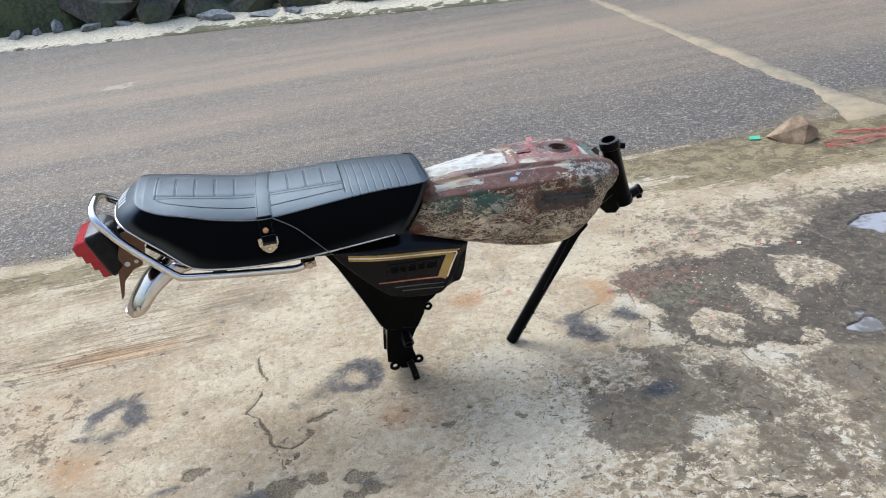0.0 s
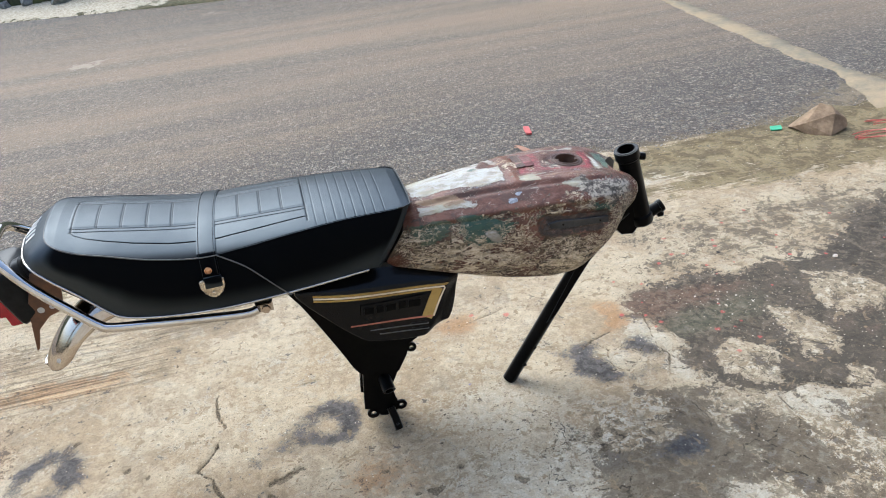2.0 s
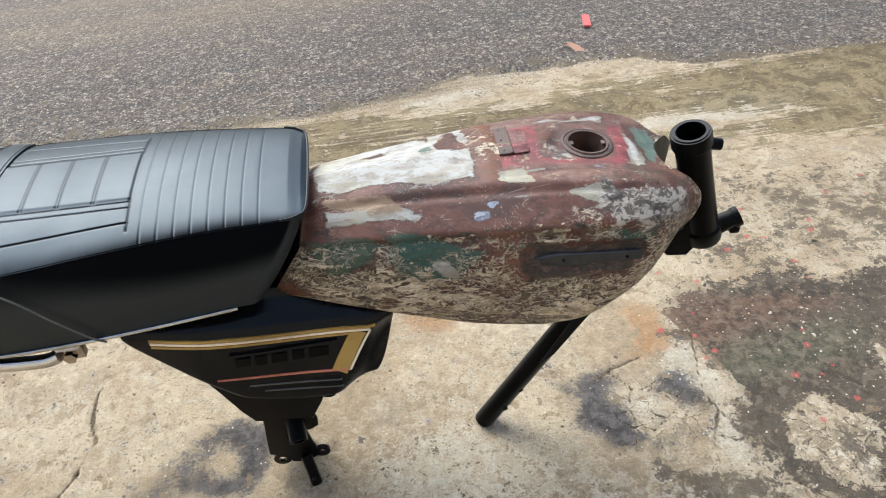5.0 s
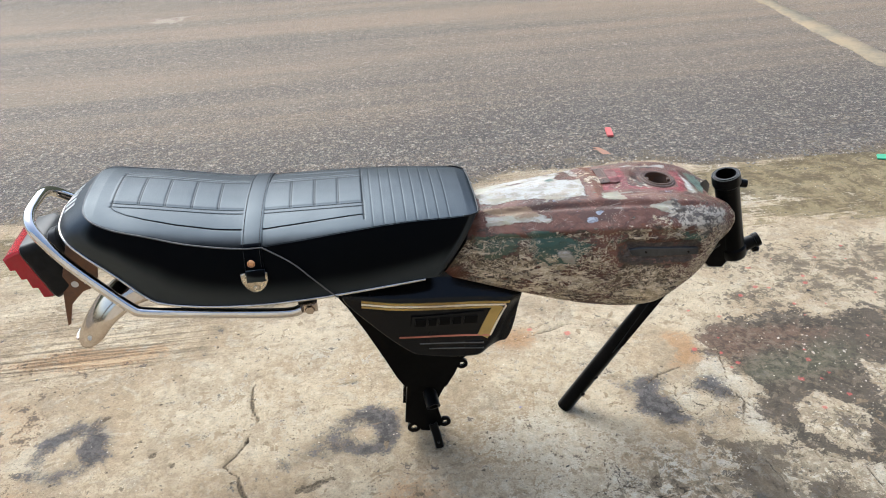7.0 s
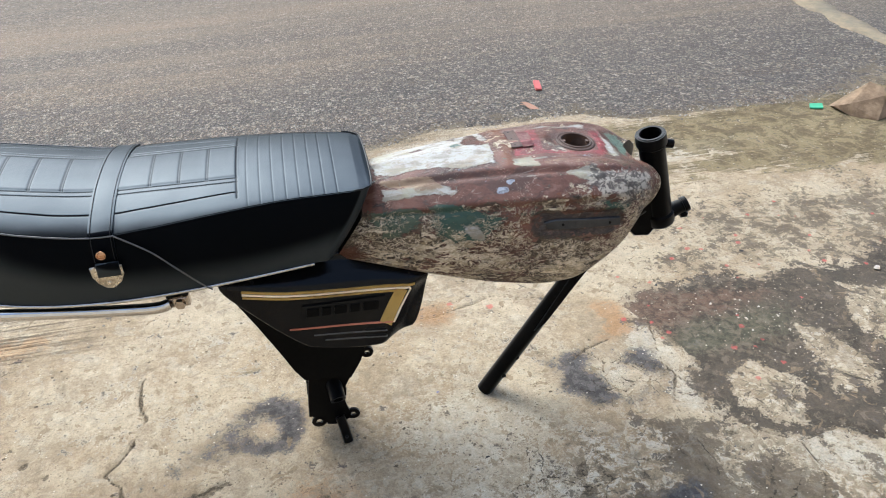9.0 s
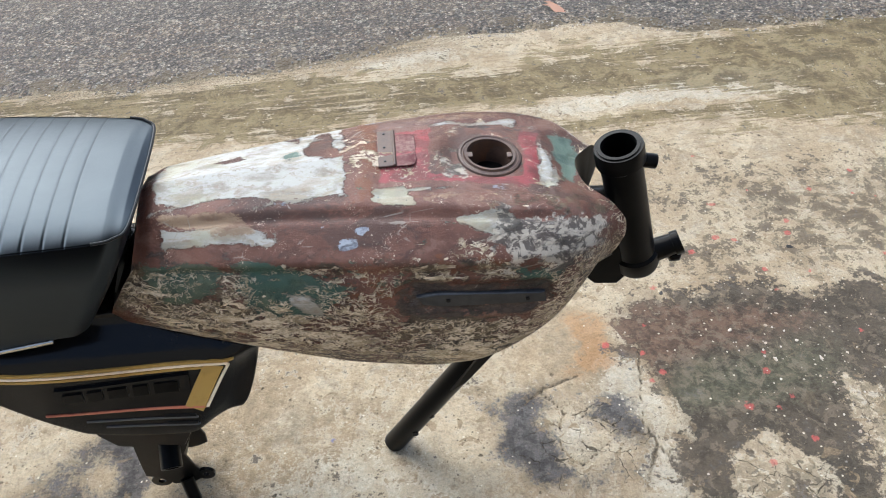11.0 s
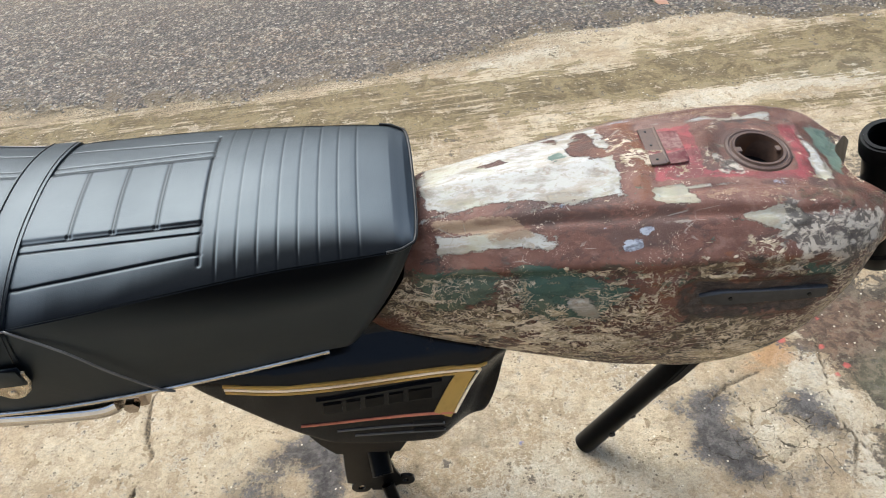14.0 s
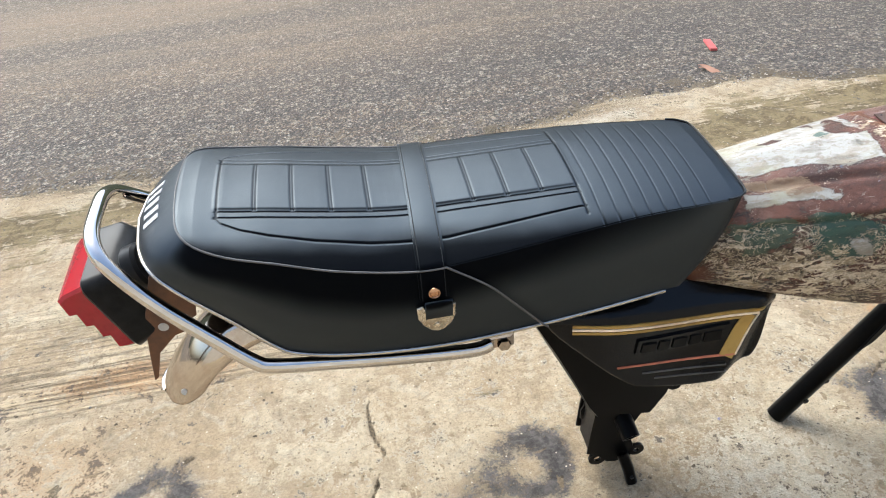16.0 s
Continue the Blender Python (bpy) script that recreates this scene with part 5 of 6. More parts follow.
grime = 0.50 * rect(0.40, 0.97, 0.41, 0.90, 0.02, 0.03) + 0.3 * n2 - 0.45 * rect(0.665, 0.72, 0.42, 0.66, 0.015, 0.03) + 0.4 * patch([(0.83, -0.154), (0.876, -0.154), (0.93, -0.24), (0.872, -0.24), (0.818, -0.225)], 0.03) + 0.3 * rect(0.90, 0.97, 0.12, 0.30, 0.02, 0.03)
# darker in the emblem recess, over the whole underside and in a few patches
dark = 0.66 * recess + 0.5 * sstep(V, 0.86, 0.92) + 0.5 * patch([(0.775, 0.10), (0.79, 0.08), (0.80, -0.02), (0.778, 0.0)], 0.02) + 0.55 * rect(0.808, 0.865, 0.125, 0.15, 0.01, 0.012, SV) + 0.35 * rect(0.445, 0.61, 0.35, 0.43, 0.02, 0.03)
blue = 0.66 * spot(0.685, -0.315, 0.009, 0.024, SV) + 0.6 * spot(0.643, -0.275, 0.007, 0.012, SV) + 0.7 * spot(0.692, 0.245, 0.018, 0.03, SV) + 0.75 * spot(0.672, -0.36, 0.012, 0.03, SV) + 0.5 * spot(0.655, -0.33, 0.012, 0.014, SV) + 0.45 * spot(0.60, -0.20, 0.012, 0.014, SV) + 0.45 * rect(0.714, 0.742, 0.50, 0.57, 0.006, 0.01) + 0.4 * spot(0.70, -0.17, 0.012, 0.015, SV) + 0.4 * spot(0.835, -0.15, 0.014, 0.02, SV) - 0.05
hole = dish < 0.0245
v, f = grid(P)
f = f[~hole.ravel()[f].any(1)]
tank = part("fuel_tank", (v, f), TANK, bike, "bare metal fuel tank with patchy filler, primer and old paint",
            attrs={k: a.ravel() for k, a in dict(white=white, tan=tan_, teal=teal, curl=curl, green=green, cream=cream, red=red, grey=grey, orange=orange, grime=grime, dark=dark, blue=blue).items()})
# closing plates at both ends
for k, name in ((0, "rear"), (NU - 1, "front")):
    loop = P[k]
    c = loop.mean(0)
    v = np.concatenate([loop, [c]])
    f = [[i, i + 1, len(loop)] for i in range(len(loop) - 1)] + [[len(loop) - 1, 0, len(loop)]]
    part("end_plate", (v, f), FRAME, tank, smooth=False)
fz = 0.5892
part("filler_neck", turned([(0.0235, -0.030), (0.0240, -0.002), (0.0246, 0.0012), (0.0275, 0.0014), (0.0285, -0.0008), (0.0298, -0.0010), (0.0310, 0.0000), (0.0335, -0.0006), (0.0350, -0.0030)], (FX, FY, fz), (0.11, 0, 1), 48, False), HINGE, tank, "rusty ring of the open filler hole")
# the neck is open: a dark inner cup
cup = tube([(FX, FY, fz - 0.001), (FX, FY, fz - 0.028)], 0.0236, 40, caps=False)
part("filler_cup", cup, RUST, tank)
part("filler_floor", turned([(0.024, 0.0), (0.024, 0.001)], (FX, FY, fz - 0.030), (0, 0, 1), 32), FRAME, tank)
for s in (-1, 1):
    part("bayonet_tab", block(FX - 0.003 + 0.0215 * s, FX + 0.003 + 0.0215 * s, FY - 0.004, FY + 0.004, fz - 0.004 - 0.0024 * s, fz - 0.0024 * s, 0.0006), HINGE, tank)
# cap hinge: a riveted leaf and a rounded tongue lying on the tank's skin
hz = float(P[..., 2][np.unravel_index(np.argmin(np.hypot(tx - 0.715, ty - 0.008)), tx.shape)]) - 0.0014
part("hinge_leaf", block(0.7055, 0.7215, -0.020, 0.040, hz, hz + 0.0024, 0.0008), HINGE, tank, "rusty riveted cap hinge leaf")
part("hinge_barrel", tube([(0.7225, -0.019, hz + 0.0016), (0.7225, 0.039, hz + 0.0016)], 0.0019, 12), HINGE, tank)
tongue = [(0.730, -0.020), (0.730, 0.020)] + [(0.745 + 0.006 * math.cos(a), 0.014 + 0.006 * math.sin(a)) for a in np.linspace(1.57, 0, 6)] + [(0.745 + 0.006 * math.cos(a), -0.014 + 0.006 * math.sin(a)) for a in np.linspace(0, -1.57, 6)]
tv, tf = plate(tongue, hz - 0.0002, hz + 0.0013, 0.0005)
part("hinge_tongue", (tv[:, [0, 2, 1]] * (1, 1.3, 1) + (-0.006, 0.006, 0.0006), tf), TONGUE, tank, "worn red hinge tongue")
for ry_ in (-0.012, 0.011, 0.034):
    part("hinge_rivet", turned([(0.0016, 0), (0.0015, 0.0006), (0.0008, 0.001)], (0.7125, ry_, hz + 0.0022), (0, 0, 1), 10), RUBBER, tank)
# emblem strips in the side recesses
for s in (-1, 1):
    strip = plate([(0.732, 0.5145), (0.752, 0.5170), (0.864, 0.5050), (0.866, 0.4900), (0.756, 0.4970), (0.738, 0.5020)], s * 0.1230, s * 0.1285, 0.001)
    part("emblem_strip", strip, BLUED, tank, "dark emblem backing strip with two screw holes")
    for hx in (0.764, 0.846):
        part("screw_hole", turned([(0.0024, 0), (0.0022, 0.0012)], (hx, s * 0.1285, 0.506 - 0.1 * (hx - 0.77)), (0, s, 0), 12), RUBBER, tank)

# -- frame --
top_, bot_ = np.array([0.9625, 0, 0.583]), np.array([1.010, 0, 0.392])
ax = (top_ - bot_) / np.linalg.norm(top_ - bot_)
L = np.linalg.norm(top_ - bot_)
head_line = [bot_ + ax * t for t in (0, 0.004, 0.022, 0.026, L - 0.024, L - 0.020, L - 0.003, L)]
head = part("head_tube", pipe(head_line, [0.0255, 0.0270, 0.0270, 0.0235, 0.0235, 0.0275, 0.0275, 0.0265], [0.0215] * 8, 40), FRAME, bike, "open black steering head tube")
part("race_ring", pipe([top_ - ax * 0.006, top_ + ax * 0.0016], 0.0235, 0.0195, 40), FRAME, head)
part("lock_boss", tube([top_ + (0.022, -0.002, -0.019), top_ + (0.043, -0.004, -0.023)], 0.0085, 16), FRAME, head)
part("stop_boss", joined(tube([bot_ + (0.012, 0, 0.018), bot_ + (0.042, 0, 0.030)], [0.015, 0.013], 16), tube([bot_ + (0.040, 0, 0.029), bot_ + (0.049, 0, 0.033)], [0.0155, 0.0150], 16)), FRAME, head)
part("stop_tab", block(1.047, 1.061, -0.010, 0.010, 0.398, 0.408, 0.002), FRAME, head)
part("head_gusset", plate([(0.965, 0.500), (0.925, 0.495), (0.895, 0.48), (0.88, 0.455), (0.93, 0.40), (0.955, 0.372), (0.985, 0.368), (1.005, 0.395), (0.985, 0.47)], -0.013, 0.013, 0.004), FRAME, bike)
part("backbone", tube(spline([(0.965, 0, 0.50), (0.85, 0, 0.50), (0.6, 0, 0.48), (0.42, 0, 0.455), (0.30, 0, 0.42)], 6), 0.021, 16), FRAME, bike)
dline = resample(spline([(0.672, 0.012, 0.001), (0.73, 0.008, 0.100), (0.79, 0.004, 0.203), (0.85, 0, 0.303), (0.905, 0, 0.385), (0.965, 0, 0.435)], 8), 40)
down = part("down_tube", pipe(dline, 0.0170, 0.0148, 28), FRAME, bike, "black down tube resting its open end on the concrete")
part("engine_hanger", plate([(0.766, 0.170), (0.786, 0.186), (0.874, 0.325), (0.900, 0.352), (0.880, 0.372), (0.853, 0.335)], -0.0165, 0.0165, 0.003), FRAME, down)
for bx_, bz_ in ((0.708, 0.052), (0.735, 0.098)):
    part("bolt_boss", tube([(bx_, -0.0085, bz_), (bx_, 0.018, bz_)], 0.005, 12), RUBBER, down)
# rear upright: pressed side plates with a closing web
plate_line = [(0.172, 0.455), (0.206, 0.398), (0.238, 0.330), (0.270, 0.255), (0.290, 0.205), (0.305, 0.178), (0.332, 0.171), (0.335, 0.176), (0.392, 0.165), (0.414, 0.205), (0.424, 0.236), (0.444, 0.248), (0.470, 0.276), (0.512, 0.330), (0.53, 0.40), (0.45, 0.458), (0.30, 0.478)]
for s in (-1, 1):
    side_plate = part("side_plate", plate(plate_line, s * 0.050, s * 0.056, 0.0016), FRAME, bike, "black pressed steel frame plate")
    part("bolt_hole_rim", pipe([(0.4268, s * 0.0500, 0.224), (0.4268, s * 0.0560, 0.224)], 0.0120, 0.0048, 22), FRAME, side_plate)
web = resample(spline([(0.196, 0, 0.44), (0.238, 0, 0.345), (0.280, 0, 0.25), (0.308, 0, 0.18)], 6), 20)
P = np.stack([web + (dx, y, 0) for dx, y in ((0.0, -0.050), (-0.012, -0.040), (-0.016, 0.0), (-0.012, 0.040), (0.0, 0.050))], 1)
part("back_web", grid(np.concatenate([P, P[:, ::-1] + (0.004, 0, 0)], 1)), FRAME, bike)
# lower bracket: upright box, ears, pivot tube and foot
low_line = [(0.318, 0.205), (0.309, 0.150), (0.303, 0.095), (0.300, 0.056), (0.316, 0.050), (0.330, 0.040), (0.334, 0.026), (0.350, 0.022), (0.366, 0.026), (0.379, 0.034), (0.381, 0.056), (0.376, 0.078), (0.372, 0.110), (0.384, 0.135), (0.402, 0.172), (0.37, 0.205)]
for y0, y1, nm in ((-0.036, -0.031, "bracket_plate"), (0.026, 0.031, "bracket_plate")):
    bp = part(nm, plate(low_line, y0, y1, 0.0014), FRAME, bike)
    if y0 > 0:
        continue
    part("ear_rim", pipe([(0.3872, y0, 0.045), (0.3872, y1, 0.045)], 0.0135, 0.0050, 22), FRAME, bp)
    part("ear_rim", pipe([(0.319, y0, 0.039), (0.319, y1, 0.039)], 0.0150, 0.0062, 22), FRAME, bp)
part("bracket_core", plate([(0.318, 0.19), (0.312, 0.15), (0.308, 0.09), (0.306, 0.05), (0.35, 0.045), (0.366, 0.08), (0.37, 0.19)], -0.030, 0.026, 0.004), FRAME, bike)
part("rear_ear", joined(plate([(0.322, 0.136), (0.312, 0.128), (0.303, 0.108), (0.303, 0.088), (0.313, 0.080), (0.322, 0.086)], 0.014, 0.021, 0.002)), FRAME, bike)
part("pivot_tube", pipe([(0.362, -0.064, 0.120), (0.354, -0.012, 0.146)], 0.0150, 0.010, 24), FRAME, bike, "short open pivot tube")
foot = part("foot_tube", pipe([(0.360, -0.042, 0.050), (0.366, -0.056, 0.030), (0.3705, -0.068, 0.0036)], 0.0098, 0.0068, 22), FRAME, bike, "black foot tube standing on the concrete")
part("pin_hole", tube([(0.3685, -0.0732, 0.020), (0.368, -0.066, 0.0215)], 0.003, 12), RUBBER, foot)
# seat rails of the frame
for s in (-1, 1):
    part("seat_rail", tube(spline([(0.32, s * 0.05, 0.435), (0.24, s * 0.075, 0.452), (0.12, s * 0.085, 0.470), (-0.05, s * 0.085, 0.492), (-0.14, s * 0.08, 0.512), (-0.21, s * 0.065, 0.56)], 6), 0.0105, 14), FRAME, bike)
part("cross_brace", tube([(-0.02, -0.085, 0.487), (-0.02, 0.085, 0.487)], 0.010, 12), FRAME, bike)

# -- side panel --
outline = np.array([(0.203, 0.462), (0.235, 0.480), (0.33, 0.478), (0.43, 0.462), (0.530, 0.440), (0.548, 0.425), (0.545, 0.400), (0.530, 0.350), (0.514, 0.318), (0.500, 0.312), (0.474, 0.309), (0.452, 0.301), (0.40, 0.304), (0.345, 0.315), (0.318, 0.328), (0.26, 0.388)])
fine_line = spline(outline, 8, closed=True)
pc = np.array([0.40, 0.392])


def panel_face(x, z):
    """How far the panel's face stands out."""
    x, z = np.asarray(x, float), np.asarray(z, float)
    top_roll = sstep(z + 0.19 * (x - 0.25), 0.4545, 0.492)
    front_roll = sstep(x - 0.6 * (z - 0.40), 0.505, 0.552)
    return -0.1240 + 0.026 * sstep(x, 0.28, 0.53) * sstep(z, 0.305, 0.395) + 0.044 * top_roll + 0.022 * front_roll + 0.004 * sstep(x, 0.30, 0.21)


for s, nm in ((-1, "side_panel"), (1, "side_panel")):
    rings = []
    for k, y_in in ((1.0, 0.030), (1.0, 0.004), (0.992, 0.001)):
        q = pc + (fine_line - pc) * k
        rings.append(np.stack([q[:, 0], panel_face(q[:, 0], q[:, 1]) + y_in, q[:, 1]], -1))
    for k in (0.975, 0.95, 0.9, 0.82, 0.72, 0.6, 0.45, 0.3, 0.15, 0.02):
        q = pc + (fine_line - pc) * k
        rings.append(np.stack([q[:, 0], panel_face(q[:, 0], q[:, 1]), q[:, 1]], -1))
    R = np.array(rings)
    R[..., 1] *= -s
    v, f = grid(R, close_v=True)
    panel = part(nm, (v, f.tolist() + [list(range(len(v) - len(fine_line), len(v)))]), PANEL, bike, "black plastic side panel with gold and ivory stripes", angle=50)

    def on_panel(name, pts, width, mat_, lift=0.0006, label="", n=40, s=s, panel=panel, thick=0.0008):
        line = resample(np.array(pts), n)
        tang = np.gradient(line, axis=0)
        tang /= np.linalg.norm(tang, axis=1)[:, None] + 1e-12
        nor = np.stack([-tang[:, 1], tang[:, 0]], 1)
        w = np.broadcast_to(np.asarray(width, float), (2,))
        rows = []
        for k, dy in ((w[0], -0.001), (w[0], lift + thick), (w[1], lift + thick), (w[1], -0.001)):
            q = line + nor * k
            rows.append(np.stack([q[:, 0], -s * (panel_face(q[:, 0], q[:, 1]) - dy), q[:, 1]], -1))
        P = np.stack(rows, 1)
        v, f = grid(P, close_v=True)
        m = len(v)
        return part(name, (v, f.tolist() + [[0, 1, 2, 3], [m - 1, m - 2, m - 3, m - 4]]), mat_, panel, label, angle=30)

    on_panel("gold_stripe", [(0.236, 0.4555), (0.518, 0.402)], (-0.0022, 0.0022), GOLD)
    on_panel("ivory_stripe", [(0.236, 0.4495), (0.512, 0.3975), (0.475, 0.3415)], (-0.0015, 0.0022), IVORY)
    on_panel("gold_stripe", [(0.236, 0.4440), (0.486, 0.3975)], (-0.0020, 0.0020), GOLD)
    on_panel("gold_band", [(0.495, 0.3990), (0.4605, 0.3425)], (-0.0105, 0.0110), GOLD)
    on_panel("gold_line", [(0.484, 0.3915), (0.468, 0.3640)], (-0.0007, 0.0007), GOLD)
    on_panel("salmon_stripe", [(0.300, 0.3655), (0.475, 0.3425)], (-0.0014, 0.0014), SALMON)
    on_panel("badge_plate", [(0.325, 0.4010), (0.464, 0.3830)], (-0.0150, 0.0100), PANEL, 0.002, "raised black model badge", thick=0.0012)
    for b0, b1, bz in ((0.332, 0.352, 0), (0.357, 0.372, 0), (0.378, 0.398, 0), (0.404, 0.420, 0), (0.426, 0.452, 0)):
        za, zb = 0.4005 - 0.13 * (b0 - 0.325), 0.4005 - 0.13 * (b1 - 0.325)
        on_panel("badge_bar", [(b0, za - 0.0025), (b1, zb - 0.0025)], (-0.0085, 0.0065), FRAME, 0.0042, n=4, thick=0.0012)
    for g0, g1, gz in ((0.338, 0.462, 0.3445), (0.356, 0.462, 0.3310)):
        on_panel("groove_rib", [(g0, gz), (g1, gz - 0.12 * (g1 - g0))], (-0.0010, 0.0010), PIPING, 0.0006)
        on_panel("vent_slot", [(0.425, gz + 0.002 - 0.12 * (0.425 - g0)), (0.460, gz + 0.002 - 0.12 * (0.46 - g0))], (-0.0030, 0.0030), RUBBER, 0.0002)
# air box between the two panels
part("air_box", plate([(0.30, 0.445), (0.43, 0.435), (0.50, 0.405), (0.49, 0.345), (0.44, 0.325), (0.33, 0.345)], -0.085, 0.085, 0.008), RUBBER, bike)

# -- seat --
base_half = [(0.392, 0.0, 0.492), (0.392, 0.085, 0.489), (0.380, 0.110, 0.487), (0.353, 0.117, 0.490), (0.25, 0.131, 0.490), (0.15, 0.140, 0.489), (0.06, 0.145, 0.491), (-0.03, 0.144, 0.498),
             (-0.10, 0.137, 0.508), (-0.130, 0.130, 0.522), (-0.17, 0.120, 0.560), (-0.215, 0.110, 0.601), (-0.244, 0.093, 0.624), (-0.260, 0.060, 0.635), (-0.267, 0.0, 0.638)]
edge_half = [(0.462, 0.0, 0.601), (0.46, 0.074, 0.601), (0.45, 0.092, 0.602), (0.425, 0.100, 0.604), (0.325, 0.110, 0.609), (0.223, 0.122, 0.608), (0.124, 0.132, 0.604), (0.051, 0.1355, 0.603), (-0.036, 0.133, 0.619), (-0.106, 0.124, 0.6374), (-0.155, 0.116, 0.6493), (-0.188, 0.104, 0.661), (-0.205, 0.084, 0.669), (-0.211, 0.052, 0.673), (-0.214, 0.0, 0.674)]


def half_line(points, n=150):
    return resample(spline(points, 10), n)


NB = 150
base_l, edge_l = half_line(base_half, NB), half_line(edge_half, NB)
# match the two lines by their share of the way in each stretch
base_l = np.concatenate([resample(spline(base_half, 10)[i * 10:i * 10 + 11], 11)[:-1] for i in range(14)] + [[base_half[-1]]])
edge_l = np.concatenate([resample(spline(edge_half, 10)[i * 10:i * 10 + 11], 11)[:-1] for i in range(14)] + [[edge_half[-1]]])


def both(line, sign_y=(1, -1, 1)):
    """A closed line from one half: right side, round the back, left side."""
    r = line * (1, -1, 1)
    return np.concatenate([r, line[-2:0:-1]])


base_c, edge_c = both(base_l), both(edge_l)
lev = []
for t in np.linspace(0, 1, 14):
    q = base_c + (edge_c - base_c) * t
    out = 0.007 * math.sin(math.pi * t) ** 0.9
    c = np.array([np.clip(q[:, 0], -0.14, 0.36), 0 * q[:, 0], q[:, 2]]).T
    d = q - c
    d[:, 2] = 0
    d /= np.linalg.norm(d, axis=1)[:, None] + 1e-9
    lev.append(q + d * out)
lev = np.array(lev)
v, f = grid(lev, close_v=True)
under = base_c * (0.97, 0.95, 1) + (0.003, 0, 0.01)
nb = len(base_c)
v = np.concatenate([v, under])
f = f.tolist() + [[i, (i + 1) % nb, len(v) - nb + (i + 1) % nb, len(v) - nb + i] for i in range(nb)] + [list(range(len(v) - nb, len(v)))]
seat = part("seat", (v, f), VINYL, bike, "long black vinyl motorcycle seat with embossed top, strap and bright trim", angle=60)

# cushion top: x along the seat, t across it
tab = edge_l[np.argsort(edge_l[:, 0])]
NX, NY = 680, 280
share = 0.5 - 0.5 * np.cos(np.linspace(0, np.pi, NX))
xs = -0.2139 + (0.4619 + 0.2139) * (0.75 * np.linspace(0, 1, NX) + 0.25 * share)
wid, ez = np.interp(xs, tab[:, 0], tab[:, 1]), np.interp(xs, tab[:, 0], tab[:, 2])
tt = np.linspace(-1, 1, NY)
SX, ST = np.meshgrid(xs, tt, indexing="ij")
SY = ST * wid[:, None]
crown = np.interp(xs, (-0.2139, -0.207, -0.19, -0.16, -0.05, 0.05, 0.20, 0.40, 0.44, 0.455, 0.4619), (0.0, 0.006, 0.012, 0.017, 0.025, 0.029, 0.020, 0.012, 0.009, 0.005, 0.0005))


def fall(t):
    """Share of the crown lost towards the edge."""
    return np.abs(t) ** 2.3


SZ = ez[:, None] + crown[:, None] * (1 - fall(ST))


def seat_top(x, y):
    """Height of the plain cushion at a place."""
    w_, e_ = np.interp(x, xs, wid), np.interp(x, xs, ez)
    c_ = np.interp(x, xs, crown)
    return e_ + c_ * (1 - fall(np.clip(np.abs(y) / w_, 0, 1)))


def groove(d, w):
    return np.exp(-(d / w) ** 2)


ay = np.abs(SY)
pad = sstep(SX, -0.172, -0.166) * sstep(SX, 0.262, 0.254)
rim = 0.060 - 0.020 * sstep(SX, -0.02, 0.26) * 0 + 0.012 * np.interp(SX, (-0.16, 0.0, 0.25), (0, 1, 0.3))
g = np.zeros_like(SX)
g += pad * groove(ay - 0.053, 0.0013) + pad * groove(ay - 0.0625, 0.0013)
outer = np.interp(SX, (-0.166, -0.16, -0.14, -0.11, -0.06, 0.0, 0.09, 0.25), (0.064, 0.072, 0.082, 0.090, 0.097, 0.101, 0.101, 0.086))
g += pad * groove(ay - outer, 0.0014)
g += sstep(ay, 0.064, 0.060) * groove(SX + 0.166, 0.0016) + sstep(ay, 0.100, 0.096) * groove(SX - 0.257, 0.0016)
for bx_ in (-0.127, -0.085, -0.041, 0.003, 0.127, 0.169, 0.211):
    g += 0.75 * sstep(ay, 0.0525, 0.050) * np.maximum(groove(SX - bx_ - 0.001, 0.0012), groove(SX - bx_ - 0.0038, 0.0012))
g = np.clip(g, 0, 1)
rib = np.zeros_like(SX)
for i in range(8):
    rib = np.maximum(rib, groove(SX - (0.272 + 0.0192 * i), 0.0011))
SZ = SZ - 0.0008 * g - 0.0004 * rib + 0.0012 * pad * sstep(ay, 0.051, 0.045) + 0.0009 * fbm(SX * 12, SY * 12, 3, 303)
roll = 0.0012 * np.abs(ST) ** 14
P = np.stack([SX, SY * (1 + 0.012 * np.abs(ST) ** 8), SZ - roll], -1)
cushion = part("cushion", grid(P), VINYL, seat, "embossed black vinyl seat top with stitched ribs", attrs=dict(groove=np.clip(g + 0.55 * rib, 0, 1).ravel()))
# rib stitching that runs down the flanks
for s in (-1, 1):
    for i in range(8):
        x0 = 0.272 + 0.0192 * i
        y0 = np.interp(x0, xs, wid)
        drop = 0.050 if i < 6 else 0.035
        pts = []
        for t in np.linspace(0, 1, 10):
            zz = np.interp(x0, xs, ez) - 0.007 - t * drop
            frac = 1 - t * drop / 0.108
            pts.append((x0 - 0.020 * t, s * (y0 + 0.0065 * math.sin(math.pi * frac) + (np.interp(x0, np.sort(base_l[:, 0]), base_l[np.argsort(base_l[:, 0]), 1]) - y0) * t * drop / 0.108), zz))
        pts = np.array(pts) * (1, 1.004, 1)
        dashes = [tube(pts[j:j + 2] * 0.78 + pts[j:j + 1] * 0.22, 0.0007, 6) for j in range(9)]
        part("stitch_line", joined(*dashes), STITCH, seat)

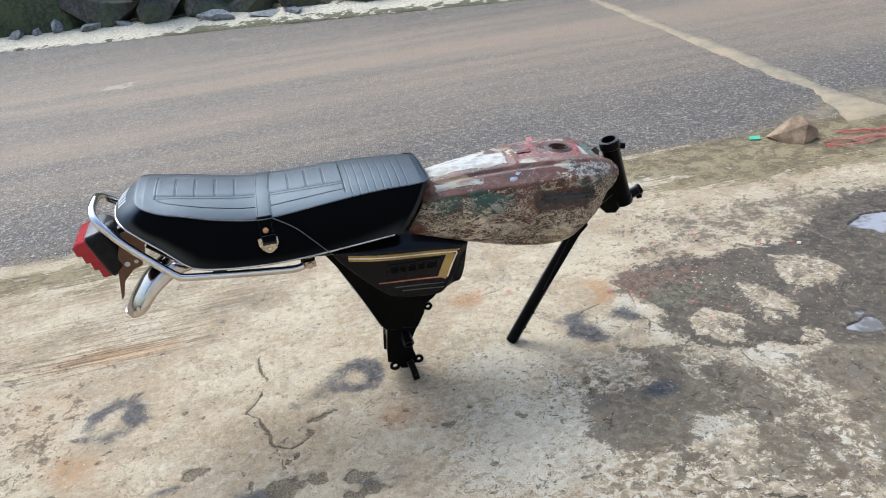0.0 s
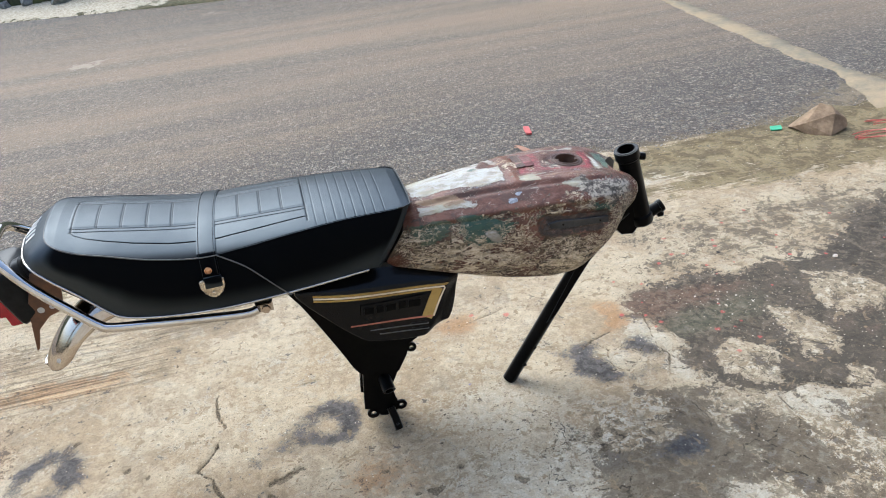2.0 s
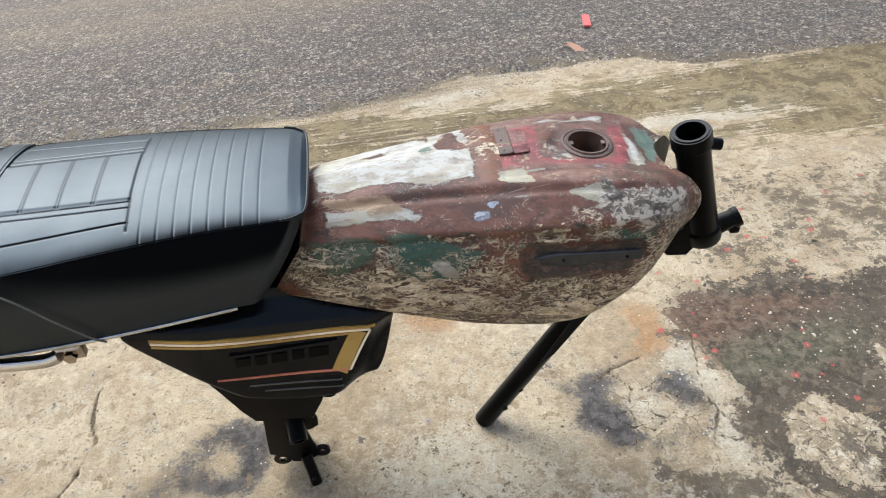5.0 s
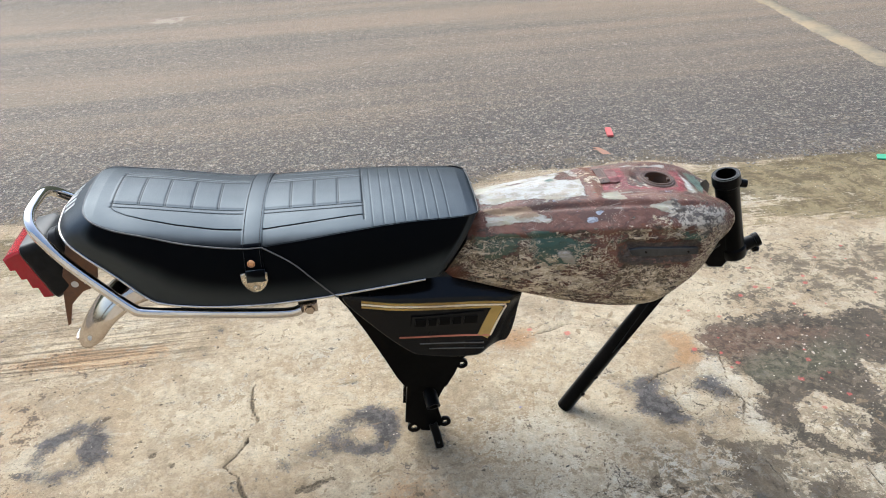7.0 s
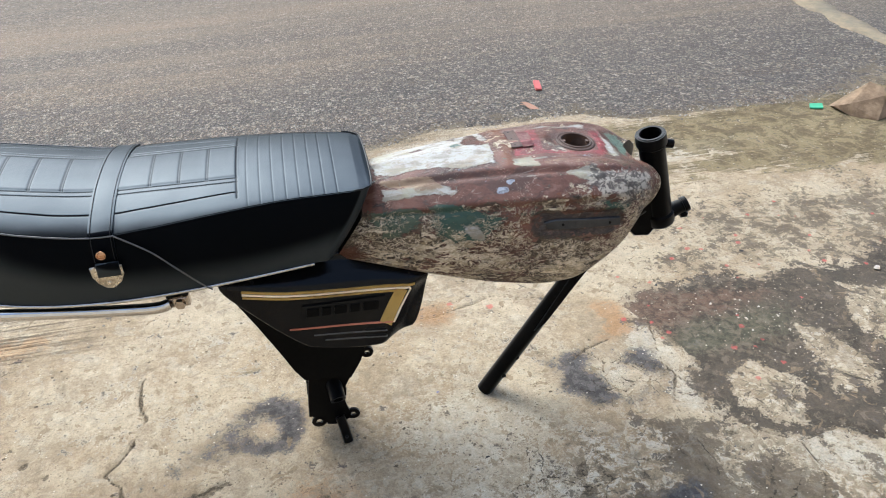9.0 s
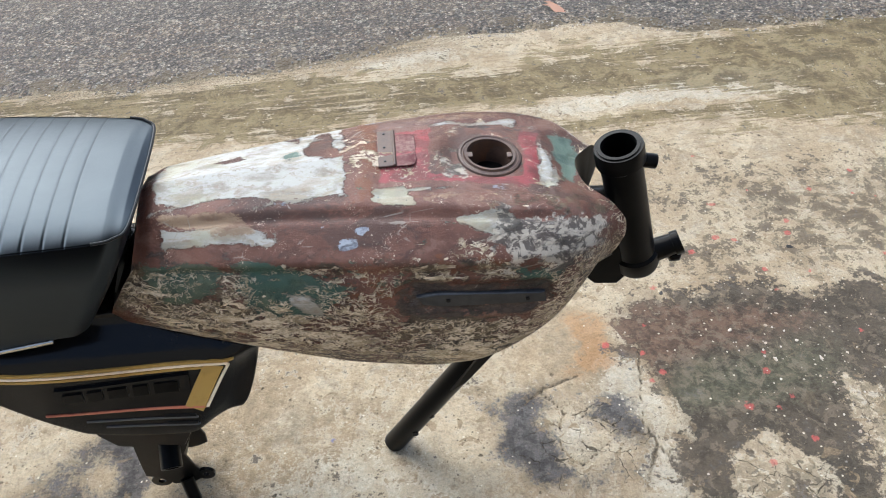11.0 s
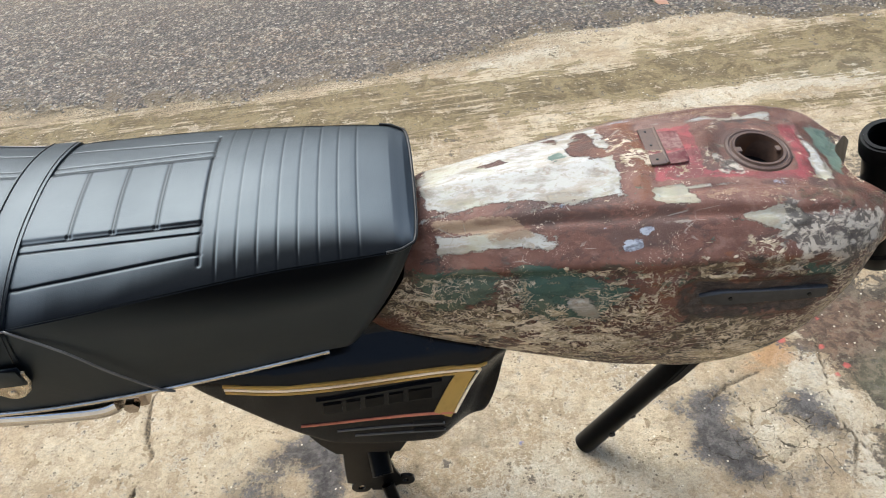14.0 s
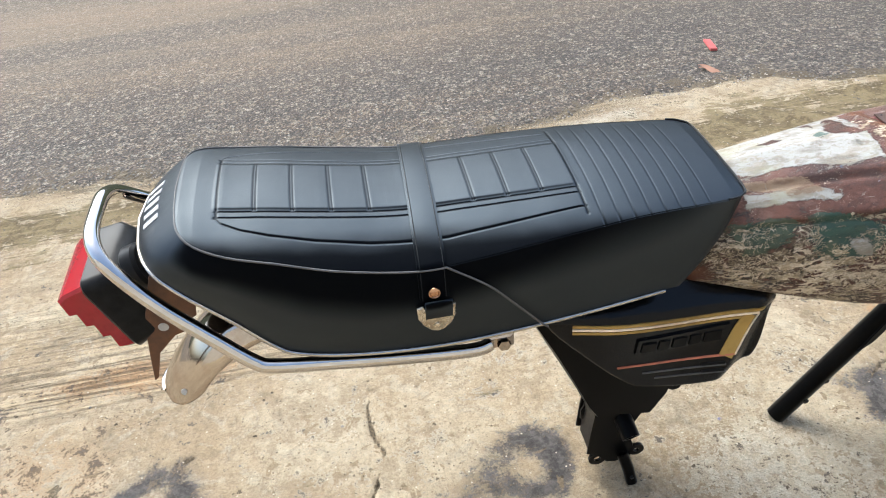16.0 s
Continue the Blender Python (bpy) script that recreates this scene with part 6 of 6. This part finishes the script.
# piping round the rear cushion, running down the flank in front of the strap
rear_pipe = edge_l[edge_l[:, 0] < 0.085] * (1, 1.012, 1) + (0, 0.0005, -0.001)
fl = spline([tuple(rear_pipe[0]), (0.125, 0.1455, 0.572), (0.155, 0.149, 0.540), (0.186, 0.1455, 0.500), (0.198, 0.140, 0.484)], 8)
whole = np.concatenate([fl[::-1], rear_pipe[1:]])
whole = np.concatenate([whole * (1, -1, 1), whole[-2::-1]])
part("piping", tube(whole, 0.0013, 8), PIPING, seat, "thin grey piping")
front_pipe = edge_l[edge_l[:, 0] > 0.43]
front_pipe = np.concatenate([(front_pipe * (1, -1, 1))[::-1], front_pipe[1:]]) * (1.002, 1.01, 1)
part("front_piping", tube(front_pipe, 0.0016, 8), RUBBER, seat)
# bright trim along the lower edge
tr = base_l[base_l[:, 0] < 0.356]
tr = tr[4:] * (1, 1.012, 1) if len(tr) > 10 and tr[0, 1] < 0.05 else tr * (1, 1.012, 1)
tr = np.concatenate([tr * (1, -1, 1), tr[-2::-1]]) - (0, 0, 0.001)
part("lower_trim", tube(tr, 0.0025, 10), TRIM, seat, "bright metal edge trim")


# strap across the cushion
def section_at(x, lift=0.0022, bottom=0.566):
    """The seat's outline across, from the right flank over the top to the left flank."""
    w_ = np.interp(x, xs, wid)
    i = np.argmin(np.abs(lev[-1][:nb // 2, 0] - x))
    pts = []
    bw, bz = np.interp(x, base_l[::-1, 0], base_l[::-1, 1]), np.interp(x, base_l[::-1, 0], base_l[::-1, 2])
    e_ = np.interp(x, xs, ez)
    for z in np.linspace(bottom, e_ - 0.004, 10):
        t = (z - bz) / (e_ - bz)
        pts.append((bw + (w_ - bw) * t + 0.007 * math.sin(math.pi * min(max(t, 0), 1)) ** 0.9 + lift, z))
    for y in np.linspace(w_ * 0.985, 0, 22):
        pts.append((y + lift * y / w_, seat_top(x, y) + lift))
    return resample(np.array(pts), 60)


sec_a, sec_b = section_at(0.052), section_at(0.087)
ln = []
for sec, x0 in ((sec_a, 0.0515), (sec_b, 0.0855)):
    r = np.stack([np.full(len(sec), x0), -sec[:, 0], sec[:, 1]], -1)
    ln.append(np.concatenate([r, (r * (1, -1, 1))[-2::-1]]))
skew = np.linspace(-0.006, 0.006, len(ln[0]))[:, None] * (1, 0, 0)
a, b = ln[0] + skew, ln[1] + skew
c0 = np.array([0.07, 0, 0.52])
inn = lambda q: q - 0.0035 * (q - (q * (1, 0, 0) + (0, 0, 0.52))) / np.linalg.norm(q - (q * (1, 0, 0) + (0, 0, 0.52)), axis=1)[:, None]
P = np.stack([inn(a), a + (-0.0, 0, 0), a * 0.85 + b * 0.15, a * 0.5 + b * 0.5, a * 0.15 + b * 0.85, b, inn(b)], 1)
P[:, 2:5] += 0.0006 * (P[:, 2:5] - c0) / np.linalg.norm(P[:, 2:5] - c0, axis=-1, keepdims=True)
v, f = grid(P, close_v=True)
m = len(v)
strap = part("strap", (v, f.tolist() + [list(range(7)), list(range(m - 7, m))]), VINYL, seat, "black vinyl passenger strap", angle=40)
for q, sgn in ((a, 1), (b, -1)):
    line = q + (sgn * 0.0035, 0, 0) + 0.0008 * (q - c0) / np.linalg.norm(q - c0, axis=1)[:, None]
    part("strap_stitch", tube(line[::2], 0.0006, 6), RUBBER, seat)
for s in (-1, 1):
    yb = 0.1525
    shield = [(q0, q1 + 0.005) for q0, q1 in [(0.040, 0.556), (0.047, 0.558), (0.048, 0.553), (0.077, 0.552), (0.078, 0.557), (0.085, 0.556), (0.0845, 0.540), (0.079, 0.528), (0.070, 0.5195), (0.0625, 0.517), (0.055, 0.5195), (0.046, 0.528), (0.0405, 0.540)]]
    part("buckle", plate(shield, s * (yb - 0.001), s * (yb + 0.0022), 0.0010), BUCKLE, seat, "worn metal strap buckle")
    part("buckle_screw", turned([(0.0042, 0), (0.0040, 0.0016), (0.0022, 0.0026)], (0.0625, s * (yb + 0.002), 0.5325), (0, s, 0), 16), BUCKLE, seat)
    part("rivet", turned([(0.0070, 0), (0.0068, 0.0014), (0.0052, 0.0022), (0.0046, 0.0012), (0.0030, 0.0020)], (0.0620, s * (yb + 0.0020), 0.5820), (0, s, 0.12), 22), BRASS, seat, "copper-coloured rivet")
    tail_ = plate([(0.050, 0.568), (0.082, 0.568), (0.081, 0.5445), (0.049, 0.5445)], s * (yb - 0.001), s * (yb + 0.0045), 0.0012)
    part("strap_end", tail_, VINYL, seat)
# plain bars where the rear print stands
lo, hi = lev[4], lev[9]
back = np.argmin(lev[0][:, 0])
for i in range(5):
    y0 = -0.040 + i * 0.0172
    cells_ = []
    for yy in (y0, y0 + 0.0085):
        col_ = []
        for row in (4, 9):
            band_ = lev[row]
            rear_pts = band_[band_[:, 0] < -0.12]
            o = np.argsort(rear_pts[:, 1])
            xx, zz = np.interp(yy, rear_pts[o, 1], rear_pts[o, 0]), np.interp(yy, rear_pts[o, 1], rear_pts[o, 2])
            col_.append((xx, yy, zz))
        cells_.append(col_)
    (p0, p1), (p2, p3) = np.array(cells_)
    nrm = np.cross(p1 - p0, p2 - p0)
    nrm = nrm / np.linalg.norm(nrm)
    nrm = nrm if nrm[0] < 0 else -nrm
    quad = np.array([p0, p1, p3, p2])
    v = np.concatenate([quad - nrm * 0.001, quad + nrm * 0.0012])
    part("print_bar", (v, [[0, 1, 2, 3], [4, 5, 6, 7], [0, 1, 5, 4], [1, 2, 6, 5], [2, 3, 7, 6], [3, 0, 4, 7]]), WHITE, seat, smooth=False)

# -- grab rail --
rail_half = [(0.128, 0.128, 0.459), (0.105, 0.132, 0.457), (0.03, 0.136, 0.468), (-0.07, 0.136, 0.482), (-0.135, 0.135, 0.491), (-0.158, 0.131, 0.500), (-0.20, 0.117, 0.536), (-0.25, 0.099, 0.582), (-0.288, 0.080, 0.622), (-0.304, 0.064, 0.642), (-0.311, 0.038, 0.653), (-0.312, 0.0, 0.655)]
rl = spline(rail_half, 8)
rl = np.concatenate([rl * (1, -1, 1), rl[-2::-1]])
rail = part("grab_rail", tube(rl, 0.0092, 20), CHROME, bike, "chromed tubular grab rail round the tail")
for s in (-1, 1):
    part("mount_lug", joined(block(0.124, 0.158, s * 0.112, s * 0.130, 0.449, 0.470, 0.003), tube([(0.144, s * 0.128, 0.459), (0.144, s * 0.137, 0.459)], 0.0085, 6)), STEEL, rail, "grey bolt lug")
    part("spacer_block", block(-0.075, -0.045, s * 0.120, s * 0.137, 0.480, 0.4935, 0.002), RUBBER, rail)

# -- mudguard --
arc = spline([(-0.02, 0, 0.50), (-0.10, 0, 0.515), (-0.18, 0, 0.502), (-0.245, 0, 0.460), (-0.290, 0, 0.410), (-0.318, 0, 0.366)], 8)
ang = np.linspace(-1.25, 1.25, 25)
tang = np.gradient(arc, axis=0)
tang /= np.linalg.norm(tang, axis=1)[:, None]
outn = np.stack([-(-tang[:, 2]) * -1, 0 * tang[:, 0], -tang[:, 0]], -1)
outn = np.stack([tang[:, 2], 0 * tang[:, 0], -tang[:, 0]], -1)
outn *= np.where(outn[:, :1] * -1 + outn[:, 2:3] > 0, 1, -1)
rows = []
for i in range(len(arc)):
    tip = (len(arc) - 1 - i) / 10.0
    k = min(1.0, (0.25 + 0.75 * math.sqrt(max(0.0, 1 - (1 - min(tip, 1)) ** 2))))
    rows.append([arc[i] + np.array((0, 0.064 * math.sin(a_ * k), 0)) + outn[i] * (0.064 * math.cos(a_ * k) - 0.064) for a_ in ang])
R = np.array(rows)
inner = R - np.stack([np.array([outn[i] * math.cos(a_) + np.array((0, math.sin(a_), 0)) for a_ in ang]) for i in range(len(arc))]) * 0.0016
v, f = grid(np.concatenate([R, inner[:, ::-1]], 1), close_v=True)
guard = part("mudguard", (v, f), STEEL, bike, "short polished steel rear mudguard")
gl = np.concatenate([R[-1]])
part("mudguard_lip", tube(gl, 0.0022, 8), CHROME, guard)
# white discs painted for the brightness seen through two holes
for s in (-1, 1):
    part("guard_hole_light", turned([(0.005, 0), (0.0048, 0.001)], R[-7, 3 if s < 0 else -4] - np.array((0, 0, 0)), np.array((-0.3, s, 0.2)), 14), WHITE, guard)

# -- tail lamp --
bk = part("lamp_bracket", plate([(-0.232, 0.60), (-0.262, 0.595), (-0.288, 0.525), (-0.298, 0.470), (-0.305, 0.425), (-0.299, 0.430), (-0.285, 0.472), (-0.258, 0.498), (-0.236, 0.505), (-0.232, 0.522), (-0.225, 0.525), (-0.218, 0.56)], -0.060, -0.057, 0.0008), RUST, bike, "rusty pointed lamp bracket plate")
part("lamp_bracket", plate([(-0.232, 0.60), (-0.262, 0.595), (-0.288, 0.525), (-0.298, 0.470), (-0.285, 0.472), (-0.258, 0.498), (-0.236, 0.505), (-0.218, 0.56)], 0.057, 0.060, 0.0008), RUST, bike)
# solid white discs imitate daylight showing through the bracket's holes
for hx, hz, hr in ((-0.268, 0.515, 0.0065), (-0.247, 0.518, 0.005)):
    part("bracket_hole_light", turned([(hr, 0), (hr * 0.96, 0.0006)], (hx, -0.060, hz), (0, -1, 0), 16), WHITE, bk)
lamp_axis = np.array((-0.945, 0, -0.325))
lamp_axis /= np.linalg.norm(lamp_axis)
lamp_up = np.array((-0.325, 0, 0.945))
lamp_up /= np.linalg.norm(lamp_up)


def lamp_ring(d, hw, hh, up=0.0, r=0.25, n=8):
    c = np.array((-0.256, 0, 0.568)) + lamp_axis * d + lamp_up * up
    out = []
    for qx, qz, a0 in ((1, 1, 0), (-1, 1, 90), (-1, -1, 180), (1, -1, 270)):
        rr = r * hh
        for a_ in np.linspace(0, 90, n):
            t = radians(a0 + a_)
            out.append(c + np.array((0, 1, 0)) * (qx * (hw - rr) + rr * math.cos(t)) + lamp_up * (qz * (hh - rr) + rr * math.sin(t)))
    return out


body_rings = np.array([lamp_ring(-0.01, 0.022, 0.02, 0.0), lamp_ring(0.0, 0.030, 0.028, 0.0), lamp_ring(0.02, 0.036, 0.034, 0), lamp_ring(0.024, 0.048, 0.044, -0.002), lamp_ring(0.038, 0.060, 0.054, -0.002), lamp_ring(0.070, 0.063, 0.059, -0.003), lamp_ring(0.074, 0.060, 0.056, -0.003)])
v, f = grid(body_rings, close_v=True)
m, k = len(v), body_rings.shape[1]
lamp = part("tail_lamp", (v, f.tolist() + [list(range(k)), list(range(m - k, m))]), RUBBER, bike, "black tail lamp housing with a red lens", angle=40)
tiers = [(0.064, 0.052), (0.098, 0.051)]
for i in range(4):
    tiers += [(0.1080 - 0.0062 * i, 0.047 - 0.0255 * i), (0.1110 - 0.0062 * i, 0.0260 - 0.0255 * i), (0.1020 - 0.0062 * i, 0.0230 - 0.0255 * i)]
tiers += [(0.064, -0.057)]
origin = np.array((-0.256, 0, 0.568))
lens_line = [tuple((origin + lamp_axis * d + lamp_up * u)[[0, 2]]) for d, u in tiers]
part("lens", plate(lens_line, -0.0585, 0.0585, 0.003), RED, lamp, "ribbed red lamp lens", angle=25)
part("rubber_collar", turned([(0.026, -0.012), (0.030, -0.008), (0.030, 0.006), (0.026, 0.010)], (-0.282, -0.02, 0.582), lamp_axis, 24), RUBBER, lamp)

# ---- loose things on the ground ----
def faceted_rock(points, seed):
    """A broken stone: the hull of its corners, edges chipped and faces uneven."""
    bm = bmesh.new()
    for p in points:
        bm.verts.new(p)
    bmesh.ops.convex_hull(bm, input=bm.verts)
    loose = [q for q in bm.verts if not q.link_faces]
    bmesh.ops.delete(bm, geom=loose, context="VERTS")
    bmesh.ops.triangulate(bm, faces=bm.faces[:])
    bmesh.ops.subdivide_edges(bm, edges=bm.edges[:], cuts=2, use_grid_fill=True)
    bm.verts.index_update()
    v = np.array([q.co for q in bm.verts])
    f = [[q.index for q in face.verts] for face in bm.faces]
    bm.free()
    v = v + 0.004 * np.stack([fbm(v[:, 0] * 24 + v[:, 2] * 13, v[:, 1] * 24 + k, 3, seed + k) for k in range(3)], -1)
    return v, f


thing("rock", faceted_rock([(-0.116, 0.028, 0.0), (-0.101, -0.019, 0.018), (-0.028, -0.069, 0.0), (0.046, -0.078, 0.003), (0.111, 0.0, 0.018), (0.092, 0.055, 0.0), (0.019, 0.092, 0.0), (-0.065, 0.078, 0.0), (-0.051, -0.046, 0.045), (0.0, 0.032, 0.106), (0.042, 0.019, 0.1), (0.057, -0.02, 0.079), (0.103, 0.011, 0.049)], 9),
      ROCK, "brown angular rock lying at the road edge", "rock", pose(2.40, 2.905, -0.003, 0, 0, -35), smooth=False)
thing("plastic_scrap", block(-0.022, 0.022, -0.017, 0.017, 0, 0.007, 0.002), GREENBIT, "crumpled green plastic scrap beside the rock", "litter", pose(2.262, 2.985, 0.003, 9, -5, -28))
thing("plastic_scrap", block(-0.052, 0.052, -0.014, 0.014, 0, 0.008, 0.002), REDBIT, "flat red plastic scrap lying on the asphalt", "litter", pose(1.345, 3.487, 0.009, 3, 2, 78))
lf = spline([(-0.04, 0), (-0.015, 0.018), (0.012, 0.014), (0.03, 0.022), (0.022, 0.004), (0.045, -0.004), (0.012, -0.012), (-0.02, -0.016)], 5, closed=True)
lv = np.array([(x, y, 0.002 + 0.006 * math.sin(x * 60)) for x, y in lf])
lv = np.concatenate([lv, lv + (0, 0, 0.0015)])
n = len(lf)
thing("leaf", (lv, [list(range(n))[::-1], list(range(n, 2 * n))] + [[i, (i + 1) % n, n + (i + 1) % n, n + i] for i in range(n)]), LEAF, "dry curled brown leaf on the asphalt edge", "leaf", pose(1.25, 3.295, 0.009, 0, 0, 130))
for i, (px, py, size, mat_, text) in enumerate(((1.769, 2.017, 0.020, CHIP, "pale flat chip of stone beside the puddle"), (1.286, 1.990, 0.009, CHIP, "pale yellowish pebble on the damp concrete"),
                                              (1.415, 1.906, 0.010, CHIP, "white angular stone chip on the damp concrete"), (1.484, 2.184, 0.013, DARKSTONE, "dark pebble lying on the concrete"),
                                              (0.628, 1.655, 0.008, DARKSTONE, "dark pebble lying on the concrete"), (1.195, 2.098, 0.009, DARKSTONE, "dark pebble lying on the concrete"),
                                              (1.337, 1.917, 0.009, CHIP, "white angular stone chip on the damp concrete"))):
    thing("pebble", boulder((size * 0.8, size * 0.5, size * 0.34), 130 + i, 0.6, 2, 16, 0.35, 0.75), mat_, text, "pebble", pose(px, py, size * 0.14 - 0.001, 0, 0, 50 * i), smooth=False, group="loose pebbles")
rs = np.random.RandomState(8)
twine = tagged(new("twine"), "tangled pink plastic twine on the ground beside the rock", "twine")
for i in range(9):
    pts, upper = [], i % 2
    for t in np.linspace(0, 1, 9):
        x = (2.60 if upper else 2.44) + 0.62 * t
        y = (2.85 - 0.20 * t if upper else 2.73 - 0.02 * t) + 0.028 * math.sin(5 * t + 1.7 * i) + rs.uniform(-0.010, 0.010)
        pts.append((x, y, 0.004 + 0.003 * (i // 2) + 0.004 * rs.rand()))
    part("strand", tube(spline(pts, 5), 0.0019, 7), TWINE, twine)
for cx, cy in ((2.60, 2.74), (2.72, 2.79)):
    loop = [(cx + 0.030 * math.cos(a) * (1 + 0.3 * math.sin(3 * a)), cy + 0.022 * math.sin(a), 0.012 + 0.006 * math.cos(2 * a)) for a in np.linspace(0, 5.4, 9)]
    part("strand", tube(spline(loop, 5), 0.0018, 7), TWINE, twine)


def scatter(name, count, seed, place, size, mat_, label, category):
    rs = np.random.RandomState(seed)
    shapes = [boulder((1, 0.8, 0.55), 60 + i, 0.4, 1, 6) for i in range(6)]
    vs_, fs_, at = [], [], 0
    for i in range(count):
        x, y, z = place(rs)
        v, f = shapes[i % 6]
        s, c, d = size(rs), math.cos(i * 2.4), math.sin(i * 2.4)
        q = v * s
        q = np.stack([q[:, 0] * c - q[:, 1] * d + x, q[:, 0] * d + q[:, 1] * c + y, q[:, 2] + z + s * 0.3], -1)
        vs_.append(q)
        fs_.append(np.array(f) + at)
        at += len(v)
    return thing(name, (np.concatenate(vs_), np.concatenate(fs_)), mat_, label, category, smooth=False, kind="stuff")


def road_edge(rs):
    x = rs.uniform(-1.6, 3.4)
    d = abs(rs.normal(0.16, 0.16))
    return x, np.interp(x, rx, edge) + d, 0.0055


def forecourt(rs):
    return rs.normal(1.40, 0.15), rs.normal(1.93, 0.13), -0.002


def anywhere(rs):
    return rs.uniform(-0.9, 2.2), rs.uniform(1.25, 2.95), -0.001


scatter("gravel", 3000, 21, road_edge, lambda r: 0.0022 + 0.0045 * r.rand() ** 3, PEBBLE, "loose grey gravel along the asphalt edge", "gravel")
scatter("road_chips", 1500, 24, road_edge, lambda r: 0.0015 + 0.0036 * r.rand() ** 2, CHIP, "small pale stone chips along the asphalt edge", "chips")
scatter("chips", 190, 22, forecourt, lambda r: 0.0013 + 0.0028 * r.rand() ** 3, CHIP, "small pale stone chips on the damp concrete", "chips")
scatter("grit", 160, 23, anywhere, lambda r: 0.0015 + 0.003 * r.rand() ** 3, PEBBLE, "scattered grit on the concrete", "grit")
